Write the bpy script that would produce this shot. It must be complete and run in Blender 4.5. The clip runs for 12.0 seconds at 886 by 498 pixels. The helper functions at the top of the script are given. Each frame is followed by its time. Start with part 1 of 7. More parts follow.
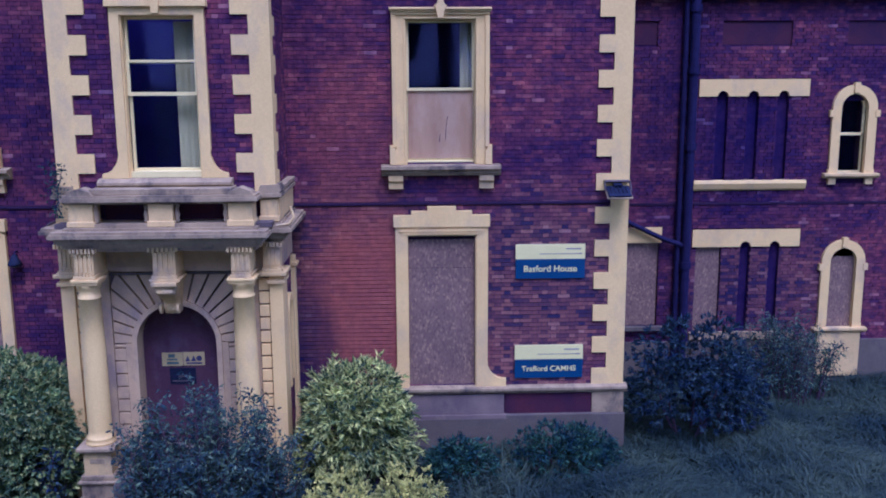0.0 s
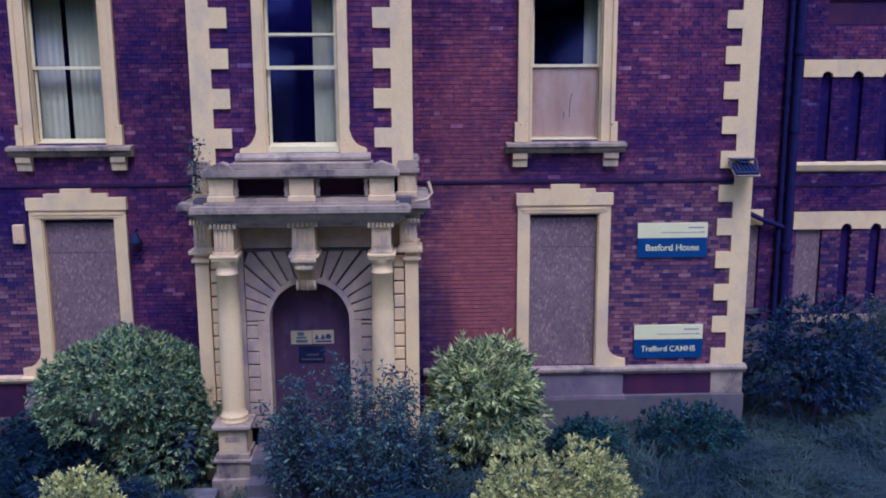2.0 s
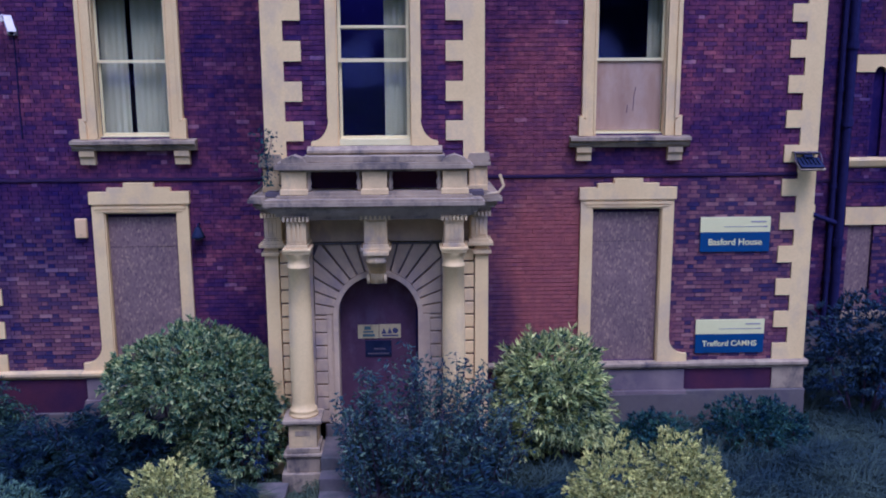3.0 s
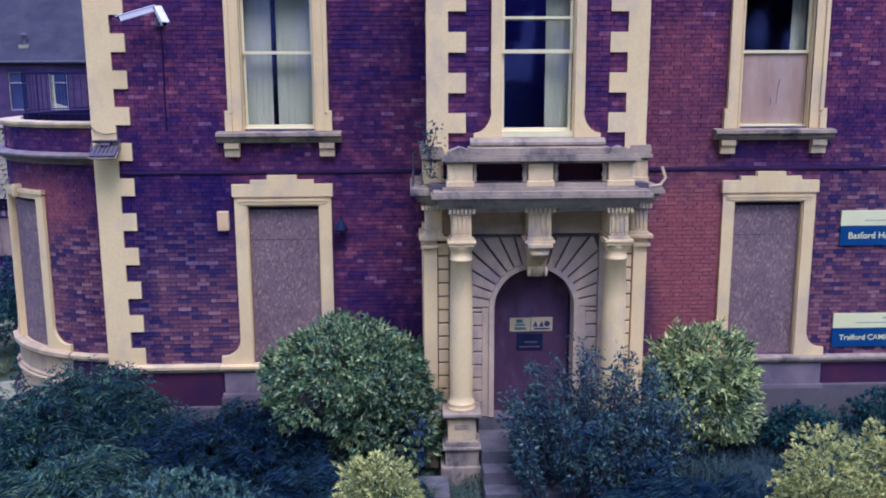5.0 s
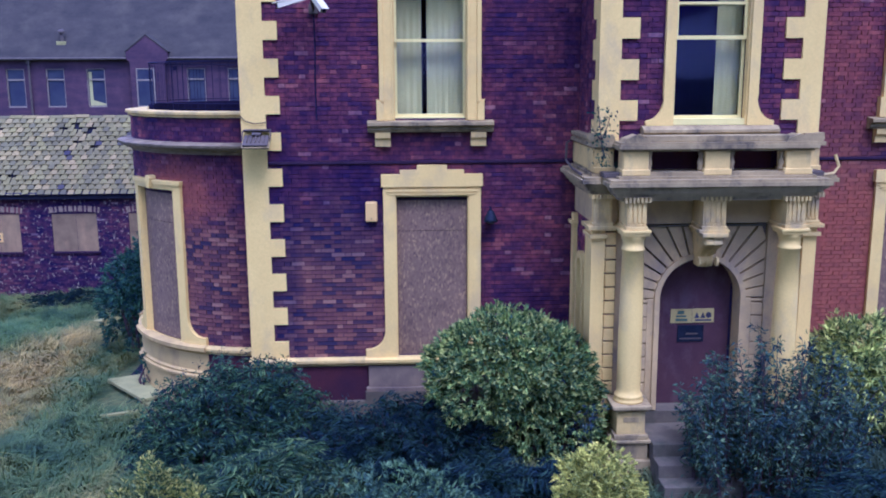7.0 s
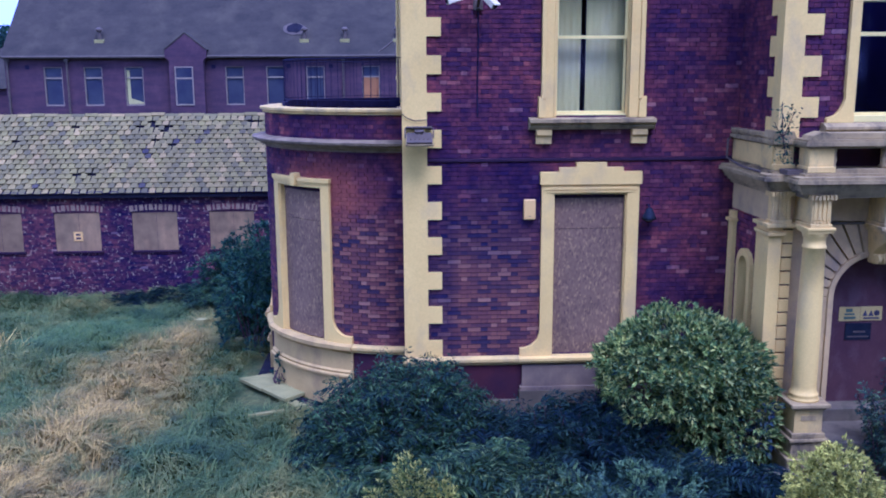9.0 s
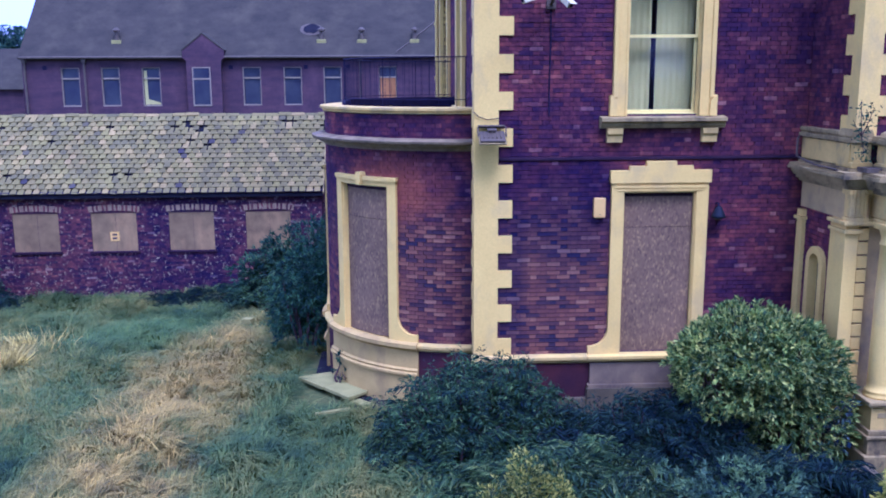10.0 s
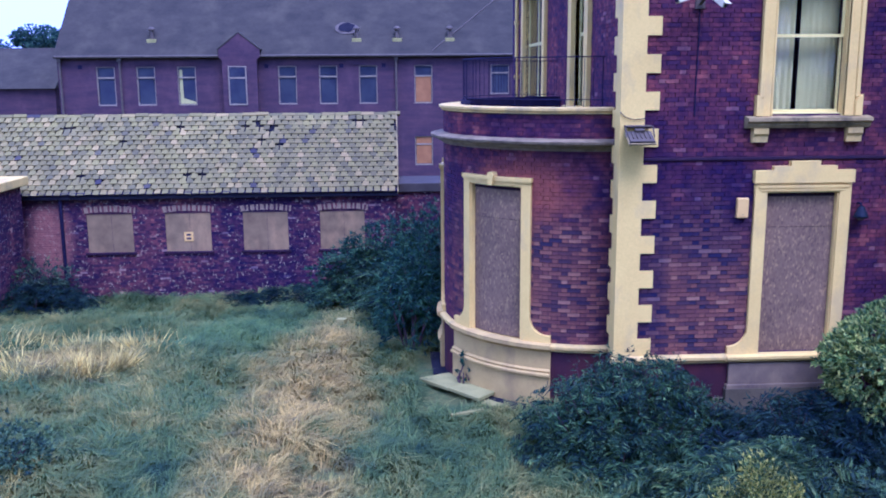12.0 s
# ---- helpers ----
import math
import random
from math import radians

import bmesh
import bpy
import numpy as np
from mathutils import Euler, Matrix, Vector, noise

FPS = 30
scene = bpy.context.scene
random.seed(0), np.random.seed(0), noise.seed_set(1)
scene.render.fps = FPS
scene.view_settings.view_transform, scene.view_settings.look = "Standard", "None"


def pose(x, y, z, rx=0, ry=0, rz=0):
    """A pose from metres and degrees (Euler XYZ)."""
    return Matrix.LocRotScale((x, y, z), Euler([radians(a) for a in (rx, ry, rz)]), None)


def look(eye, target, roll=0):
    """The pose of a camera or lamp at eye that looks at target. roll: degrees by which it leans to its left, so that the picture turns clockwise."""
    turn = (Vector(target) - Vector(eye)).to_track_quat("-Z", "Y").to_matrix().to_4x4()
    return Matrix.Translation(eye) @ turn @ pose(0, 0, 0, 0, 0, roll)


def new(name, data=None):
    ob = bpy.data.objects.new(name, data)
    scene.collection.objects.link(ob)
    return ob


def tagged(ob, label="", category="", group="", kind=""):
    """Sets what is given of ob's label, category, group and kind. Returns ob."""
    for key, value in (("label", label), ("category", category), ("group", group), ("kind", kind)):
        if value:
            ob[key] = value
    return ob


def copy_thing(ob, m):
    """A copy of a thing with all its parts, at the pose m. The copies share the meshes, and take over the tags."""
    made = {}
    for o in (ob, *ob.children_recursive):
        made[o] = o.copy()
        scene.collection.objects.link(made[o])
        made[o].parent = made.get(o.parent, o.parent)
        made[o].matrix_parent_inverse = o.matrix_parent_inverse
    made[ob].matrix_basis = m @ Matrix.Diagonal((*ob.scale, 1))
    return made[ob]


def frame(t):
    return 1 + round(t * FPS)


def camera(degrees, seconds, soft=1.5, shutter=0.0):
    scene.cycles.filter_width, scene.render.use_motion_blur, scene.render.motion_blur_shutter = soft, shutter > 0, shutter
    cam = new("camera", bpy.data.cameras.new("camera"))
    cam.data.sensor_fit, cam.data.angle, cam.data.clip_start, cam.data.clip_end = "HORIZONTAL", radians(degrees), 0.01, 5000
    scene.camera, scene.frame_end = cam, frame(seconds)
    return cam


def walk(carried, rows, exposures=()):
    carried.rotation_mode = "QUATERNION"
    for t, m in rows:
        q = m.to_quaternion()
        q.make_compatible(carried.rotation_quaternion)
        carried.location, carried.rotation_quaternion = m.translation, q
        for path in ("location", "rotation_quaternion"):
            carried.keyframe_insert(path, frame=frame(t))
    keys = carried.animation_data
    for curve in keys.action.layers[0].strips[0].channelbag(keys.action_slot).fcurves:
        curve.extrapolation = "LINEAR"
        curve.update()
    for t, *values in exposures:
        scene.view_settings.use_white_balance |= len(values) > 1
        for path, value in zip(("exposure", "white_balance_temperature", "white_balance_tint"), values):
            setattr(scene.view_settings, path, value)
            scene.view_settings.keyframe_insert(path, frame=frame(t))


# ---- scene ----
cam = camera(52.5, 12.0, soft=1.9)
PATH = [
    (0, (3.886, -16.282, 6.447), (3.955, -14.317, 6.082), -0.3),
    (0.5, (3.316, -16.277, 6.348), (3.386, -14.312, 5.986), -0.3),
    (1, (2.773, -16.254, 6.259), (2.842, -14.289, 5.895), -0.3),
    (1.5, (2.22, -16.199, 6.151), (2.29, -14.234, 5.786), -0.3),
    (2, (1.645, -16.119, 6.08), (1.716, -14.155, 5.711), -0.3),
    (2.5, (1.092, -16.08, 6.009), (1.163, -14.115, 5.643), -0.3),
    (3, (0.503, -16.047, 5.949), (0.575, -14.082, 5.583), -0.3),
    (5, (-2.105, -15.884, 5.88), (-2.025, -13.921, 5.507), -0.2),
    (5.5, (-2.71, -15.747, 5.861), (-2.627, -13.784, 5.484), -0.3),
    (6, (-3.33, -15.605, 5.831), (-3.245, -13.644, 5.449), -0.3),
    (6.5, (-4.02, -15.576, 5.728), (-3.938, -13.613, 5.353), -0.3),
    (7, (-4.755, -15.56, 5.706), (-4.672, -13.597, 5.331), -0.3),
    (7.5, (-5.499, -15.499, 5.727), (-5.411, -13.537, 5.348), -0.2),
    (9.5, (-8.215, -15.322, 5.665), (-8.119, -13.36, 5.289), -0.3),
    (10, (-8.833, -15.324, 5.654), (-8.734, -13.362, 5.279), -0.3),
    (10.5, (-9.423, -15.29, 5.654), (-9.322, -13.329, 5.275), -0.4),
    (11, (-10.034, -15.218, 5.641), (-9.931, -13.257, 5.261), -0.4),
    (11.5, (-10.683, -15.158, 5.65), (-10.58, -13.197, 5.273), -0.3),
    (12, (-11.351, -15.138, 5.705), (-11.245, -13.178, 5.326), -0.4),
]
walk(cam, [(t, look(eye, target, roll)) for t, eye, target, roll in PATH], [(0.0, 0.27, 3670.0, 76.0), (0.5, 0.09, 3610.0, 76.0), (1.0, 0.45, 3670.0, 76.0), (1.5, 0.37, 3670.0, 76.0), (2.0, 0.18, 3670.0, 76.0), (2.5, 0.12, 3670.0, 76.0), (3.0, 0.13, 3670.0, 76.0), (5.0, 0.48, 3670.0, 72.0), (5.5, 0.27, 3620.0, 72.0), (6.0, -0.12, 3570.0, 72.0), (6.5, 0.12, 3570.0, 72.0), (7.0, 0.62, 3670.0, 66.0), (7.5, 0.81, 3670.0, 66.0), (9.5, 0.47, 3630.0, 68.0), (10.0, 0.75, 3670.0, 66.0), (10.5, 0.8, 3640.0, 67.0), (11.0, 0.63, 3670.0, 66.0), (11.5, 0.5, 3650.0, 68.0), (12.0, 0.8, 3640.0, 67.0)])

# ---- daylight: a bright overcast sky with a broad soft sun ----
world = bpy.data.worlds.new("overcast_sky")
scene.world = world
world.use_nodes = True
_nt = world.node_tree
_sky = _nt.nodes.new("ShaderNodeTexSky")
_sky.sky_type = "NISHITA"
_sky.sun_disc = False
_sky.sun_elevation = radians(61)
_sky.sun_rotation = radians(164)
_sky.air_density = 1.0
_sky.dust_density = 4.0
_sky.ozone_density = 1.0
_cloud = _nt.nodes.new("ShaderNodeMixRGB")
_cloud.inputs[0].default_value = 0.82
_cloud.inputs[2].default_value = (7.9, 7.7, 6.0, 1)
_nt.links.new(_sky.outputs[0], _cloud.inputs[1])
_bg = _nt.nodes["Background"]
_bg.inputs[1].default_value = 0.115
_nt.links.new(_cloud.outputs[0], _bg.inputs[0])

_sd = bpy.data.lights.new("sun", "SUN")
_sd.energy = 2.4
_sd.angle = radians(26)
_sd.color = (1.0, 0.79, 0.38)
sun = new("sun", _sd)
sun.matrix_world = look((4, -12, 25), (0, 0, 2))


# ---- materials ----
def mat_base(name, rough=0.8, metal=0.0):
    m = bpy.data.materials.new(name)
    m.use_nodes = True
    nt = m.node_tree
    b = nt.nodes["Principled BSDF"]
    b.inputs["Roughness"].default_value = rough
    b.inputs["Metallic"].default_value = metal
    b.inputs["Specular IOR Level"].default_value = 0.12 if rough > 0.55 else 0.5
    return m, nt, b


def nd(nt, kind, **inputs):
    n = nt.nodes.new("ShaderNode" + kind)
    for k, v in inputs.items():
        n.inputs[k.replace("_", " ")].default_value = v
    return n


def ramp(nt, fac, stops):
    r = nt.nodes.new("ShaderNodeValToRGB")
    e = r.color_ramp.elements
    while len(e) < len(stops):
        e.new(0.5)
    for el, (p, c) in zip(e, stops):
        el.position = p
        el.color = (*c, 1)
    nt.links.new(fac, r.inputs[0])
    return r.outputs[0]


def mix(nt, fac, a, b, mode="MIX"):
    n = nt.nodes.new("ShaderNodeMixRGB")
    n.blend_type = mode
    for i, v in enumerate((fac, a, b)):
        if isinstance(v, (int, float)):
            n.inputs[i].default_value = v
        elif isinstance(v, tuple):
            n.inputs[i].default_value = (*v, 1)
        else:
            nt.links.new(v, n.inputs[i])
    return n.outputs[0]


def noise_tex(nt, scale, detail=4, rough=0.55, stretch=None):
    tc = nt.nodes.new("ShaderNodeTexCoord")
    src = tc.outputs["Object"]
    if stretch:
        mp = nt.nodes.new("ShaderNodeMapping")
        mp.inputs["Scale"].default_value = stretch
        nt.links.new(src, mp.inputs[0])
        src = mp.outputs[0]
    n = nd(nt, "TexNoise", Scale=scale, Detail=detail, Roughness=rough)
    nt.links.new(src, n.inputs["Vector"])
    return n.outputs[0]


def bump(nt, b, height, strength=0.3, dist=0.01):
    n = nd(nt, "Bump", Strength=strength, Distance=dist)
    nt.links.new(height, n.inputs["Height"])
    nt.links.new(n.outputs[0], b.inputs["Normal"])


def plain(name, c0, c1, scale=6.0, rough=0.8, metal=0.0, bumps=0.2, fine=60.0, stretch=None, dirt=None, dirt_scale=1.2, dirt_amount=0.5):
    """A surface that varies between two colours, with grain, and stains of a third colour."""
    m, nt, b = mat_base(name, rough, metal)
    col = ramp(nt, noise_tex(nt, scale, 5, 0.6, stretch), [(0.3, c0), (0.7, c1)])
    grain = noise_tex(nt, fine, 3, 0.6)
    col = mix(nt, 0.25, col, ramp(nt, grain, [(0.3, (0.55, 0.55, 0.55)), (0.7, (1.0, 1.0, 1.0))]), "MULTIPLY")
    if dirt:
        mask = ramp(nt, noise_tex(nt, dirt_scale, 6, 0.65, (1, 1, 0.6)), [(0.5, (0, 0, 0)), (0.68, (dirt_amount,) * 3)])
        col = mix(nt, mask, col, dirt)
    nt.links.new(col, b.inputs["Base Color"])
    if bumps:
        bump(nt, b, grain, bumps, 0.006)
    return m


def brick_material(name, per_object, tones, patches=(), specks=0.0):
    """Fired clay bricks, each of its own tone, with soot and pale weathering."""
    m, nt, b = mat_base(name, 0.85)
    if per_object:
        rnd = nt.nodes.new("ShaderNodeObjectInfo").outputs["Random"]
    else:
        rnd = nt.nodes.new("ShaderNodeNewGeometry").outputs["Random Per Island"]
    col = ramp(nt, rnd, tones)
    soot = ramp(nt, noise_tex(nt, 0.42, 5, 0.62), [(0.38, (0.36, 0.4, 0.95)), (0.6, (1.12, 1.0, 1.0))])
    col = mix(nt, 0.9, col, soot, "MULTIPLY")
    blotch = ramp(nt, noise_tex(nt, 2.3, 4, 0.6), [(0.4, (0.58, 0.58, 0.9)), (0.64, (1.2, 1.08, 1.0))])
    col = mix(nt, 0.7, col, blotch, "MULTIPLY")
    mottle = ramp(nt, noise_tex(nt, 7.5, 3, 0.6), [(0.38, (0.66, 0.66, 0.82)), (0.62, (1.16, 1.1, 1.05))])
    col = mix(nt, 0.6, col, mottle, "MULTIPLY")
    geo = nt.nodes.new("ShaderNodeNewGeometry")
    ragged = noise_tex(nt, 1.6, 5, 0.65)
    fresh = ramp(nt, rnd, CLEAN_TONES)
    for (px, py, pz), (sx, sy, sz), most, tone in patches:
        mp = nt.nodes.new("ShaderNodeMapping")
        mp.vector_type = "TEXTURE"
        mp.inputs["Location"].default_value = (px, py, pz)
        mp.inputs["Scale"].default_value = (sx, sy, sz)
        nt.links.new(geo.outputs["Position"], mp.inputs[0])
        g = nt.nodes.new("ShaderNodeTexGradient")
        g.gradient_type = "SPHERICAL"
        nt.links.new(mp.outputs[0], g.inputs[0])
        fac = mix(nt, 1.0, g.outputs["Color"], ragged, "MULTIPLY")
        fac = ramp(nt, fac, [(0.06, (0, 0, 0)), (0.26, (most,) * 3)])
        col = mix(nt, fac, col, NAVY_TINT, "MULTIPLY") if tone == NAVY_TINT else mix(nt, fac, col, tone or fresh)
    col = mix(nt, 0.5, col, mottle, "MULTIPLY")
    if specks:
        white = ramp(nt, noise_tex(nt, 11, 3, 0.6), [(0.6, (0, 0, 0)), (0.67, (specks,) * 3)])
        col = mix(nt, white, col, (0.5, 0.42, 0.19))
    grain = noise_tex(nt, 90, 3, 0.7)
    col = mix(nt, 0.35, col, ramp(nt, grain, [(0.3, (0.6, 0.6, 0.6)), (0.7, (1.1, 1.1, 1.1))]), "MULTIPLY")
    nt.links.new(col, b.inputs["Base Color"])
    bump(nt, b, grain, 0.35, 0.006)
    return m


BRICK_TONES = [(0.0, (0.088, 0.044, 0.052)), (0.2, (0.13, 0.052, 0.048)), (0.5, (0.163, 0.059, 0.045)), (0.85, (0.2, 0.072, 0.046)), (0.97, (0.27, 0.115, 0.06)), (0.995, (0.37, 0.21, 0.1))]
CLEAN_TONES = [(0.0, (0.033, 0.031, 0.046)), (0.16, (0.072, 0.046, 0.045)), (0.4, (0.148, 0.07, 0.041)), (0.7, (0.2, 0.095, 0.045)), (0.9, (0.26, 0.13, 0.054)), (0.985, (0.33, 0.19, 0.075))]
RED = (0.33, 0.105, 0.033)
NAVY_TINT = (0.34, 0.42, 0.95)
# stretches of wall where the soot has weathered away, and a few tinted navy
CLEAN = [((2.9, 0.0, 2.3), (2.3, 2.0, 3.2), 0.9, None), ((6.3, 0.0, 2.3), (2.4, 2.0, 3.0), 0.8, None), ((-6.1, 0.0, 1.7), (2.2, 2.0, 2.6), 0.8, None), ((-9.2, 1.2, 1.9), (2.6, 2.6, 2.8), 0.75, None), ((12.0, 3.45, 1.6), (3.0, 2.0, 2.2), 0.5, None), ((3.05, 0.0, 2.2), (1.7, 2.0, 2.6), 0.8, RED), ((-9.0, 1.0, 3.7), (1.5, 1.5, 0.9), 0.6, RED), ((2.8, 0.0, 5.0), (1.2, 1.0, 2.8), 0.35, RED), ((1.95, 0.0, 1.4), (0.75, 1.0, 1.9), 0.95, NAVY_TINT), ((-5.9, 0.0, 3.4), (1.3, 1.0, 1.5), 0.7, NAVY_TINT), ((11.4, 3.45, 4.6), (2.0, 1.0, 2.2), 0.6, NAVY_TINT), ((-6.95, 0.0, 2.4), (0.5, 1.0, 3.4), 0.8, NAVY_TINT)]
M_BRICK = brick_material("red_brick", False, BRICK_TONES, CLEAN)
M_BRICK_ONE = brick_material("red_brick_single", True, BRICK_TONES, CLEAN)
M_BRICK_OLD = brick_material("old_brick", False, [(0.0, (0.05, 0.033, 0.05)), (0.45, (0.105, 0.048, 0.048)), (0.82, (0.16, 0.072, 0.052)), (0.965, (0.21, 0.1, 0.06)), (1.0, (0.38, 0.3, 0.14))], [((-22.4, 13.85, 0.6), (1.0, 1.0, 1.6), 0.85, (0.34, 0.16, 0.085))], 0.65)
M_PALEBRICK = plain("pale_brick", (0.25, 0.18, 0.085), (0.42, 0.33, 0.13), 9, 0.85)
M_BRICK_FAR = plain("far_brick", (0.052, 0.036, 0.042), (0.096, 0.055, 0.05), 0.6, 0.9, fine=5, stretch=(1, 1, 5), dirt=(0.13, 0.075, 0.065), dirt_scale=0.9, dirt_amount=0.4)
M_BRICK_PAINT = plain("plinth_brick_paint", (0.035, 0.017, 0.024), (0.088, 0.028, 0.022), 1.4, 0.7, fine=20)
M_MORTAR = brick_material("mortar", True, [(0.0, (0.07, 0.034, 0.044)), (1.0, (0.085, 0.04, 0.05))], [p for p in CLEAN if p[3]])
M_PAINT = plain("cream_masonry_paint", (0.79, 0.58, 0.068), (0.85, 0.64, 0.08), 1.5, 0.6, bumps=0.08, fine=40, dirt=(0.4196, 0.3353, 0.1104), dirt_scale=1.6, dirt_amount=0.4)
M_STONE = plain("porch_stone", (0.59, 0.44, 0.066), (0.78, 0.585, 0.084), 2.0, 0.75, bumps=0.15, fine=50, dirt=(0.2498, 0.2193, 0.0831), dirt_scale=1.8, dirt_amount=0.75)
M_STONE_WORN = plain("weathered_stone", (0.26, 0.205, 0.055), (0.45, 0.355, 0.085), 3.0, 0.85, bumps=0.3, fine=40, dirt=(0.0719, 0.0635, 0.0327), dirt_scale=2.4, dirt_amount=0.9)
# grimy stone, also greyed for the shade on the recessed arch and frieze
M_ARCH = plain("grimy_shaded_arch_stone", (0.4, 0.31, 0.085), (0.64, 0.48, 0.1), 1.6, 0.8, bumps=0.15, fine=50, dirt=(0.22, 0.185, 0.09), dirt_scale=2.0, dirt_amount=0.7)
M_STONE_GREY = plain("grey_painted_stone", (0.1026, 0.0885, 0.0369), (0.1692, 0.1449, 0.0547), 1.5, 0.8, bumps=0.2, fine=40, dirt=(0.0615, 0.0537, 0.0383), dirt_scale=1.5, dirt_amount=0.7)
M_WHITE = plain("white_window_paint", (0.79, 0.69, 0.1), (0.86, 0.76, 0.118), 4.0, 0.45, bumps=0.05)
M_DARKSTONE = plain("dark_string_stone", (0.02, 0.013, 0.022), (0.04, 0.02, 0.028), 3.0, 0.95)
M_IRON = plain("black_iron", (0.012, 0.01, 0.024), (0.024, 0.02, 0.042), 8, 0.75)
# navy-black that puts the rooms' lack of light into the colour
M_ROOM = plain("unlit_room", (0.013, 0.009, 0.055), (0.02, 0.013, 0.08), 2, 0.9, bumps=0)
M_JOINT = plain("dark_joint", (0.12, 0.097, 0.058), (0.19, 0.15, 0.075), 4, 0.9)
M_FLAG = plain("flagstone", (0.2467, 0.2354, 0.0467), (0.3364, 0.3177, 0.0623), 3.0, 0.8, bumps=0.25)
M_TILE_FAR = plain("far_roof_slate", (0.041, 0.038, 0.022), (0.064, 0.057, 0.03), 0.8, 0.95, fine=5, stretch=(1, 1.5, 1.5), dirt=(0.09, 0.08, 0.036), dirt_scale=0.5, dirt_amount=0.5)
M_STEP = plain("worn_step_stone", (0.1019, 0.0883, 0.0435), (0.1935, 0.1662, 0.0707), 2.0, 0.85, bumps=0.25, dirt=(0.0509, 0.0623, 0.0218), dirt_scale=2.5, dirt_amount=0.7)
M_PLY_OLD = plain("weathered_plywood", (0.18, 0.13, 0.045), (0.3, 0.22, 0.068), 2.2, 0.85, bumps=0.08, dirt=(0.4347, 0.294, 0.0788), dirt_scale=1.4, dirt_amount=0.6)
# near-black standing in for unlit depth: slate gaps, roof hole, light wells
M_VOID = plain("unlit_void", (0.012, 0.012, 0.014), (0.022, 0.021, 0.024), 3, 0.95, bumps=0)
M_ORANGE = plain("orange_board", (0.27, 0.13, 0.026), (0.38, 0.19, 0.035), 1.5, 0.8, bumps=0.06)
M_APRON = plain("stained_apron_paint", (0.462, 0.3399, 0.0558), (0.588, 0.4326, 0.0738), 1.2, 0.8, bumps=0.15, fine=40, dirt=(0.252, 0.1854, 0.054), dirt_scale=1.6, dirt_amount=0.6)
M_APRON_DARK = plain("dark_apron_paint", (0.14, 0.11, 0.06), (0.26, 0.2, 0.08), 1.6, 0.8, bumps=0.15, fine=40, dirt=(0.36, 0.28, 0.09), dirt_scale=1.3, dirt_amount=0.6)
M_LEAD = plain("lead_grey", (0.088, 0.074, 0.0426), (0.132, 0.1086, 0.056), 4.0, 0.6)
M_CORNICE = plain("weathered_cornice", (0.17, 0.1357, 0.0556), (0.3, 0.2424, 0.0873), 5, 0.8, dirt=(0.07, 0.0582, 0.0317), dirt_scale=3)
M_SIGN_W = plain("sign_white", (0.78, 0.73, 0.1), (0.83, 0.78, 0.112), 3, 0.4, bumps=0)
M_SIGN_B = plain("sign_blue", (0.012, 0.05, 0.075), (0.016, 0.062, 0.09), 3, 0.4, bumps=0)
M_TEXT = plain("sign_text_grey", (0.3, 0.27, 0.12), (0.36, 0.32, 0.14), 3, 0.5, bumps=0)
M_LAMP = plain("dark_blue_metal", (0.009, 0.012, 0.016), (0.02, 0.025, 0.03), 6, 0.6)
M_YELLOW = plain("alarm_box_plastic", (0.72, 0.48, 0.056), (0.78, 0.53, 0.066), 3, 0.5, bumps=0.05)
M_CURTAIN = plain("faded_curtain", (0.44, 0.42, 0.095), (0.52, 0.49, 0.115), 0.8, 0.9, bumps=0.1, stretch=(6, 6, 0.4))
M_BARK = plain("bark", (0.05, 0.035, 0.03), (0.12, 0.08, 0.06), 8, 0.9)
M_DOOR = plain("brown_door_board", (0.068, 0.0342, 0.03), (0.1, 0.0522, 0.0372), 1.8, 0.7, bumps=0.1, fine=30, dirt=(0.136, 0.095, 0.066), dirt_scale=3)
M_BARGE = plain("grey_felt", (0.0567, 0.0504, 0.0315), (0.0882, 0.0756, 0.0462), 2, 0.8)


def osb_material(name, c0, c1, c2):
    """Chipboard: short flakes of several tones lying every way."""
    m, nt, b = mat_base(name, 0.75)
    tc = nt.nodes.new("ShaderNodeTexCoord")
    v = nd(nt, "TexVoronoi", Scale=38.0, Randomness=1.0)
    mp = nt.nodes.new("ShaderNodeMapping")
    mp.inputs["Scale"].default_value = (1.0, 1.0, 0.5)
    mp.inputs["Rotation"].default_value = (0, 0.6, 0)
    nt.links.new(tc.outputs["Object"], mp.inputs[0])
    nt.links.new(mp.outputs[0], v.inputs["Vector"])
    sep = nt.nodes.new("ShaderNodeSeparateColor")
    nt.links.new(v.outputs["Color"], sep.inputs[0])
    col = ramp(nt, sep.outputs[0], [(0.0, c0), (0.3, c1), (0.6, tuple(0.8 * a + 0.2 * b for a, b in zip(c0, c2))), (0.8, c1), (0.99, c2)])
    big = ramp(nt, noise_tex(nt, 1.4, 4), [(0.3, (0.7, 0.68, 0.74)), (0.7, (1.05, 1.0, 1.0))])
    col = mix(nt, 0.8, col, big, "MULTIPLY")
    nt.links.new(col, b.inputs["Base Color"])
    bump(nt, b, sep.outputs[1], 0.15, 0.004)
    return m


M_OSB = osb_material("weathered_chipboard", (0.155, 0.105, 0.046), (0.235, 0.165, 0.062), (0.36, 0.26, 0.07))
M_PLY = plain("plywood", (0.3687, 0.2391, 0.0561), (0.4814, 0.3327, 0.0785), 1.6, 0.7, bumps=0.06, stretch=(3, 1, 0.4), dirt=(0.6145, 0.5198, 0.1795), dirt_scale=1.0, dirt_amount=0.35)


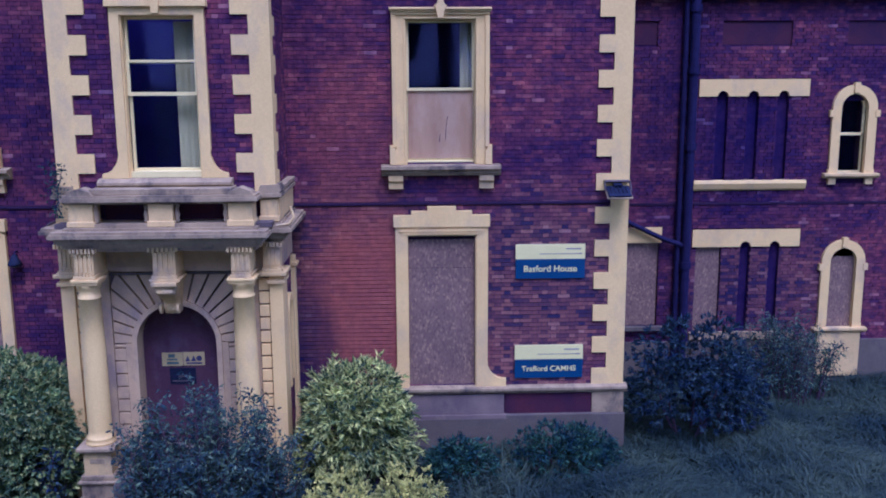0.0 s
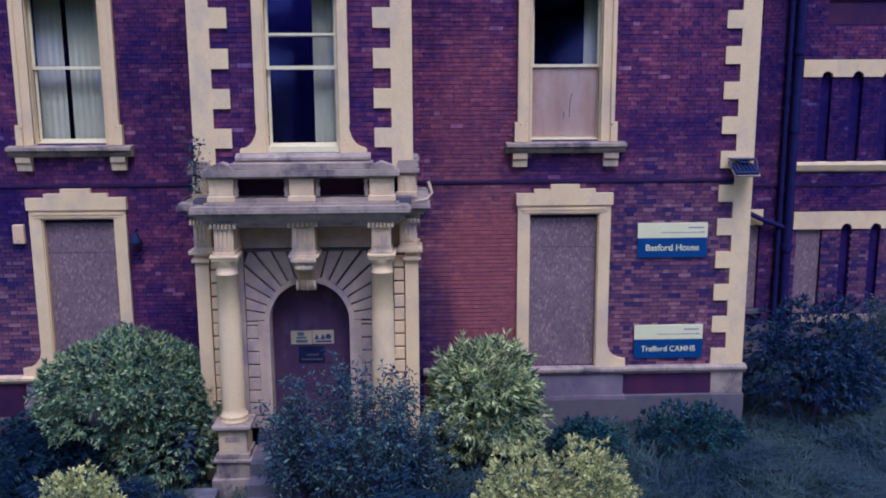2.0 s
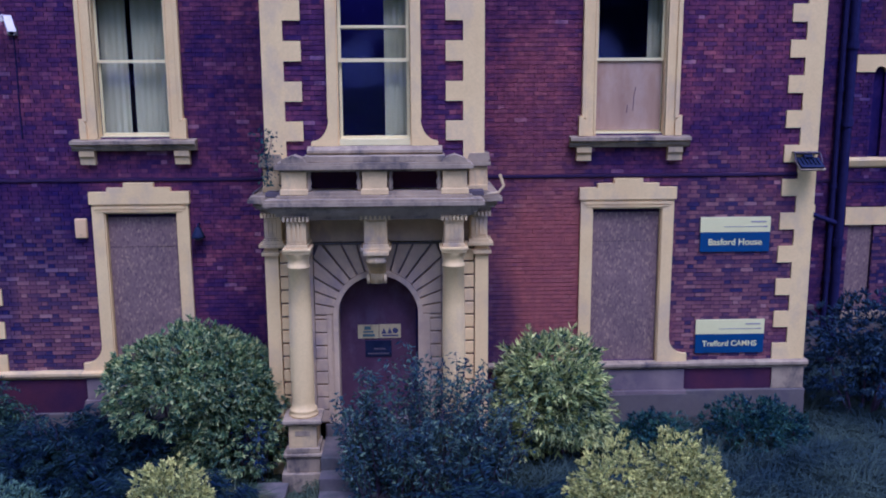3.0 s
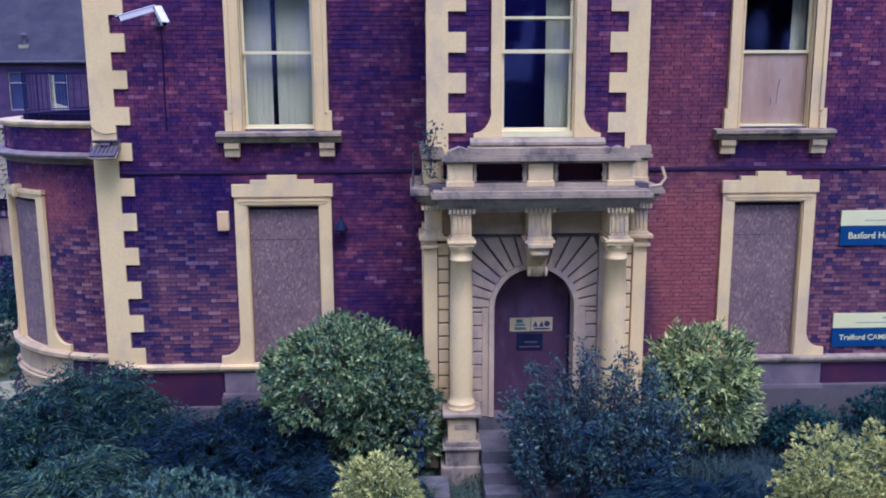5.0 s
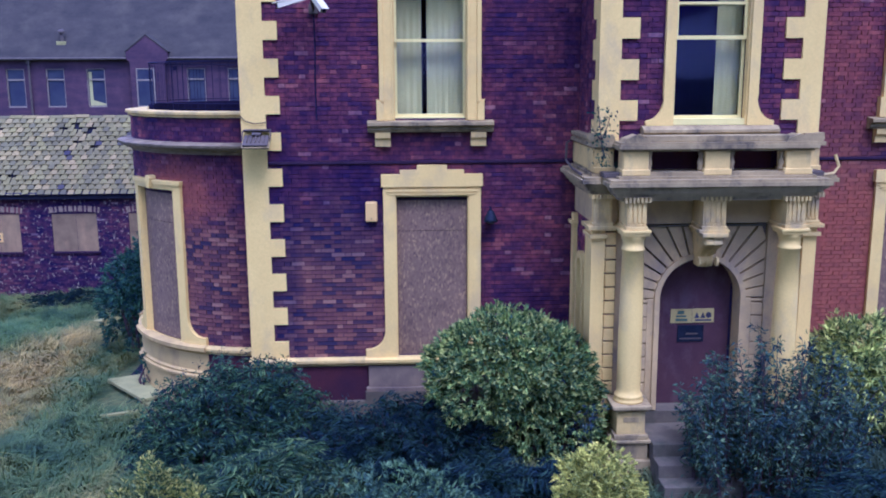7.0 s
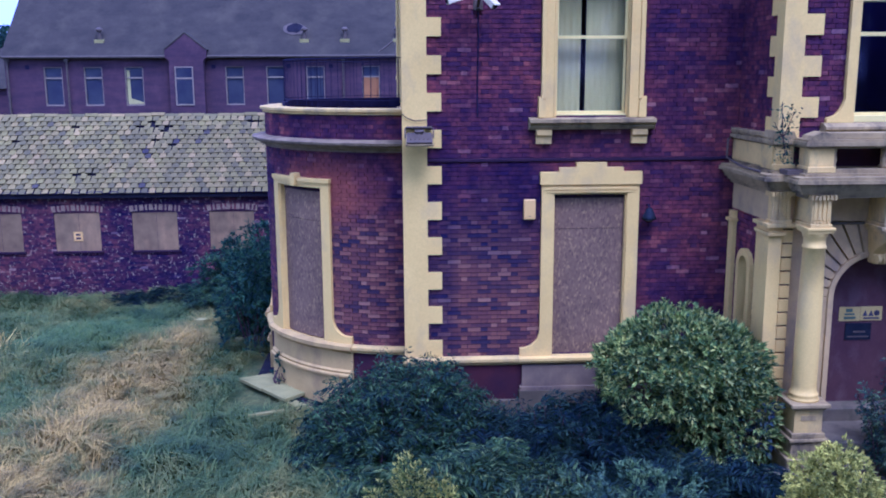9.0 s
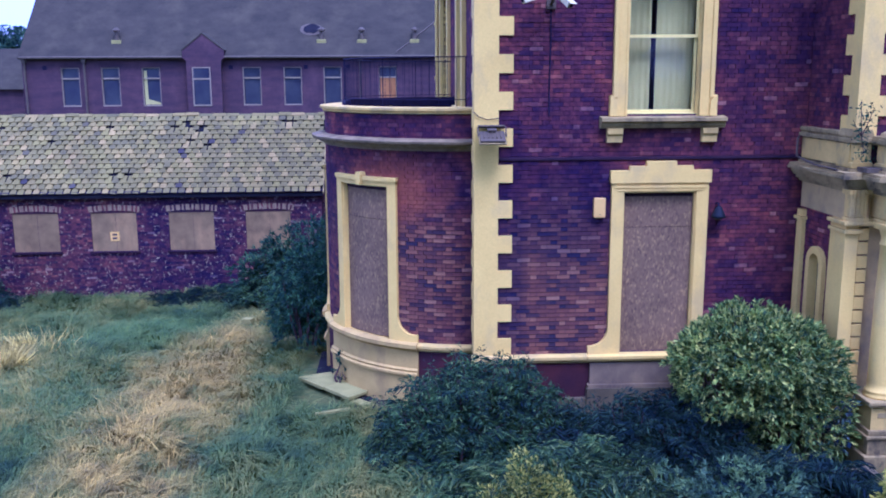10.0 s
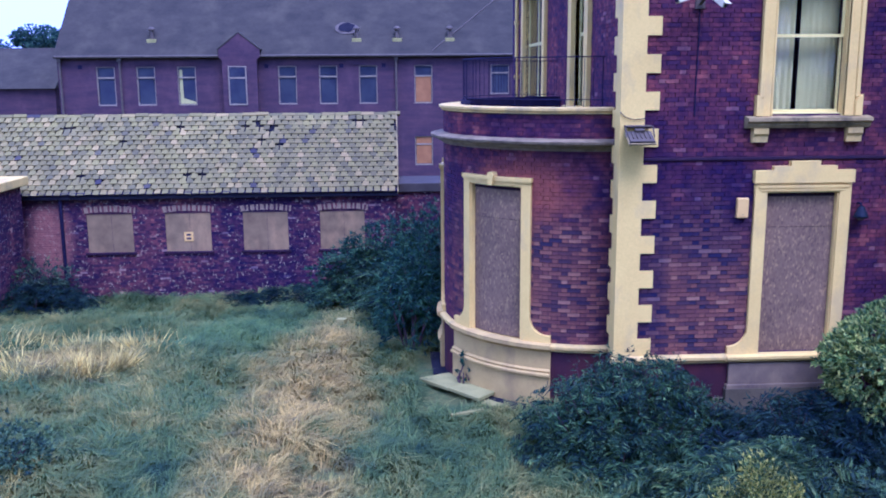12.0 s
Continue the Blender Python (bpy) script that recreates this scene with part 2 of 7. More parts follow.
def glass_material(name):
    m, nt, b = mat_base(name, 0.04)
    b.inputs["Transmission Weight"].default_value = 1.0
    b.inputs["IOR"].default_value = 1.24
    b.inputs["Base Color"].default_value = (0.75, 0.8, 0.85, 1)
    return m


M_GLASS = glass_material("window_glass")


def leaf_material(name, tones, rough=0.45, trans=0.25):
    m, nt, b = mat_base(name, rough)
    rnd = nt.nodes.new("ShaderNodeNewGeometry").outputs["Random Per Island"]
    col = ramp(nt, rnd, tones)
    col = mix(nt, 0.75, col, ramp(nt, noise_tex(nt, 2.8, 4, 0.6), [(0.36, (0.36, 0.42, 0.92)), (0.64, (1.42, 1.36, 1.0))]), "MULTIPLY")
    nt.links.new(col, b.inputs["Base Color"])
    b.inputs["Specular IOR Level"].default_value = 0.1
    t = nt.nodes.new("ShaderNodeBsdfTranslucent")
    nt.links.new(col, t.inputs[0])
    mx = nt.nodes.new("ShaderNodeMixShader")
    mx.inputs[0].default_value = trans
    nt.links.new(b.outputs[0], mx.inputs[1])
    nt.links.new(t.outputs[0], mx.inputs[2])
    nt.links.new(mx.outputs[0], nt.nodes["Material Output"].inputs[0])
    return m


M_LAUREL = leaf_material("laurel_leaf", [(0.0, (0.045, 0.09, 0.028)), (0.35, (0.12, 0.2, 0.033)), (0.7, (0.28, 0.37, 0.042)), (0.94, (0.52, 0.55, 0.062))])
M_VARIEG = leaf_material("variegated_leaf", [(0.0, (0.03, 0.06, 0.026)), (0.3, (0.13, 0.2, 0.028)), (0.55, (0.44, 0.51, 0.04)), (0.92, (0.76, 0.79, 0.066))])
M_GOLD = leaf_material("golden_leaf", [(0.0, (0.11, 0.135, 0.014)), (0.3, (0.38, 0.4, 0.02)), (0.7, (0.62, 0.6, 0.026)), (0.95, (0.74, 0.71, 0.04))])
M_DARKLEAF = leaf_material("dark_shrub_leaf", [(0.0, (0.026, 0.048, 0.036)), (0.5, (0.058, 0.1, 0.046)), (0.85, (0.1, 0.16, 0.054)), (0.97, (0.2, 0.27, 0.075))], 0.6)
M_RHODO = leaf_material("rhododendron_leaf", [(0.0, (0.014, 0.027, 0.03)), (0.6, (0.032, 0.058, 0.046)), (0.9, (0.07, 0.11, 0.07))], 0.4)
M_FERN = leaf_material("bracken_frond", [(0.0, (0.015, 0.03, 0.028)), (0.45, (0.035, 0.076, 0.029)), (0.8, (0.07, 0.135, 0.034)), (0.97, (0.14, 0.215, 0.048))], 0.6)
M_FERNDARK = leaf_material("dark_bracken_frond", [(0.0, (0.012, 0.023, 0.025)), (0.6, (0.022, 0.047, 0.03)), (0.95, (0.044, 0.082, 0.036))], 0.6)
M_FERNLIGHT = leaf_material("light_bracken_frond", [(0.0, (0.02, 0.04, 0.026)), (0.45, (0.05, 0.096, 0.028)), (0.8, (0.1, 0.165, 0.034)), (0.97, (0.19, 0.25, 0.048))], 0.6)
M_SILVER = leaf_material("grey_green_leaf", [(0.0, (0.04, 0.075, 0.034)), (0.5, (0.08, 0.14, 0.048)), (0.9, (0.17, 0.26, 0.075))], 0.6)
M_BUSHGREEN = leaf_material("green_shrub_leaf", [(0.0, (0.018, 0.042, 0.032)), (0.6, (0.036, 0.094, 0.04)), (0.95, (0.082, 0.16, 0.052))], 0.5)
M_LIME = leaf_material("bright_conifer", [(0.0, (0.022, 0.045, 0.016)), (0.4, (0.12, 0.17, 0.02)), (0.9, (0.5, 0.48, 0.034))])
M_TREE = leaf_material("tree_leaf", [(0.0, (0.022, 0.055, 0.034)), (0.6, (0.05, 0.1, 0.05)), (0.95, (0.1, 0.17, 0.062))], 0.6)


def lawn_colour(nt):
    """Green and straw in drifts, with the trodden path of dry straw across the lawn."""
    geo = nt.nodes.new("ShaderNodeNewGeometry")
    drift = nd(nt, "TexNoise", Scale=0.5, Detail=5.0, Roughness=0.6)
    nt.links.new(geo.outputs["Position"], drift.inputs["Vector"])
    tufty = nd(nt, "TexNoise", Scale=2.6, Detail=3.0, Roughness=0.6)
    nt.links.new(geo.outputs["Position"], tufty.inputs["Vector"])
    both = mix(nt, 0.4, drift.outputs[0], tufty.outputs[0])
    base = ramp(nt, both, [(0.36, (0.034, 0.066, 0.026)), (0.48, (0.092, 0.14, 0.027)), (0.6, (0.2, 0.2, 0.03)), (0.74, (0.46, 0.37, 0.042))])
    # blends to darker greens from x = -6 to x = 2
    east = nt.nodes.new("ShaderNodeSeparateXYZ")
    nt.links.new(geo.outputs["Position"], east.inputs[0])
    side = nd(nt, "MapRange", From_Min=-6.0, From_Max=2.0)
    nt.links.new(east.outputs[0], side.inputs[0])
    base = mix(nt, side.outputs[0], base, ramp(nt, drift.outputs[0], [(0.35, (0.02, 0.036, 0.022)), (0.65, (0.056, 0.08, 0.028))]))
    mp = nt.nodes.new("ShaderNodeMapping")
    mp.vector_type = "TEXTURE"
    mp.inputs["Location"].default_value = (-13.2, 0.4, -0.5)
    mp.inputs["Rotation"].default_value = (0, 0, radians(-1))
    mp.inputs["Scale"].default_value = (1.9, 12.5, 8)
    nt.links.new(geo.outputs["Position"], mp.inputs[0])
    g = nt.nodes.new("ShaderNodeTexGradient")
    g.gradient_type = "SPHERICAL"
    nt.links.new(mp.outputs[0], g.inputs[0])
    patchy = nd(nt, "TexNoise", Scale=1.1, Detail=6.0, Roughness=0.7)
    nt.links.new(geo.outputs["Position"], patchy.inputs["Vector"])
    streaky = ramp(nt, patchy.outputs[0], [(0.36, (0.2, 0.2, 0.2)), (0.58, (1, 1, 1))])
    fac = ramp(nt, mix(nt, 1.0, g.outputs["Color"], streaky, "MULTIPLY"), [(0.1, (0, 0, 0)), (0.55, (0.82, 0.82, 0.82))])
    straw = ramp(nt, tufty.outputs[0], [(0.3, (0.2, 0.155, 0.034)), (0.6, (0.5, 0.365, 0.042))])
    lush = nt.nodes.new("ShaderNodeMapping")
    lush.vector_type = "TEXTURE"
    lush.inputs["Location"].default_value = (-15.2, 7.4, -0.9)
    lush.inputs["Scale"].default_value = (3.2, 4.2, 6)
    nt.links.new(geo.outputs["Position"], lush.inputs[0])
    g2 = nt.nodes.new("ShaderNodeTexGradient")
    g2.gradient_type = "SPHERICAL"
    nt.links.new(lush.outputs[0], g2.inputs[0])
    fac2 = ramp(nt, mix(nt, 1.0, g2.outputs["Color"], patchy.outputs[0], "MULTIPLY"), [(0.1, (0, 0, 0)), (0.32, (0.85, 0.85, 0.85))])
    base = mix(nt, fac2, base, ramp(nt, tufty.outputs[0], [(0.32, (0.045, 0.088, 0.024)), (0.66, (0.125, 0.195, 0.032))]))
    dry = nt.nodes.new("ShaderNodeMapping")
    dry.vector_type = "TEXTURE"
    dry.inputs["Location"].default_value = (-18.7, 4.3, -0.5)
    dry.inputs["Scale"].default_value = (2.6, 2.4, 6)
    nt.links.new(geo.outputs["Position"], dry.inputs[0])
    g3 = nt.nodes.new("ShaderNodeTexGradient")
    g3.gradient_type = "SPHERICAL"
    nt.links.new(dry.outputs[0], g3.inputs[0])
    fac3 = ramp(nt, mix(nt, 1.0, g3.outputs["Color"], patchy.outputs[0], "MULTIPLY"), [(0.1, (0, 0, 0)), (0.4, (0.7, 0.7, 0.7))])
    base = mix(nt, fac3, base, straw)
    return mix(nt, fac, base, straw)


def grass_material():
    m, nt, b = mat_base("long_grass", 0.7)
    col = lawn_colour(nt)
    rnd = nt.nodes.new("ShaderNodeNewGeometry").outputs["Random Per Island"]
    col = mix(nt, 0.8, col, ramp(nt, rnd, [(0.0, (0.48, 0.54, 0.64)), (0.6, (1.0, 1.0, 1.0)), (1.0, (1.45, 1.36, 1.05))]), "MULTIPLY")
    nt.links.new(col, b.inputs["Base Color"])
    b.inputs["Specular IOR Level"].default_value = 0.06
    return m


def soil_material():
    m, nt, b = mat_base("lawn_ground", 0.95)
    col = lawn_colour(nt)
    col = mix(nt, 0.8, col, ramp(nt, noise_tex(nt, 7, 5, 0.7), [(0.3, (0.22, 0.25, 0.42)), (0.7, (0.65, 0.68, 0.7))]), "MULTIPLY")
    nt.links.new(col, b.inputs["Base Color"])
    bump(nt, b, noise_tex(nt, 25, 4), 0.8, 0.03)
    return m


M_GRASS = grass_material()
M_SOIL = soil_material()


def slate_material(name, per_object):
    m, nt, b = mat_base(name, 0.7)
    src = nt.nodes.new("ShaderNodeObjectInfo").outputs["Random"] if per_object else nt.nodes.new("ShaderNodeNewGeometry").outputs["Random Per Island"]
    col = ramp(nt, src, [(0.0, (0.055, 0.05, 0.05)), (0.03, (0.15, 0.14, 0.042)), (0.3, (0.2, 0.18, 0.04)), (0.5, (0.26, 0.235, 0.042)), (0.68, (0.21, 0.19, 0.046)), (0.88, (0.29, 0.245, 0.05)), (0.985, (0.36, 0.29, 0.066))])
    col = mix(nt, 0.7, col, ramp(nt, noise_tex(nt, 0.8, 5), [(0.35, (0.7, 0.68, 0.75)), (0.65, (1.1, 1.08, 1.0))]), "MULTIPLY")
    lich = noise_tex(nt, 22, 4, 0.7)
    col = mix(nt, 0.45, col, ramp(nt, lich, [(0.35, (0.55, 0.55, 0.6)), (0.7, (1.15, 1.12, 1.0))]), "MULTIPLY")
    nt.links.new(col, b.inputs["Base Color"])
    bump(nt, b, lich, 0.3, 0.01)
    return m


M_SLATE = slate_material("lichened_slate", False)
M_SLATE_ONE = slate_material("lichened_slate_single", True)


# ---- builders ----
def thing(name, label, category, at=(0, 0, 0), group="", kind=""):
    ob = new(name)
    ob.location = at
    ob.empty_display_size = 0.2
    return tagged(ob, label, category, group, kind)


def link(name, me, parent, label=""):
    ob = new(name, me)
    if parent is not None:
        ob.parent = parent
        if parent.data is None:
            ob.matrix_parent_inverse = Matrix.Translation(-parent.location)
    if label:
        tagged(ob, label)
    return ob


def part(name, bm, material, parent, label="", smooth=False):
    """One mesh object from a bmesh, under a thing or a part (or at top level)."""
    me = bpy.data.meshes.new(name)
    bmesh.ops.recalc_face_normals(bm, faces=bm.faces)
    bm.to_mesh(me)
    bm.free()
    me.materials.append(material)
    if smooth:
        me.polygons.foreach_set("use_smooth", [True] * len(me.polygons))
    return link(name, me, parent, label)


def raw(name, verts, faces, material, parent, label="", smooth=False):
    me = bpy.data.meshes.new(name)
    me.from_pydata(np.asarray(verts).tolist(), [], np.asarray(faces).tolist() if not isinstance(faces, list) else faces)
    me.materials.append(material)
    if smooth:
        me.polygons.foreach_set("use_smooth", [True] * len(me.polygons))
    return link(name, me, parent, label)


def BM():
    return bmesh.new()


def bx(bm, x0, x1, y0, y1, z0, z1, bevel=0.0):
    m = Matrix.LocRotScale(((x0 + x1) / 2, (y0 + y1) / 2, (z0 + z1) / 2), None, (abs(x1 - x0), abs(y1 - y0), abs(z1 - z0)))
    got = bmesh.ops.create_cube(bm, size=1, matrix=m)
    if bevel:
        edges = list({e for v in got["verts"] for e in v.link_edges})
        bmesh.ops.bevel(bm, geom=edges, offset=bevel, segments=2, profile=0.5, affect="EDGES")
    return bm


def prism(bm, pts, lo, hi, axis="y"):
    """A flat outline pushed out along an axis: outline (x, z) for y, (y, z) for x, (x, y) for z."""
    def at(p, d):
        return {"y": (p[0], d, p[1]), "x": (d, p[0], p[1]), "z": (p[0], p[1], d)}[axis]
    a = [bm.verts.new(at(p, lo)) for p in pts]
    b = [bm.verts.new(at(p, hi)) for p in pts]
    n = len(pts)
    bm.faces.new(a)
    bm.faces.new(list(reversed(b)))
    for i in range(n):
        bm.faces.new((a[i], b[i], b[(i + 1) % n], a[(i + 1) % n]))
    return bm


def lathe(bm, prof, cx, cy, n=28, flute=0):
    """A turned shape from (radius, height) pairs."""
    rings = []
    for r, z in prof:
        rings.append([bm.verts.new((cx + r * math.cos(2 * math.pi * i / n), cy + r * math.sin(2 * math.pi * i / n), z)) for i in range(n)])
    for a, b in zip(rings, rings[1:]):
        for i in range(n):
            bm.faces.new((a[i], a[(i + 1) % n], b[(i + 1) % n], b[i]))
    bm.faces.new(list(reversed(rings[0])))
    bm.faces.new(rings[-1])
    return bm


def tube(bm, pts, r, n=8):
    """A round bar along points."""
    pts = [Vector(p) for p in pts]
    rings = []
    for i, p in enumerate(pts):
        d = (pts[min(i + 1, len(pts) - 1)] - pts[max(i - 1, 0)]).normalized()
        s = d.orthogonal().normalized() if i == 0 else (side - d * side.dot(d)).normalized()
        side = s
        u = d.cross(s)
        rr = r[i] if isinstance(r, (list, tuple)) else r
        rings.append([bm.verts.new(p + rr * (math.cos(2 * math.pi * k / n) * s + math.sin(2 * math.pi * k / n) * u)) for k in range(n)])
    for a, b in zip(rings, rings[1:]):
        for k in range(n):
            bm.faces.new((a[k], a[(k + 1) % n], b[(k + 1) % n], b[k]))
    bm.faces.new(list(reversed(rings[0])))
    bm.faces.new(rings[-1])
    return bm


def arc(cx, cz, r, a0, a1, n):
    return [(cx + r * math.cos(radians(a0 + (a1 - a0) * i / n)), cz + r * math.sin(radians(a0 + (a1 - a0) * i / n))) for i in range(n + 1)]


COURSE, STRETCH = 0.077, 0.235


def brick_cells(u0, u1, z0, z1, holes, seed):
    """The bricks of one wall face, in Flemish bond, cut round its openings."""
    rng = np.random.RandomState(seed)
    out = []
    unit, head = STRETCH * 1.5, STRETCH / 2
    for r in range(int(round((z1 - z0) / COURSE))):
        za, zb = z0 + r * COURSE, z0 + (r + 1) * COURSE
        zm = (za + zb) / 2
        spans = [(u0, u1)]
        for h in holes:
            cut = h(zm) if callable(h) else ((h[0], h[1]) if h[2] < zm < h[3] else None)
            if cut:
                spans = [s for a, b in spans for s in ((a, min(b, cut[0])), (max(a, cut[1]), b)) if s[1] - s[0] > 0.03]
        off = (0, unit / 2)[r % 2]
        for a, b in spans:
            u = u0 + off + math.floor((a - u0 - off) / unit) * unit
            k = 0
            while u < b:
                w = (STRETCH, head)[k % 2]
                ua, ub = max(u, a), min(u + w, b)
                if ub - ua > 0.03:
                    out.append((ua + 0.005, ub - 0.005, za + 0.005, zb - 0.005, rng.uniform(-0.004, 0.004), ub - ua > w * 0.98))
                u += w
                k += 1
    return out


def bricks(parent, u0, u1, z0, z1, holes, place, seed=1, single=None, material=None, label="weathered purple-red bricks in Flemish bond", turn=None):
    """Brickwork: one joined part, and up to 300 whole bricks near the camera's way as parts of their own."""
    cells = brick_cells(u0, u1, z0, z1, holes, seed)
    joined, alone = [], []
    for c in cells:
        whole = single and c[5] and single[0] < c[0] and c[1] < single[1] and single[2] < c[2] and c[3] < single[3] and len(alone) < 300
        (alone if whole else joined).append(c)
    c = np.array(joined)
    n = len(c)
    u = np.stack([c[:, 0], c[:, 1], c[:, 1], c[:, 0]] * 2, 1)
    z = np.stack([c[:, 2], c[:, 2], c[:, 3], c[:, 3]] * 2, 1)
    d = np.concatenate([np.repeat(c[:, 4:5], 4, 1), np.full((n, 4), 0.03)], 1)
    v = place(u.ravel(), z.ravel(), d.ravel())
    base = (np.arange(n) * 8)[:, None]
    quads = np.array([[0, 1, 2, 3], [0, 4, 5, 1], [1, 5, 6, 2], [2, 6, 7, 3], [3, 7, 4, 0]])
    f = (base[:, :, None] + quads[None]).reshape(-1, 4)
    ob = raw("brickwork", v, f, material or M_BRICK, parent, label)
    tagged(ob, kind="stuff")
    for length in sorted({round(a[1] - a[0], 3) for a in alone}):
        bm = bx(BM(), -length / 2, length / 2, 0, 0.034, -COURSE / 2 + 0.005, COURSE / 2 - 0.005, 0.0)
        me = bpy.data.meshes.new("brick")
        bm.to_mesh(me)
        bm.free()
        me.materials.append(M_BRICK_ONE)
        for a in alone:
            if round(a[1] - a[0], 3) == length:
                b = link("brick", me, parent)
                p = place(np.array([(a[0] + a[1]) / 2]), np.array([(a[2] + a[3]) / 2]), np.array([a[4]]))[0]
                b.location = p
                if turn:
                    b.rotation_euler = (0, 0, turn((a[0] + a[1]) / 2))
    return ob


def flat(y):
    return lambda u, z, d: np.stack([u, y + d, z], 1)


def backing(bm, u0, u1, z0, z1, holes, y0, y1, along="x"):
    """A solid wall between two planes with rectangular openings through it."""
    us = sorted({u0, u1, *[h[0] for h in holes], *[h[1] for h in holes]})
    zs = sorted({z0, z1, *[h[2] for h in holes], *[h[3] for h in holes]})
    us, zs = [u for u in us if u0 <= u <= u1], [z for z in zs if z0 <= z <= z1]
    key = {}

    def vert(i, j, k):
        if (i, j, k) not in key:
            u, z, y = us[i], zs[j], (y0, y1)[k]
            key[i, j, k] = bm.verts.new((u, y, z) if along == "x" else (y, u, z))
        return key[i, j, k]

    def solid(i, j):
        if not (0 <= i < len(us) - 1 and 0 <= j < len(zs) - 1):
            return False
        u, z = (us[i] + us[i + 1]) / 2, (zs[j] + zs[j + 1]) / 2
        return not any(h[0] < u < h[1] and h[2] < z < h[3] for h in holes)
    for i in range(len(us) - 1):
        for j in range(len(zs) - 1):
            if not solid(i, j):
                continue
            for k in (0, 1):
                bm.faces.new((vert(i, j, k), vert(i + 1, j, k), vert(i + 1, j + 1, k), vert(i, j + 1, k)))
            for (di, dj), (p, q) in (((-1, 0), ((0, 0), (0, 1))), ((1, 0), ((1, 0), (1, 1))), ((0, -1), ((0, 0), (1, 0))), ((0, 1), ((0, 1), (1, 1)))):
                if not solid(i + di, j + dj):
                    bm.faces.new((vert(i + p[0], j + p[1], 0), vert(i + q[0], j + q[1], 0), vert(i + q[0], j + q[1], 1), vert(i + p[0], j + p[1], 1)))
    return bm


# ---- the ground ----
def ground_z(x, y):
    """The lawn's height: level by the house, falling away towards the outbuilding."""
    x, y = np.asarray(x, float), np.asarray(y, float)
    fall = np.clip((y - 3.0) / 9.5, 0, 1) * np.clip((-6.0 - x) / 3.0, 0, 1)
    fall = fall * fall * (3 - 2 * fall)
    wave = 0.05 * np.sin(x * 1.3 + 0.6 * y) + 0.04 * np.sin(0.9 * y - 0.5 * x + 1.0) + 0.03 * np.sin(2.3 * x) * np.sin(1.9 * y + 2)
    wave = wave * np.clip((120 - np.hypot(x, y)) / 60, 0, 1)
    return -0.52 - 0.82 * fall + wave * 0.9


def axis_steps(lo, hi, fine):
    far = [15, 40, 100, 250, 600, 1500, 4000]
    return np.array(sorted([lo - f for f in far] + list(np.arange(lo, hi + fine / 2, fine)) + [hi + f for f in far]))


gx, gy = axis_steps(-30, 20, 0.4), axis_steps(-14, 20, 0.4)
GX, GY = np.meshgrid(gx, gy)
gv = np.stack([GX.ravel(), GY.ravel(), ground_z(GX.ravel(), GY.ravel())], 1)
nx, ny = len(gx), len(gy)
gi = (np.arange(ny - 1)[:, None] * nx + np.arange(nx - 1)[None]).ravel()
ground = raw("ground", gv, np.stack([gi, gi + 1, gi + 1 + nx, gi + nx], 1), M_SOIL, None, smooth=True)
tagged(ground, "overgrown lawn with green and straw-coloured long grass", "lawn", kind="structure")

# ---- the house ----
CX = -0.04
XL, XR, YB, TOP = -7.49, 7.84, 14.5, 9.3
PAV = -1.70
PXL, PXR = -1.74, 1.66
BOW_C, BOW_R = (-7.45, 3.54), 2.86
house = thing("house", "boarded-up red brick Victorian house with cream painted stone dressings", "house", (0.2, 6.0, -0.5))

WL, WR = -4.285, 4.435
G_HALF, U_HALF = 0.64, 0.625
front_holes = [(c - G_HALF, c + G_HALF, 0.80, 3.71) for c in (WL, WR)] + [(c - U_HALF, c + U_HALF, 5.02, 7.54) for c in (WL, WR)]
front = part("front_wall", backing(BM(), XL + 0.05, PXL + 0.1, -0.9, TOP, front_holes, 0.014, 0.42), M_MORTAR, house)
front_r = part("front_wall", backing(BM(), PXR - 0.1, XR - 0.05, -0.9, TOP, front_holes, 0.014, 0.42), M_MORTAR, house)
bricks(front, XL + 0.02, PXL, 0.77, TOP - 0.1, front_holes, flat(0.0), 2, (-6.9, -5.2, 0.9, 3.2))
bricks(front_r, PXR, XR - 0.02, 0.77, TOP - 0.1, front_holes, flat(0.0), 3, (5.75, 7.1, 1.65, 3.2))

# plinth, its moulding, string course
for a, b, w in ((XL - 0.01, -1.95, front), (1.85, XR + 0.01, front_r)):
    part("plinth", bx(BM(), a, b, -0.035, 0.3, -0.9, 0.64), M_BRICK_PAINT, w, "dark red painted brick plinth")
    bm = BM()
    prism(bm, [(-0.035, 0.62), (-0.07, 0.64), (-0.07, 0.67), (-0.12, 0.70), (-0.12, 0.75), (-0.05, 0.785), (0.05, 0.785), (0.05, 0.62)], a - 0.06 if a < 0 else a, b if a < 0 else b + 0.09, "x")
    part("plinth_moulding", bm, M_STONE if a < 0 else M_STONE_WORN, w, "painted stone plinth moulding")
    bm = BM()
    prism(bm, [(-0.012, 4.235), (-0.03, 4.25), (-0.03, 4.285), (-0.012, 4.30), (0.02, 4.30), (0.02, 4.235)], a + 0.4 if a < 0 else PXR, PXL if a < 0 else b - 0.3, "x")
    part("string_course", bm, M_DARKSTONE, w, "thin dark string course")
    part("plinth_footing", bx(BM(), a - 0.02, b + 0.02, -0.12, 0.3, -0.9, -0.02, 0.015) if a < 0 else bx(BM(), a, b + 0.06, -0.12, 0.3, -0.9, 0.22, 0.015), M_STONE_GREY, w, "grey stone footing")
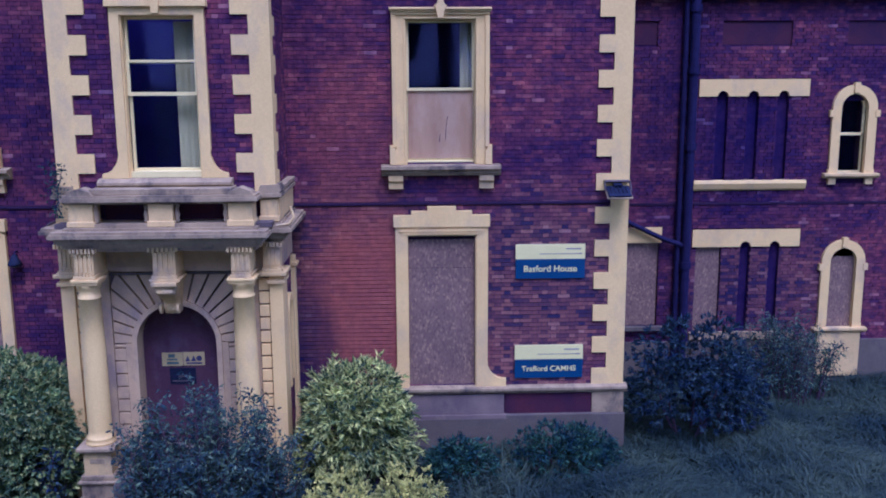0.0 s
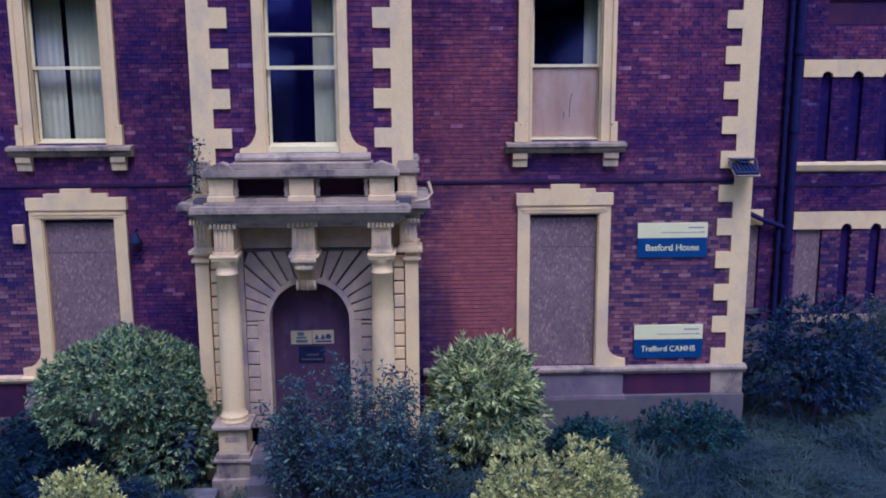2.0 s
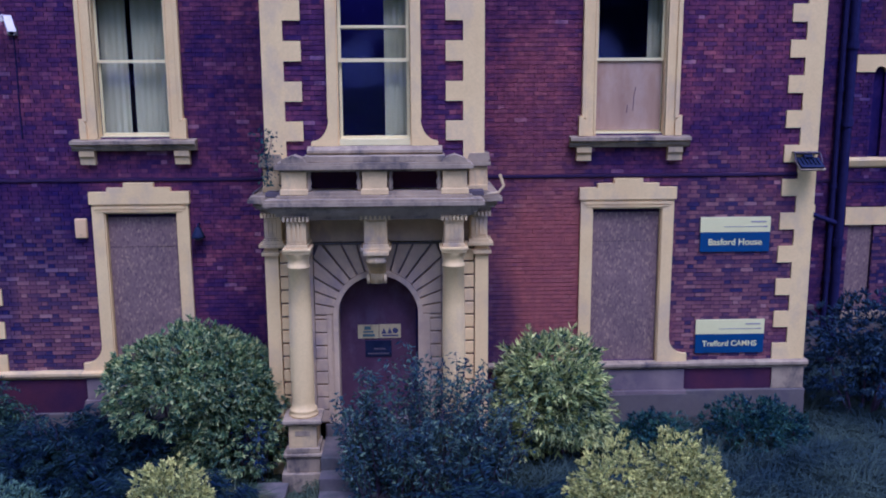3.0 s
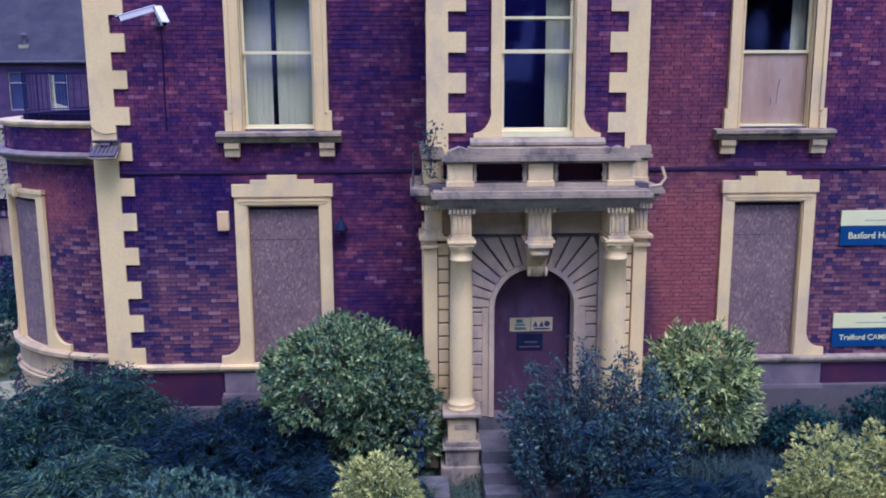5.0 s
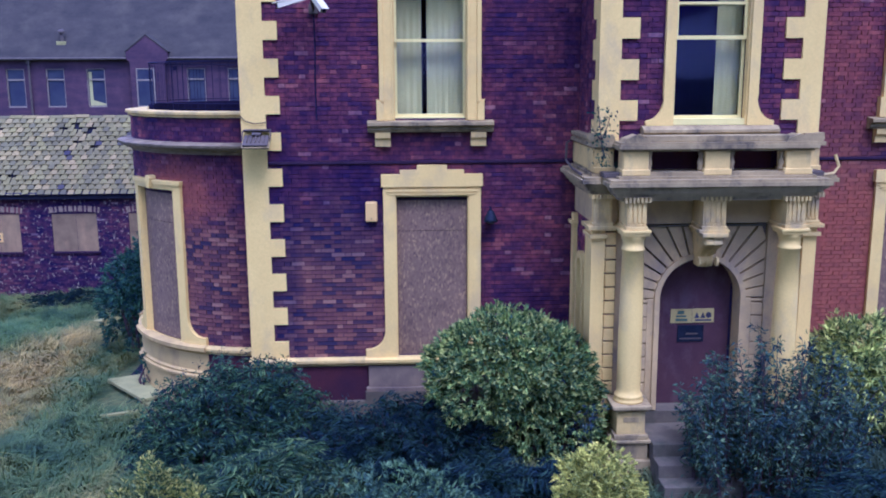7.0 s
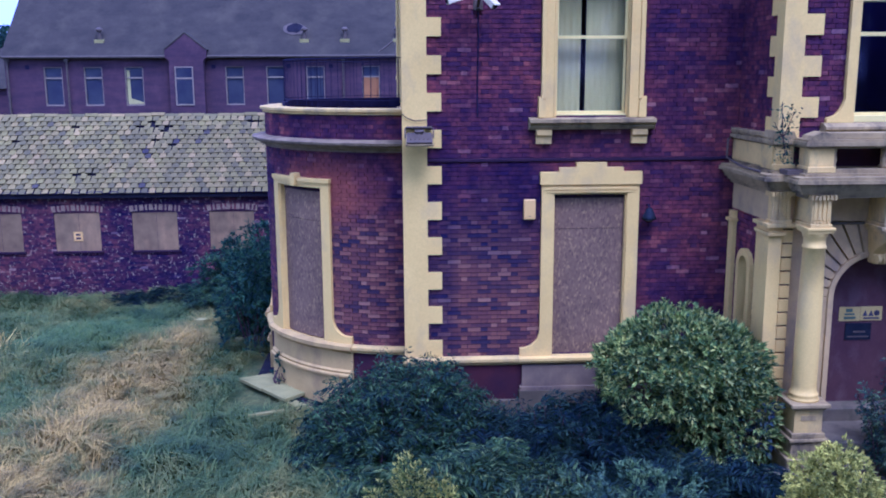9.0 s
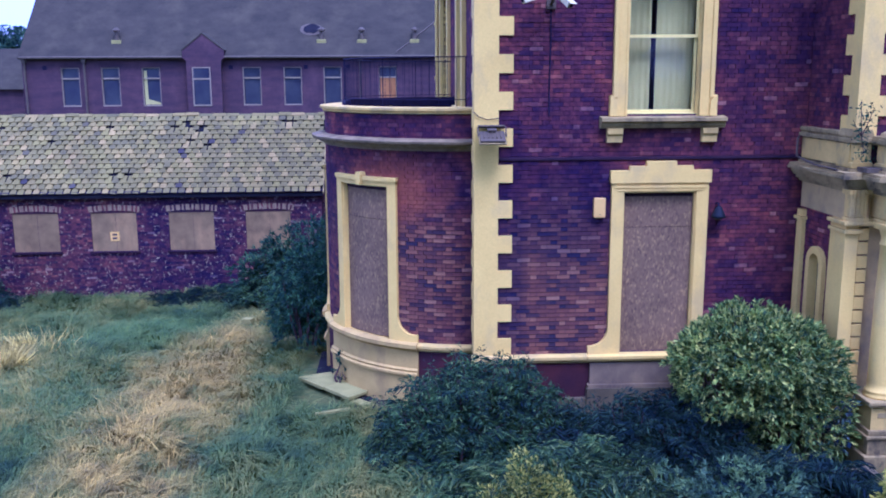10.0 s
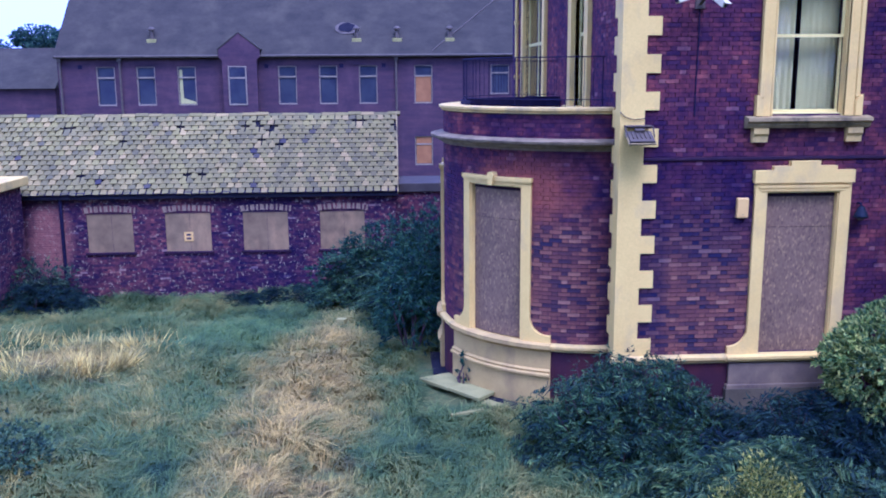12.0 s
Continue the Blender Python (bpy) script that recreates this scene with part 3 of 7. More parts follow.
part("corner_pier", bx(BM(), 7.28, XR + 0.05, -0.06, 0.3, 0.22, 0.64, 0.008), M_STONE_WORN, front_r, "pale stone base block under the corner quoins")

# closing walls, roof
part("east_wall", backing(BM(), 0.05, YB, -0.9, TOP, [], XR - 0.4, XR, "y"), M_BRICK_FAR, house)
west_holes = [(3.05, 4.35, 4.95, 7.9), (8.2, 11.6, 5.1, 7.9)]
west = part("west_wall", backing(BM(), 0.05, YB, -0.9, TOP, west_holes, BOW_C[0] + 0.014, BOW_C[0] + 0.4, "y"), M_MORTAR, house)
bricks(west, 0.1, 13.9, 4.6, TOP - 0.1, west_holes, lambda u, z, d: np.stack([BOW_C[0] + d, u, z], 1), 5)
bricks(west, 0.1, 0.75, 0.77, 4.6, [], lambda u, z, d: np.stack([BOW_C[0] + d, u, z], 1), 6)
part("north_wall", bx(BM(), XL + 0.1, XR - 0.1, YB, YB + 0.4, -0.9, TOP), M_BRICK_FAR, house)
bm = BM()
prism(bm, [(XL - 0.35, TOP), (XR + 0.35, TOP), (4.2, TOP + 2.6), (-3.8, TOP + 2.6)], -0.4, YB + 0.8)
part("roof", bm, M_TILE_FAR, house, "grey slate roof")
part("eaves", bx(BM(), XL - 0.3, XR + 0.3, -0.32, 0.3, TOP - 0.12, TOP - 0.01, 0.02), M_STONE, house, "stone eaves band")
# sheet added behind the panes, its colour standing in for unlit depth
part("room_wall", bx(BM(), XL + 0.5, XR - 0.5, 2.2, 2.3, -0.5, TOP - 0.2), M_ROOM, house, "added near-black sheet for the unlit depth of the rooms")
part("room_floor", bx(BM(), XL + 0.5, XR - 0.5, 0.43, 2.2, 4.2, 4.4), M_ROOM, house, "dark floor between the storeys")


def quoins(parent, edge, way, face, z0, n, long, short, first_long, side_way=1):
    """Alternate long and short corner blocks, proud of both faces."""
    for k in range(n):
        lng = (k % 2 == 0) == first_long
        w, ret = (long, short * 0.8) if lng else (short, long * 0.8)
        za = z0 + k * 0.3085
        xa, xb = sorted((edge - way * 0.035, edge + way * w))
        bm = bx(BM(), xa, xb, face - 0.035, face + ret, za, za + 0.3085)
        part("quoin", bm, M_PAINT, parent)


quoins(front, XL, 1, 0.0, 0.787, 27, 0.63, 0.385, True)
quoins(front_r, XR, -1, 0.0, 0.787, 27, 0.575, 0.30, True)


# ---- windows ----
def finish(bm, cx, y0, bend):
    if bend:
        for k in range(-12, 13):
            g = list(bm.verts) + list(bm.edges) + list(bm.faces)
            bmesh.ops.bisect_plane(bm, geom=g, plane_co=(k * 0.1, 0, 0), plane_no=(1, 0, 0))
        for v in bm.verts:
            v.co = bend(v.co.x, v.co.y, v.co.z)
    else:
        bmesh.ops.translate(bm, verts=bm.verts, vec=(cx, y0, 0))
    return bm


def ground_window(parent, cx, y0=0.0, bend=None, half=0.64, outer=0.85, stepped=True, flare=0.35, lowest=0.78, top=3.69, apron=True, lint=0.17):
    """A boarded ground-floor window in a painted surround with scrolled feet."""
    bm, jambs = BM(), []
    for s in (-1, 1):
        out = [(s * half, lowest), (s * half, top), (s * outer, top), (s * outer, 1.27)]
        out += [(s * (outer + 0.32 + 0.32 * math.cos(radians(a))), 1.27 + 0.34 * math.sin(radians(a))) for a in range(190, 271, 10)]
        out += [(s * (outer + flare), 0.93), (s * (outer + flare), lowest)]
        jambs.append(prism(BM(), out, -0.07, 0.02))
    o, i, t = half + 0.045, half - 0.02, top + 0.04
    prism(bm, [(-o, lowest), (-o, t), (o, t), (o, lowest), (i, lowest), (i, t - 0.06), (-i, t - 0.06), (-i, lowest)], -0.035, 0.07)
    w = part("window", finish(bm, cx, y0, bend), M_PAINT, parent, "tall boarded window with cream scrolled surround")
    for j in jambs:
        part("jamb", finish(j, cx, y0, bend), M_PAINT, w, "cream jamb with a scrolled foot")
    part("lintel", finish(bx(BM(), -outer, outer, -0.07, 0.02, top, top + lint), cx, y0, bend), M_PAINT, w, "cream lintel")
    bm = BM()
    if stepped:
        e = outer + 0.03
        prism(bm, [(-e, 3.85), (e, 3.85), (e, 4.065), (0.555, 4.065), (0.555, 4.14), (0.26, 4.14), (0.26, 4.225), (-0.26, 4.225), (-0.26, 4.14), (-0.555, 4.14), (-0.555, 4.065), (-e, 4.065)], -0.105, 0.02)
        bx(bm, -outer + 0.06, outer - 0.06, -0.09, 0.0, 3.76, 3.80)
        bx(bm, -outer + 0.1, outer - 0.1, -0.082, 0.0, 3.71, 3.735)
    else:
        bx(bm, -outer - 0.02, outer + 0.02, -0.1, 0.02, top + lint - 0.02, top + lint + 0.05)
        bx(bm, -outer - 0.0, outer + 0.0, -0.085, 0.02, top + lint - 0.05, top + lint - 0.02)
        prism(bm, [(-0.04, top + 0.0), (0.04, top + 0.0), (0.07, top + lint + 0.08), (0.04, top + lint + 0.13), (-0.04, top + lint + 0.13), (-0.07, top + lint + 0.08)], -0.15, 0.0)
    part("head", finish(bm, cx, y0, bend), M_PAINT, w, "stepped cream window head" if stepped else "cream window head with a small keystone")
    bm = BM()
    bx(bm, -half + 0.025, half - 0.025, 0.06, 0.075, 3.06, top - 0.05)
    part("board", finish(bm, cx, y0, bend), M_OSB, w, "upper chipboard panel")
    bm = BM()
    bx(bm, -half + 0.025, half - 0.025, 0.056, 0.074, lowest + 0.02, 3.052)
    part("board", finish(bm, cx, y0, bend), M_OSB, w, "tall weathered chipboard panel screwed over the window")
    bm = BM()
    bx(bm, -half, half, 0.11, 0.13, lowest, top)
    part("backing_board", finish(bm, cx, y0, bend), M_DARKSTONE, w, "dark timber behind the board")
    # solid dark strip in place of the unlit gap under the lintel
    part("board_gap", finish(bx(BM(), -half + 0.03, half - 0.03, 0.046, 0.055, top - 0.09, top - 0.04), cx, y0, bend), M_DARKSTONE, w, "dark strip drawn as the gap above the board")
    if apron:
        bm = BM()
        e = outer + flare
        bx(bm, -e + 0.04, e - 0.04, -0.10, 0.0, 0.24, 0.64)
        bx(bm, -e, e, -0.15, 0.0, 0.17, 0.235)
        bx(bm, -e + 0.02, e - 0.02, -0.13, 0.0, 0.66, 0.70)
        part("apron", finish(bm, cx, y0, bend), M_APRON_DARK, w, "dark stone apron with peeling cream paint")
        bm = BM()
        bx(bm, -e - 0.02, e + 0.02, -0.17, 0.0, -0.9, 0.165)
        part("apron_base", finish(bm, cx, y0, bend), M_STONE_GREY, w, "grey stone block below the apron")
        bm = BM()
        prism(bm, [(-0.05, 0.64), (-0.14, 0.67), (-0.17, 0.72), (-0.17, 0.765), (0.0, 0.79), (0.1, 0.79), (0.1, 0.64)], -e - 0.02, e + 0.02, "x")
        part("sill", finish(bm, cx, y0, bend), M_PAINT if cx < 0 else M_STONE_WORN, w, "painted stone sill")
    return w


def sash_frame(bm, x0, x1, z0, z1, y, t=0.05, d=0.045):
    bx(bm, x0, x0 + t, y, y + d, z0, z1)
    bx(bm, x1 - t, x1, y, y + d, z0, z1)
    bx(bm, x0 + t, x1 - t, y, y + d, z0, z0 + t * 1.3)
    bx(bm, x0 + t, x1 - t, y, y + d, z1 - t * 0.9, z1)


def curtain(parent, x0, x1, z0, z1, y, folds=9):
    n = folds * 6
    pts = [(x0 + (x1 - x0) * i / n, y + 0.006 * math.sin(2 * math.pi * folds * i / n) + 0.003 * math.sin(5.1 * i)) for i in range(n + 1)]
    v = [(px, py, z) for z in (z0, z1) for px, py in pts]
    f = [(i, i + 1, i + 2 + n, i + 1 + n) for i in range(n)]
    ob = raw("curtain", v, f, M_CURTAIN, parent, "faded cream hanging curtain", True)
    return ob


def pane(parent, x0, x1, z0, z1, y):
    ob = part("pane", bx(BM(), x0, x1, y, y + 0.005, z0, z1), M_GLASS, parent)
    ob.visible_shadow = False
    return ob


def upper_window(parent, cx, y0, boarded, curtains):
    """A sash window in an eared surround on a bracketed sill."""
    h = U_HALF
    bm = BM()
    o, i = h + 0.05, h - 0.02
    prism(bm, [(-o, 4.99), (-o, 7.58), (o, 7.58), (o, 4.99), (i, 4.99), (i, 7.52), (-i, 7.52), (-i, 4.99)], -0.03, 0.12)
    w = part("window", finish(bm, cx, y0, None), M_PAINT, parent, "upstairs sash window with cream eared surround")
    for s in (-1, 1):
        bm = BM()
        prism(bm, [(s * h, 4.99), (s * h, 7.54), (s * 0.865, 7.54), (s * 0.865, 5.345), (s * 0.915, 5.34), (s * 0.915, 4.99)], -0.065, 0.03)
        xa, xb = sorted((s * 0.79, s * 0.868))
        bx(bm, xa, xb, -0.1, 0.0, 5.30, 7.6, 0.012)
        xa, xb = sorted((s * h, s * (h + 0.035)))
        bx(bm, xa, xb, -0.08, 0.0, 5.0, 7.56, 0.008)
        part("jamb", finish(bm, cx, y0, None), M_PAINT, w, "cream moulded jamb")
        bm = prism(BM(), [(s * 0.80, 4.992), (s * 0.80, 5.24), (s * 0.85, 5.31), (s * 0.918, 5.345), (s * 0.918, 4.992)], -0.12, 0.0)
        part("foot_block", finish(bm, cx, y0, None), M_PAINT, w, "raised foot of the surround")
    bm = bx(BM(), -0.865, 0.865, -0.065, 0.03, 7.54, 7.66)
    bx(bm, -h - 0.035, h + 0.035, -0.08, 0.0, 7.54, 7.575, 0.008)
    part("lintel", finish(bm, cx, y0, None), M_PAINT, w, "cream lintel")
    bm = bx(BM(), -0.872, 0.872, -0.1, 0.03, 7.61, 7.66, 0.01)
    bx(bm, -0.885, 0.885, -0.13, 0.03, 7.66, 7.695, 0.008)
    bx(bm, -0.9, 0.9, -0.16, 0.03, 7.695, 7.735, 0.008)
    part("head", finish(bm, cx, y0, None), M_PAINT, w, "moulded window head")
    bm = prism(BM(), [(-0.05, 7.55), (0.05, 7.55), (0.08, 7.72), (0.11, 7.76), (0.06, 7.8), (0.04, 7.9), (-0.04, 7.9), (-0.06, 7.8), (-0.11, 7.76), (-0.08, 7.72)], -0.19, 0.0)
    part("keystone", finish(bm, cx, y0, None), M_PAINT, w, "small scrolled keystone")
    bm = BM()
    prism(bm, [(-0.10, 4.79), (-0.14, 4.84), (-0.14, 4.88), (-0.22, 4.91), (-0.22, 4.965), (0.02, 4.995), (0.02, 4.79)], -1.075, 1.075, "x")
    part("sill", finish(bm, cx, y0, None), M_STONE_WORN, w, "weathered stone sill")
    for s in (-1, 1):
        bm = BM()
        prism(bm, [(0.0, 4.55), (-0.09, 4.55), (-0.10, 4.66), (-0.14, 4.70), (-0.14, 4.79), (0.0, 4.79)], s * 0.82 - 0.13, s * 0.82 + 0.13, "x")
        part("bracket", finish(bm, cx, y0, None), M_STONE, w, "stone bracket under the sill")
    bm = BM()
    sash_frame(bm, -h + 0.02, h - 0.02, 6.30, 7.52, 0.10, 0.04)
    sash_frame(bm, -h + 0.02, h - 0.02, 5.04, 6.345, 0.15, 0.04)
    bx(bm, -h, h, 0.03, 0.22, 4.99, 5.04)
    part("sash", finish(bm, cx, y0, None), M_WHITE, w, "white painted sliding sash")
    pane(w, cx - h + 0.05, cx + h - 0.05, 6.34, 7.5, y0 + 0.12)
    if boarded:
        part("board", finish(bx(BM(), -h + 0.04, h - 0.04, 0.135, 0.148, 5.08, 6.32), cx, y0, None), M_PLY, w, "light plywood over the lower sash")
        for x0, z0, x1, z1 in ((0.09, 5.42, 0.1, 5.68), (0.1, 5.66, 0.13, 5.84), (-0.02, 5.38, -0.01, 5.52)):
            part("stain", finish(tube(BM(), [(x0, 0.134, z0), (x1, 0.134, z1)], 0.006, 5), cx, y0, None), M_BARK, w, "dark run down the plywood")
    else:
        pane(w, cx - h + 0.05, cx + h - 0.05, 5.1, 6.33, y0 + 0.17)
    for a, b in curtains:
        curtain(w, cx + a, cx + b, 5.02, 7.52, y0 + 0.34, max(3, int(9 * (b - a))))
    return w


ground_window(house, WL)
ground_window(house, WR)
upper_window(house, -4.30, 0.0, False, [(-0.62, -0.14), (-0.05, 0.62)])
upper_window(house, 4.43, 0.0, True, [(0.36, 0.62)])

# ---- the projecting centre bay over the porch ----
cw = (CX - 0.58, CX + 0.58, 4.96, 7.5)
centre = part("centre_bay", backing(BM(), PXL + 0.02, PXR - 0.02, 4.2, TOP, [cw], PAV + 0.014, PAV + 0.4), M_MORTAR, house)
bricks(centre, PXL, PXR, 4.9, TOP - 0.05, [cw], flat(PAV), 7)
for x, s in ((PXL, 1), (PXR, -1)):
    xa, xb = sorted((x + s * 0.014, x + s * 0.35))
    part("bay_side", bx(BM(), xa, xb, PAV + 0.4, 0.1, 4.0, TOP), M_MORTAR, centre)
    bricks(centre, PAV + 0.02, 0.0, 4.3, TOP - 0.05, [], (lambda x, s: lambda u, z, d: np.stack([x + s * d, u, z], 1))(x, s), 8)
quoins(centre, PXL, 1, PAV, 4.73, 14, 0.575, 0.30, False)
quoins(centre, PXR, -1, PAV, 4.73, 14, 0.575, 0.30, False)
part("bay_room", bx(BM(), PXL + 0.35, PXR - 0.35, 0.0, 0.05, 4.3, TOP), M_ROOM, centre, "near-black sheet for the unlit room behind the window")

bm = prism(BM(), [(-0.62, 4.96), (-0.62, 7.54), (0.62, 7.54), (0.62, 4.96), (0.56, 4.96), (0.56, 7.48), (-0.56, 7.48), (-0.56, 4.96)], -0.03, 0.1)
cwin = part("window", finish(bm, CX, PAV, None), M_PAINT, house, "tall upstairs window with cream flared surround")
for s in (-1, 1):
    out = [(s * 0.58, 4.96), (s * 0.58, 7.5), (s * 0.73, 7.5), (s * 0.735, 5.42)]
    out += [(s * (0.72 + 0.26 + 0.26 * math.cos(radians(a))), 5.42 + 0.38 * math.sin(radians(a))) for a in range(190, 271, 10)]
    out += [(s * 1.0, 5.02), (s * 1.0, 4.96)]
    part("jamb", finish(prism(BM(), out, -0.08, 0.02), CX, PAV, None), M_PAINT, cwin, "cream jamb flaring at the foot")
part("lintel", finish(bx(BM(), -0.73, 0.73, -0.08, 0.02, 7.5, 7.62), CX, PAV, None), M_PAINT, cwin, "cream lintel")
part("head", finish(bx(BM(), -0.78, 0.78, -0.14, 0.02, 7.62, 7.72, 0.01), CX, PAV, None), M_PAINT, cwin, "moulded window head")
part("keystone", finish(prism(BM(), [(-0.05, 7.52), (0.05, 7.52), (0.085, 7.8), (-0.085, 7.8)], -0.17, 0.0), CX, PAV, None), M_PAINT, cwin, "small keystone")
part("sill", prism(BM(), [(PAV - 0.16, 4.83), (PAV - 0.2, 4.86), (PAV - 0.2, 4.90), (PAV - 0.1, 4.955), (PAV + 0.02, 4.96), (PAV + 0.02, 4.83)], CX - 1.06, CX + 1.06, "x"), M_STONE_WORN, cwin, "weathered stone sill")
bm = BM()
sash_frame(bm, -0.555, 0.555, 6.76, 7.48, 0.10, 0.045)
sash_frame(bm, -0.555, 0.555, 6.26, 6.82, 0.07, 0.045)
sash_frame(bm, -0.555, 0.555, 5.05, 6.30, 0.13, 0.045)
bx(bm, -0.57, 0.57, -0.02, 0.2, 4.965, 5.06)
part("sash", finish(bm, CX, PAV, None), M_WHITE, cwin, "white painted three-part sash")
for a, b, y in ((6.8, 7.4, 0.12), (6.3, 6.78, 0.09), (5.1, 6.26, 0.15)):
    pane(cwin, CX - 0.52, CX + 0.52, a, b, PAV + y)
curtain(cwin, CX + 0.16, CX + 0.56, 5.05, 7.42, PAV + 0.3, 4)

# ---- the stone porch ----
porch = thing("stone_porch", "classical cream stone porch with columns, arch and parapet", "porch", (CX, -1.9, -0.5))


def plan(p, q=None):
    """The porch's outline: outer piers at the sides, the centre standing further out by its columns."""
    q = p if q is None else q
    a, b = 1.80 + p, 1.49 + q
    return [(CX - a, 0.0), (CX - a, -1.80 - p), (CX - b, -1.80 - p), (CX - b, -2.26 - q), (CX + b, -2.26 - q), (CX + b, -1.80 - p), (CX + a, -1.80 - p), (CX + a, 0.0)]


def layers(name, stack, material, label):
    bm = BM()
    rings = [[bm.verts.new((x, y, z)) for x, y in plan(p)] for z0, z1, p in stack for z in (z0, z1)]
    for a, c in zip(rings, rings[1:]):
        for i in range(8):
            bm.faces.new((a[i], a[(i + 1) % 8], c[(i + 1) % 8], c[i]))
    bm.faces.new(list(reversed(rings[0])))
    bm.faces.new(rings[-1])
    return part(name, bm, material, porch, label)


layers("cornice", [(3.86, 3.92, -0.02), (3.92, 3.98, 0.04), (3.98, 4.03, 0.10), (4.03, 4.09, 0.13), (4.09, 4.15, 0.20), (4.15, 4.19, 0.17)], M_STONE_WORN, "weathered projecting stone cornice, stained at the edge")
# frieze set back between blocks
bm = BM()
bx(bm, CX - 1.74, CX + 1.74, -1.70, -0.05, 3.42, 3.90)
part("frieze", bm, M_ARCH, porch, "plain stone frieze")


def fluted_block(x, y, w=0.34, z0=3.5, z1=3.88, depth=0.24):
    """A block with upright channels, drops below and a row of small teeth above."""
    bm = bx(BM(), x - w / 2, x + w / 2, y, y + depth, z0 + 0.06, z1 - 0.07, 0.008)
    for k in range(4):
        u = x - w * 0.34 + k * w * 0.226
        bx(bm, u - 0.022, u + 0.022, y - 0.018, y + 0.01, z0 + 0.12, z1 - 0.09)
    bx(bm, x - w / 2 - 0.02, x + w / 2 + 0.02, y - 0.03, y + depth, z0, z0 + 0.055, 0.006)
    block = part("frieze_block", bm, M_STONE, porch, "fluted stone block with small drops")
    for k in range(5):
        u = x - w * 0.36 + k * w * 0.18
        part("drop", bx(BM(), u - 0.018, u + 0.018, y - 0.025, y + 0.02, z0 + 0.05, z0 + 0.09), M_STONE, block)
    for k in range(7):
        u = x - w * 0.6 + k * w * 0.2
        part("dentil", bx(BM(), u - 0.02, u + 0.02, y - 0.06, y + depth, z1 - 0.075, z1 - 0.005), M_STONE, block)
    return block


for x, y, w, z0 in ((CX - 1.22, -2.29, 0.3, 3.42), (CX + 1.22, -2.29, 0.3, 3.42), (CX, -2.2, 0.36, 3.40), (CX - 1.64, -1.85, 0.28, 3.42), (CX + 1.64, -1.85, 0.28, 3.42)):
    fluted_block(x, y, w, z0, 3.92, 0.6 if abs(x) < 1.5 else 0.2)

# columns on pedestals
for s in (-1, 1):
    x, y = CX + s * 1.22, -2.13
    prof = [(0.235, 0.66), (0.235, 0.70), (0.205, 0.725), (0.225, 0.755), (0.215, 0.78), (0.19, 0.80), (0.187, 0.9), (0.187, 1.6), (0.178, 2.4), (0.163, 3.08), (0.178, 3.09), (0.178, 3.12), (0.163, 3.13), (0.163, 3.24), (0.178, 3.26), (0.192, 3.31), (0.192, 3.33)]
    col = part("column", lathe(BM(), prof, x, y, 32), M_PAINT, porch, "smooth round cream column", True)
    bm = bx(BM(), x - 0.2, x + 0.2, y - 0.2, y + 0.2, 3.33, 3.375, 0.006)
    bx(bm, x - 0.22, x + 0.22, y - 0.22, y + 0.22, 3.375, 3.42, 0.008)
    part("capital", bm, M_PAINT, col, "square column cap")
    ped = part("pedestal", bx(BM(), x - 0.225, x + 0.225, y - 0.235, y + 0.22, 0.17, 0.58, 0.008), M_STONE, porch, "stone pedestal under a column")
    bm = bx(BM(), x - 0.31, x + 0.31, y - 0.32, y + 0.25, 0.60, 0.665, 0.015)
    bx(bm, x - 0.26, x + 0.26, y - 0.27, y + 0.25, 0.56, 0.60, 0.008)
    part("pedestal_cap", bm, M_STONE_WORN, ped, "moulded pedestal cap")
    bm = bx(BM(), x - 0.27, x + 0.27, y - 0.28, y + 0.25, 0.1, 0.18, 0.012)
    bx(bm, x - 0.31, x + 0.31, y - 0.32, y + 0.29, 0.05, 0.1, 0.012)
    bx(bm, x - 0.27, x + 0.27, y - 0.28, y + 0.25, -0.22, 0.05, 0.01)
    bx(bm, x - 0.34, x + 0.34, y - 0.35, y + 0.32, -0.8, -0.22, 0.012)
    part("pedestal_base", bm, M_STONE_WORN, ped, "stepped worn pedestal base")
    bm = bx(BM(), x - 0.12, x + 0.12, y - 0.245, y - 0.22, 0.38, 0.46, 0.004)
    part("pedestal_panel", bm, M_STONE_WORN, ped, "small raised panel")

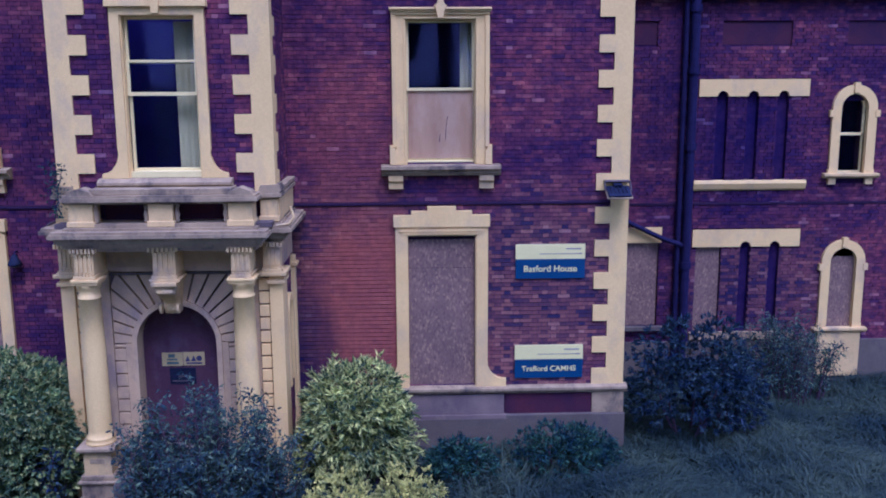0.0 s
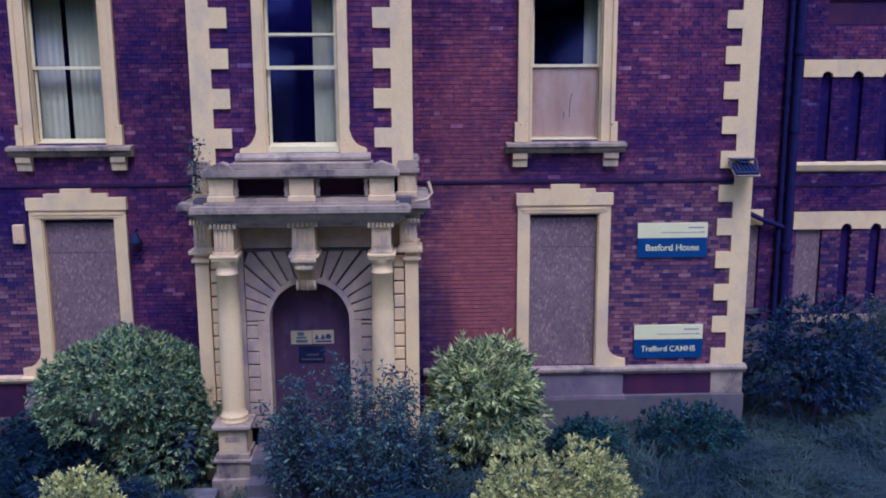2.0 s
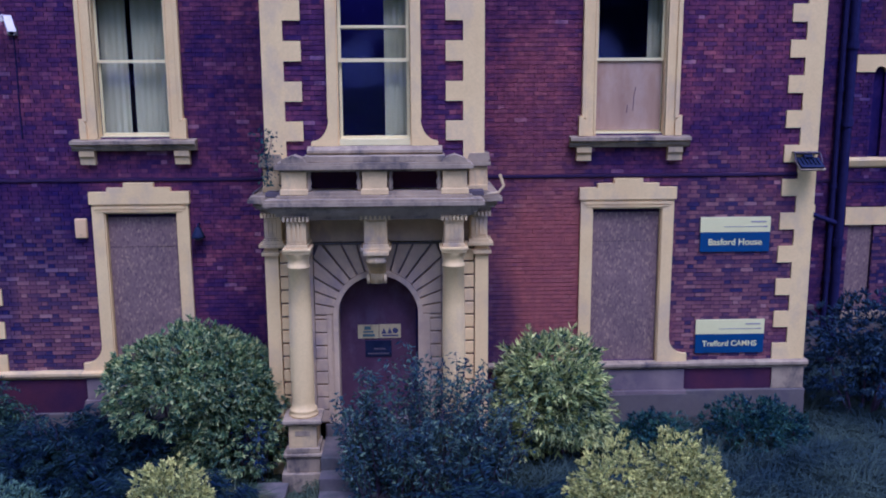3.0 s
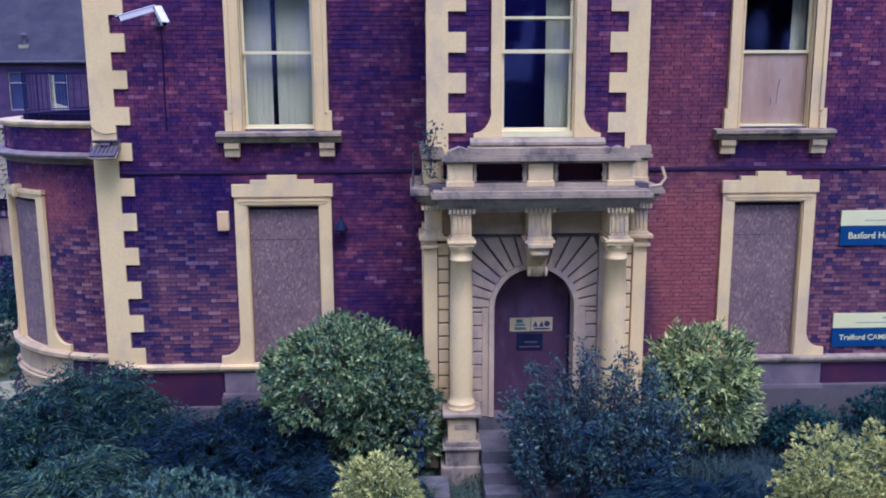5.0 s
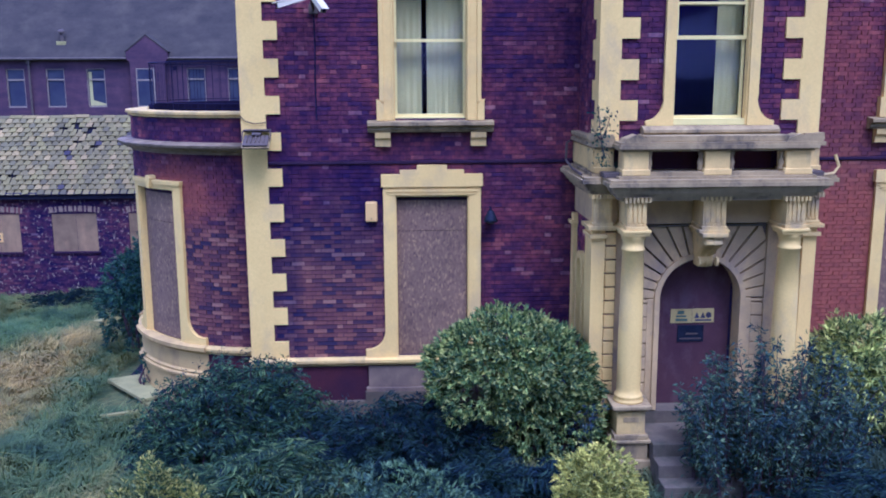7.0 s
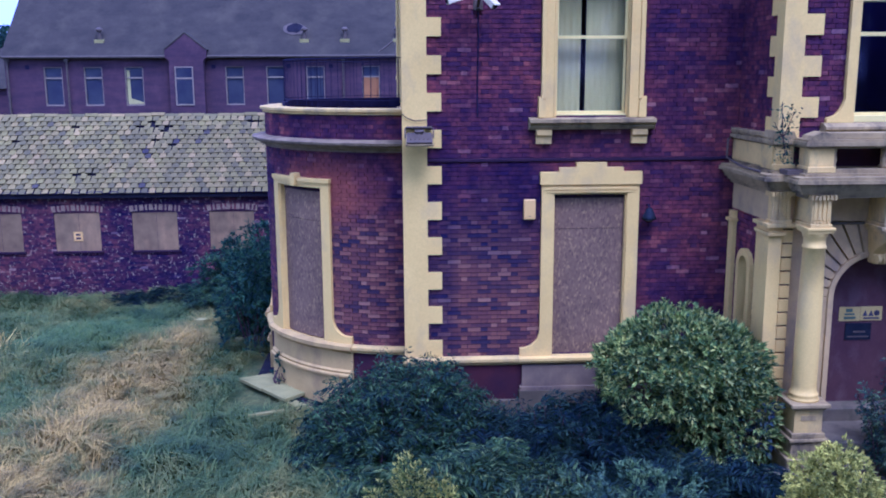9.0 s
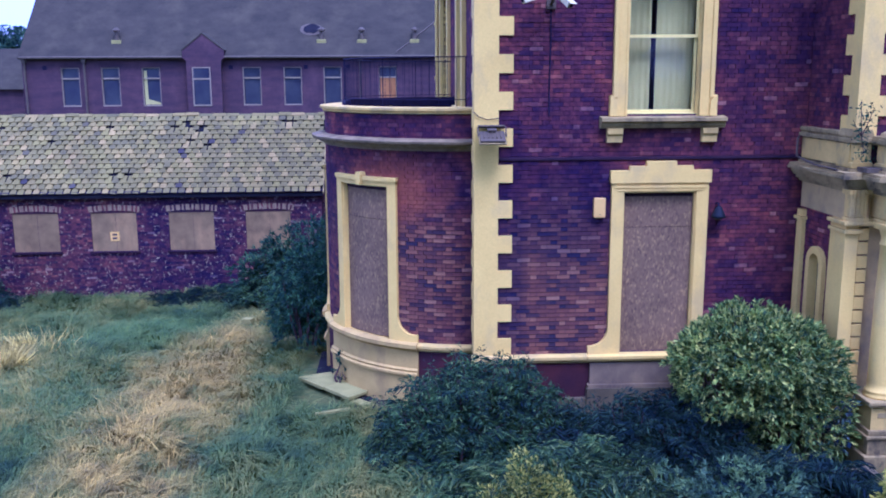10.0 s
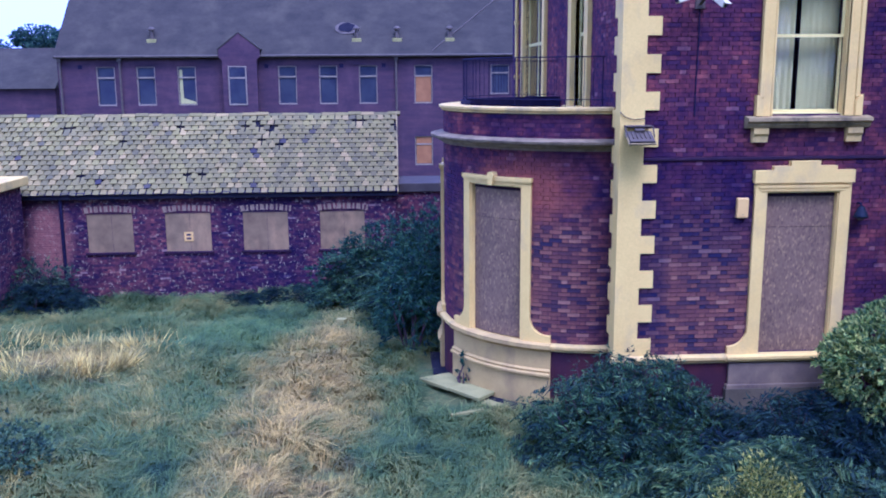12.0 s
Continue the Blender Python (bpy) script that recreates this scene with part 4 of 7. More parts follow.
# outer piers with cut joints
for s in (-1, 1):
    xa, xb = sorted((CX + s * 1.58, CX + s * 1.80))
    pier = part("pier", bx(BM(), xa, xb, -1.80, -1.30, -0.8, 3.42, 0.006), M_PAINT, porch, "plain cream outer pier")
    xa, xb = sorted((CX + s * 1.045, CX + s * 1.385))
    part("pier_back", bx(BM(), xa, xb, -1.715, -1.25, -0.8, 3.42), M_ARCH, pier, "plain stone behind the column")
    xa, xb = sorted((CX + s * 1.39, CX + s * 1.575))
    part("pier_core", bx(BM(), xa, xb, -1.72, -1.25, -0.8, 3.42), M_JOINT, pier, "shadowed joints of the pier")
    z = 0.2
    while z < 3.35:
        h = min(0.195, 3.36 - z)
        xa, xb = sorted((CX + s * 1.40, CX + s * 1.565))
        part("block", bx(BM(), xa, xb, -1.775, -1.6, z, z + h, 0.01), M_PAINT, pier)
        z += 0.223
    bm = bx(BM(), min(CX + s * 1.55, CX + s * 1.84), max(CX + s * 1.55, CX + s * 1.84), -1.86, -1.3, 3.22, 3.28, 0.006)
    bx(bm, min(CX + s * 1.36, CX + s * 1.87), max(CX + s * 1.36, CX + s * 1.87), -1.9, -1.3, 3.36, 3.42, 0.006)
    part("pier_cap", bm, M_STONE, pier, "moulded pier cap")
    # side wall of the porch with a small arched niche
    x = CX + s * 1.74
    hole = (-1.0, -0.62, 1.2, 2.72)
    o0, o1 = sorted((x - s * 0.03, x - s * 0.35))
    sw = part("side_wall", backing(BM(), -1.32, 0.05, -0.8, 3.5, [hole], o0, o1, "y"), M_MORTAR, porch)
    bricks(sw, -1.31, 0.0, 0.3, 3.45, [hole], (lambda x, s: lambda u, z, d: np.stack([x - s * (0.03 + d - 0.014), u, z], 1))(x, s), 12)
    bm = BM()
    ring = arc(-0.81, 2.53, 0.30, 0, 180, 12) + [(-1.11, 1.2), (-0.99, 1.2)] + arc(-0.81, 2.53, 0.18, 180, 0, 12) + [(-0.63, 1.2), (-0.51, 1.2)]
    xa, xb = sorted((x + s * 0.06, x - s * 0.12))
    prism(bm, ring, xa, xb, "x")
    part("niche_surround", bm, M_PAINT, sw, "small arched cream surround")
    xa, xb = sorted((x - s * 0.10, x - s * 0.13))
    part("niche_board", bx(BM(), xa, xb, -1.02, -0.6, 1.18, 2.75), M_STONE_GREY, sw, "blocked narrow opening")
    xa, xb = sorted((CX + s * 1.68, CX + s * 1.80))
    bm = bx(BM(), xa, xb, -0.26, -0.06, -0.8, 3.38, 0.01)
    bx(bm, min(CX + s * 1.64, CX + s * 1.85), max(CX + s * 1.64, CX + s * 1.85), -0.3, -0.04, 3.2, 3.26, 0.006)
    part("wall_pilaster", bm, M_PAINT, sw, "slim pilaster against the house wall")

# the arch: radiating stones, each with cut joints, over plain jambs
AZ, AR = 2.20, 0.665
arch_wall = BM()
outl = [(CX - 1.06, 0.3), (CX - 1.06, 3.42), (CX + 1.06, 3.42), (CX + 1.06, 0.3), (CX + AR + 0.02, 0.3)] + arc(CX, AZ, AR + 0.02, 0, 180, 24) + [(CX - AR - 0.02, 0.3)]
prism(arch_wall, outl, -1.62, -1.36)
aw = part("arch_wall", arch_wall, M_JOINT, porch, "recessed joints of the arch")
for k in range(17):
    a0, a1 = 180 - k * 180 / 17, 180 - (k + 1) * 180 / 17
    if k == 8:
        continue
    g = 1.35

    def far(a):
        c, s = math.cos(radians(a)), math.sin(radians(a))
        r = min(1.03 / max(abs(c), 1e-3), 1.20 / max(abs(s), 1e-3))
        return (CX + r * c, AZ + r * s)
    pts = [(CX + AR * math.cos(radians(a0 - g)), AZ + AR * math.sin(radians(a0 - g))), far(a0 - g * 0.55), far(a1 + g * 0.55), (CX + AR * math.cos(radians(a1 + g)), AZ + AR * math.sin(radians(a1 + g)))]
    inner = arc(CX, AZ, AR, a1 + g, a0 - g, 4)
    part("voussoir", prism(BM(), pts[1:3] + inner, -1.70, -1.40), M_ARCH, aw)
z = 0.35
while z < AZ - 0.03:
    h = min(0.2, AZ - z - 0.02)
    for s in (-1, 1):
        xa, xb = sorted((CX + s * 0.85, CX + s * 1.04))
        part("jamb_stone", bx(BM(), xa, xb, -1.70, -1.38, z, z + h, 0.008), M_ARCH, aw)
    z += 0.223
for s in (-1, 1):
    xa, xb = sorted((CX + s * AR, CX + s * 0.848))
    part("arch_jamb", bx(BM(), xa, xb, -1.702, -1.38, 0.33, AZ, 0.006), M_ARCH, aw, "plain upright jamb of the arch")
bm = BM()
prism(bm, arc(CX, AZ, AR + 0.075, 0, 180, 28) + [(CX - AR - 0.075, 0.33), (CX - AR + 0.01, 0.33)] + arc(CX, AZ, AR - 0.01, 180, 0, 28) + [(CX + AR - 0.01, 0.33), (CX + AR + 0.075, 0.33)], -1.735, -1.38)
part("arch_moulding", bm, M_ARCH, aw, "rounded moulding round the arch")
# spandrel panel and keystone
def console(cx, w_top, w_foot, z_top, z_foot):
    """A scrolled bracket: ribbed front swelling at the head, curling under at the foot."""
    bm = BM()
    n = 18
    rows = []
    for k in range(n + 1):
        q = k / n
        z = z_top + (z_foot - z_top) * q
        w = w_top + (w_foot - w_top) * q
        y = -2.2 + 0.3 * q - 0.09 * math.sin(q * math.pi * 2) - 0.06 * max(0, math.sin((q - 0.72) / 0.28 * math.pi))
        row = []
        for i in range(9):
            u = i / 8 * 2 - 1
            rib = 0.022 * abs(math.cos(u * math.pi * 1.5))
            row.append(bm.verts.new((cx + u * w, y - rib + 0.05 * u * u, z)))
        row.append(bm.verts.new((cx + w, -1.68, z)))
        row.insert(0, bm.verts.new((cx - w, -1.68, z)))
        rows.append(row)
    for a, b in zip(rows, rows[1:]):
        for p in range(10):
            bm.faces.new((a[p], a[p + 1], b[p + 1], b[p]))
    bm.faces.new(rows[0])
    bm.faces.new(list(reversed(rows[-1])))
    for s in (-1, 1):
        tube(bm, [(cx + s * (w_foot + 0.0), -2.0, z_foot + 0.1), (cx + s * (w_foot + 0.035), -2.0, z_foot + 0.1)], 0.075, 12)
    bx(bm, cx - w_top - 0.03, cx + w_top + 0.03, -2.3, -1.7, z_top - 0.05, z_top + 0.012, 0.01)
    return bm


part("keystone", console(CX, 0.17, 0.12, 3.34, 2.76), M_STONE, porch, "carved scrolled keystone")
bm = bx(BM(), CX - 0.24, CX + 0.24, -2.24, -1.7, 3.35, 3.40, 0.008)
part("keystone_block", bm, M_STONE, porch, "moulded block over the keystone")
part("frieze_moulding", bx(BM(), CX - 1.02, CX + 1.02, -1.735, -1.69, 3.37, 3.405), M_STONE_GREY, porch, "thin moulding above the arch")
# door
bm = BM()
prism(bm, arc(CX, AZ, AR + 0.03, 0, 180, 24) + [(CX - AR - 0.03, 0.3), (CX + AR + 0.03, 0.3)], -1.37, -1.33)
door = part("door", bm, M_DOOR, porch, "brown boarded-up arched doorway")
# a black bar imitates the unlit slit beside the door board
part("gap", bx(BM(), CX + AR - 0.05, CX + AR - 0.02, -1.385, -1.37, 0.3, 2.4), M_IRON, door, "dark strip drawn as the gap at the board's edge")
# yellowish plate colour, lowered for the shade inside the arch
M_NOTICE = plain("shade_dimmed_notice", (0.46, 0.38, 0.06), (0.56, 0.47, 0.085), 3, 0.6, bumps=0)
M_GREEN = plain("notice_green", (0.07, 0.12, 0.05), (0.09, 0.15, 0.06), 3, 0.5, bumps=0)
M_BLACK = plain("notice_black", (0.03, 0.03, 0.04), (0.05, 0.05, 0.06), 3, 0.5, bumps=0)
nt1 = thing("safety_notice", "pale green-printed safety notice on the boarded door", "notice", (CX - 0.18, -1.38, 1.7))
nt2 = thing("safety_notice", "pale notice with black warning symbols on the boarded door", "notice", (CX + 0.18, -1.38, 1.7))
nt3 = thing("blue_notice", "dark blue notice plate on the boarded door", "notice", (CX, -1.38, 1.38))
nb = part("plate", bx(BM(), CX - 0.36, CX - 0.01, -1.385, -1.372, 1.70, 1.935), M_NOTICE, nt1)
nb2 = part("plate", bx(BM(), CX + 0.0, CX + 0.36, -1.385, -1.372, 1.705, 1.94), M_NOTICE, nt2)
part("printing", bx(bx(bx(BM(), CX - 0.28, CX - 0.08, -1.389, -1.385, 1.73, 1.775), CX - 0.27, CX - 0.1, -1.389, -1.385, 1.80, 1.83), CX - 0.25, CX - 0.14, -1.389, -1.385, 1.85, 1.91), M_GREEN, nb, "dark green printed bars")
bm = BM()
for dx in (0.07, 0.17):
    prism(bm, [(CX + dx - 0.04, 1.78), (CX + dx + 0.05, 1.78), (CX + dx + 0.005, 1.88)], -1.389, -1.385)
prism(bm, [(CX + 0.27 + 0.05 * math.cos(k * 0.628), 1.83 + 0.05 * math.sin(k * 0.628)) for k in range(10)], -1.389, -1.385)
bx(bm, CX + 0.05, CX + 0.32, -1.389, -1.385, 1.73, 1.76)
part("symbols", bm, M_BLACK, nb2, "black warning symbols")
nb3 = part("plate", bx(BM(), CX - 0.24, CX + 0.2, -1.385, -1.372, 1.38, 1.66), M_LAMP, nt3)
part("printing", bx(bx(BM(), CX - 0.2, CX + 0.16, -1.389, -1.385, 1.42, 1.445), CX - 0.1, CX + 0.1, -1.389, -1.385, 1.5, 1.53), M_LEAD, nb3, "pale printed bars")
# parapet
par = layers("parapet_base", [(4.19, 4.23, 0.02), (4.23, 4.29, -0.03)], M_STONE_WORN, "worn blocking course above the cornice")
cop = layers("coping", [(4.60, 4.64, -0.03), (4.64, 4.70, 0.03), (4.70, 4.735, 0.0)], M_STONE_WORN, "weathered parapet coping")
for x, y, w, d in ((CX - 1.24, -2.21, 0.38, 0.36), (CX + 1.24, -2.21, 0.38, 0.36), (CX, -2.21, 0.38, 0.3), (CX - 1.62, -1.78, 0.28, 0.5), (CX + 1.62, -1.78, 0.28, 0.5)):
    bm = bx(BM(), x - w / 2, x + w / 2, y, y + d, 4.29, 4.60, 0.01)
    bx(bm, x - w / 2 - 0.025, x + w / 2 + 0.025, y - 0.025, y + d, 4.24, 4.33, 0.01)
    part("parapet_block", bm, M_STONE, par, "square stone parapet block")
for s in (-1, 1):
    xa, xb = sorted((CX + s * 1.72, CX + s * 1.79))
    part("parapet_side", bx(BM(), xa, xb, -1.7, -0.05, 4.27, 4.61), M_STONE, par, "plain parapet side")
    x = CX + s * 1.24
    bm = BM()
    prism(bm, [(x - 0.2, 4.735), (x + 0.2, 4.735), (x + 0.17, 4.79), (x, 4.85), (x - 0.17, 4.79)], -2.24, -1.9)
    part("parapet_cap", bm, M_STONE_WORN, par, "gabled cap stone")
    bm = BM()
    prism(bm, [(CX + s * 1.46, 4.735), (CX + s * 1.82, 4.735), (CX + s * 1.80, 4.84), (CX + s * 1.5, 4.83)], -1.8, -1.4)
    part("parapet_cap", bm, M_STONE_WORN, par, "sloped cap stone")
    xa, xb = sorted((CX + s * 1.5, CX + s * 1.83))
    part("parapet_back", bx(BM(), xa, xb, -1.4, -0.02, 4.735, 4.80, 0.01), M_STONE_WORN, par, "coping along the side")
for x in (CX - 1.02, CX - 0.24, CX + 0.24, CX + 1.0):
    prof = [(0.028, 4.29), (0.045, 4.33), (0.03, 4.36), (0.05, 4.42), (0.035, 4.47), (0.028, 4.52), (0.042, 4.56), (0.042, 4.60)]
    part("baluster", lathe(BM(), prof, x, -2.13, 12), M_STONE_WORN, par, "small turned baluster", True)
part("window_ledge", bx(BM(), CX - 1.1, CX + 1.1, -2.17, -1.68, 4.735, 4.83, 0.01), M_STONE_WORN, par, "weathered ledge under the window")
part("porch_roof", bx(BM(), CX - 1.7, CX + 1.7, -2.1, -0.02, 4.2, 4.27), M_LEAD, par, "lead covered porch roof")
# this sheet's dark colour carries the shade of the parapet recess
part("parapet_shade", bx(BM(), CX - 1.0, CX + 1.0, -1.76, -1.71, 4.27, 4.74), M_BRICK_PAINT, par, "dark red sheet for the shaded wall behind the parapet")
# steps
for k in range(4):
    st = part("step", bx(BM(), CX - 0.92, CX + 0.92, -1.95 - 0.33 * (k + 1) + (0.6 if k == 0 else 0), -1.6, 0.3 - 0.2 * (k + 1) - 0.02, 0.3 - 0.2 * k, 0.012), M_STEP, porch, "worn stone doorstep")
part("threshold", bx(BM(), CX - 0.9, CX + 0.9, -1.72, -1.3, -0.6, 0.31, 0.01), M_STEP, porch, "stone threshold")
part("side_slab", bx(BM(), CX - 1.95, CX - 1.45, -3.2, -2.45, -0.65, -0.36, 0.015), M_STEP, porch, "loose stone slab beside the steps")

# ---- the round bow on the west side ----
def on_bow(u, z, d, r=BOW_R):
    a = u / BOW_R
    return np.stack([BOW_C[0] - (r - d) * np.sin(a), BOW_C[1] - (r - d) * np.cos(a), z], 1)


def ring(bm, r0, r1, z0, z1, a0=0.0, a1=180.0, n=60):
    """A curved course of the bow between two radii."""
    rows = []
    for i in range(n + 1):
        a = radians(a0 + (a1 - a0) * i / n)
        s, c = math.sin(a), math.cos(a)
        rows.append([bm.verts.new((BOW_C[0] - r * s, BOW_C[1] - r * c, z)) for r, z in ((r0, z0), (r1, z0), (r1, z1), (r0, z1))])
    for p, q in zip(rows, rows[1:]):
        for k in range(4):
            bm.faces.new((p[k], p[(k + 1) % 4], q[(k + 1) % 4], q[k]))
    bm.faces.new(rows[0])
    bm.faces.new(list(reversed(rows[-1])))
    return bm


def turned(prof, a0=0.0, a1=180.0, n=60):
    """A curved moulding of the bow from a closed (radius, height) profile."""
    bm = BM()
    rows = []
    for i in range(n + 1):
        a = radians(a0 + (a1 - a0) * i / n)
        rows.append([bm.verts.new((BOW_C[0] - r * math.sin(a), BOW_C[1] - r * math.cos(a), z)) for r, z in prof])
    m = len(prof)
    for p, q in zip(rows, rows[1:]):
        for k in range(m):
            bm.faces.new((p[k], p[(k + 1) % m], q[(k + 1) % m], q[k]))
    bm.faces.new(rows[0])
    bm.faces.new(list(reversed(rows[-1])))
    return bm


W1, W2 = 45.0, 110.0
hw = math.degrees(0.63 / BOW_R)
bm = ring(BM(), BOW_R - 0.35, BOW_R - 0.014, -1.2, 0.78)
ring(bm, BOW_R - 0.35, BOW_R - 0.014, 3.74, 5.0)
for a0, a1 in ((0, W1 - hw), (W1 + hw, W2 - hw), (W2 + hw, 180)):
    ring(bm, BOW_R - 0.35, BOW_R - 0.014, 0.78, 3.74, a0, a1, 24)
bow = part("bow", bm, M_MORTAR, house, "round brick bow with cream stone bands")
bow_holes = []
for wa in (W1, W2):
    u = radians(wa) * BOW_R
    bow_holes.append((u - 0.64, u + 0.64, 0.78, 3.74))
bricks(bow, 0.0, math.pi * BOW_R, 0.77, 5.02, bow_holes, on_bow, 21, (0.1, 1.5, 1.0, 2.9), turn=lambda u: -u / BOW_R)
part("bow_plinth", ring(BM(), BOW_R - 0.2, BOW_R + 0.03, -1.2, 0.64), M_BRICK_PAINT, bow, "dark red painted plinth")
bm = turned([(BOW_R - 0.1, 0.64), (BOW_R + 0.07, 0.64), (BOW_R + 0.07, 0.68), (BOW_R + 0.12, 0.70), (BOW_R + 0.12, 0.75), (BOW_R + 0.05, 0.785), (BOW_R - 0.1, 0.785)])
part("bow_moulding", bm, M_STONE, bow, "curved cream plinth moulding")
bm = turned([(BOW_R - 0.1, 4.36), (BOW_R + 0.03, 4.36), (BOW_R + 0.04, 4.40), (BOW_R + 0.12, 4.42), (BOW_R + 0.13, 4.455), (BOW_R + 0.22, 4.47), (BOW_R + 0.26, 4.50), (BOW_R + 0.27, 4.54), (BOW_R + 0.1, 4.575), (BOW_R - 0.1, 4.59)])
part("bow_cornice", bm, M_CORNICE, bow, "grey weathered curved cornice")
bm = turned([(BOW_R - 0.32, 5.02), (BOW_R + 0.04, 5.02), (BOW_R + 0.05, 5.06), (BOW_R + 0.09, 5.075), (BOW_R + 0.09, 5.12), (BOW_R - 0.1, 5.14), (BOW_R - 0.32, 5.13)])
part("bow_coping", bm, M_STONE, bow, "pale stone coping")
bm = BM()
bm.faces.new([bm.verts.new((BOW_C[0] - 2.6 * math.sin(radians(a)), BOW_C[1] - 2.6 * math.cos(radians(a)), 4.8)) for a in range(0, 181, 6)])
part("bow_roof", bm, M_IRON, bow, "dark felted balcony floor")
for wa in (W1, W2):
    def bend(x, y, z, wa=wa):
        a = radians(wa) - x / BOW_R
        r = BOW_R - y
        return (BOW_C[0] - r * math.sin(a), BOW_C[1] - r * math.cos(a), z)
    ground_window(house, -1.0, 0.0, bend, half=0.61, outer=0.79, stepped=False, flare=0.4, top=3.7, apron=False, lint=0.11)
    ha = math.degrees(1.2 / BOW_R)
    R = BOW_R
    bm = turned([(R, -0.9), (R + 0.10, -0.9), (R + 0.10, 0.13), (R + 0.15, 0.16), (R + 0.15, 0.20), (R + 0.11, 0.22), (R + 0.12, 0.26), (R + 0.07, 0.29), (R + 0.07, 0.62), (R + 0.13, 0.66), (R + 0.17, 0.70), (R + 0.17, 0.77), (R + 0.06, 0.80), (R, 0.80)], wa - ha, wa + ha, 24)
    part("bow_apron", bm, M_APRON, bow, "curved cream apron under the window")

# black ring added where the far parapet's inner face lies in shade
part("bow_upstand", ring(BM(), 2.4, 2.5, 4.8, 5.21, 72.0, 180.0, 40), M_IRON, bow, "added dark band for the far parapet's shaded inner face")

# iron railing on the bow
rail = thing("balcony_railing", "black iron railing curving round the bow's flat roof", "railing", (BOW_C[0] - 1.5, BOW_C[1], 5.0))
RR = 2.45
for z, r in ((5.26, 0.008), (6.02, 0.011)):
    pts = [(BOW_C[0] - RR * math.sin(radians(a)), BOW_C[1] - RR * math.cos(radians(a)), z) for a in range(2, 179, 4)]
    part("rail", tube(BM(), pts, r, 6), M_IRON, rail)
for k in range(0, 46):
    a = radians(3 + k * 174 / 45)
    x, y = BOW_C[0] - RR * math.sin(a), BOW_C[1] - RR * math.cos(a)
    thick = k % 10 == 0
    part("post" if thick else "bar", tube(BM(), [(x, y, 4.8), (x, y, 6.02)], 0.011 if thick else 0.005, 5), M_IRON, rail)

# west windows above the bow
for y0, y1 in ((3.05, 4.35), (8.2, 11.6)):
    w = part("window", bx(BM(), BOW_C[0] - 0.1, BOW_C[0] + 0.15, y0 - 0.4, y1 + 0.4, 7.9, 8.3, 0.01), M_PAINT, house, "tall west window with cream surround")
    for a, b in ((y0 - 0.35, y0), (y1, y1 + 0.35)):
        part("jamb", bx(BM(), BOW_C[0] - 0.09, BOW_C[0] + 0.15, a, b, 5.05, 7.9, 0.01), M_PAINT, w, "cream jamb")
    part("sill", bx(BM(), BOW_C[0] - 0.16, BOW_C[0] + 0.15, y0 - 0.5, y1 + 0.5, 4.95, 5.05, 0.01), M_PAINT, w, "cream sill")
    bm = BM()
    for a in (y0, (y0 + y1) / 2 - 0.05, y1 - 0.08):
        bx(bm, BOW_C[0] + 0.1, BOW_C[0] + 0.15, a, a + 0.08, 5.05, 7.9)
    bx(bm, BOW_C[0] + 0.1, BOW_C[0] + 0.15, y0, y1, 6.5, 6.58)
    part("sash", bm, M_WHITE, w, "white painted sash")
    p = part("pane", bx(BM(), BOW_C[0] + 0.12, BOW_C[0] + 0.125, y0, y1, 5.05, 7.9), M_GLASS, w)
    p.visible_shadow = False
dp = thing("drainpipe", "cream painted drainpipe on the west wall", "drainpipe", (BOW_C[0] - 0.15, 12.6, 4.9))
part("pipe", tube(BM(), [(BOW_C[0] - 0.12, 12.6, 4.6), (BOW_C[0] - 0.12, 12.6, 9.0)], 0.06, 10), M_PAINT, dp)
for z in (5.6, 7.2, 8.6):
    part("collar", tube(BM(), [(BOW_C[0] - 0.12, 12.6, z), (BOW_C[0] - 0.12, 12.6, z + 0.1)], 0.085, 10), M_PAINT, dp)

# ---- the set-back right wing ----
WY = 3.45
wing = thing("wing", "set-back red brick wing with narrow slot windows and cream lintels", "house", (11.5, 6.0, -0.5))
def arched(cx, half, z0, zs):
    def cut(z):
        if z0 < z <= zs:
            return (cx - half, cx + half)
        if zs < z < zs + half:
            w = math.sqrt(max(half * half - (z - zs) ** 2, 0))
            return (cx - w, cx + w)
    return cut
AWX = 13.68
slots_hi = [(x - 0.12, x + 0.12, 4.26, 6.2) for x in (10.735, 11.415, 12.09)]
slots_lo = [(x - 0.11, x + 0.11, 0.8, 2.85) for x in (11.415, 12.09)]
bandholes = [(10.2, 12.65, 6.11, 6.48), (10.2, 12.65, 2.76, 3.15)]
boards = [(8.66, 9.45, 0.95, 2.86), (10.3, 10.87, 0.8, 2.76)]
panels = [(8.5, 9.24, 7.22, 7.7), (10.67, 12.2, 7.22, 7.7), (13.43, 14.6, 7.22, 7.7)]
rects = slots_hi + slots_lo + boards
deep = backing(BM(), 7.8, 16.5, -0.9, 9.0, rects + [(AWX - 0.3, AWX + 0.3, 4.4, 6.0), (AWX - 0.3, AWX + 0.3, 0.85, 2.5)], WY + 0.05, WY + 0.45)
wf = part("wing_front", deep, M_MORTAR, wing)
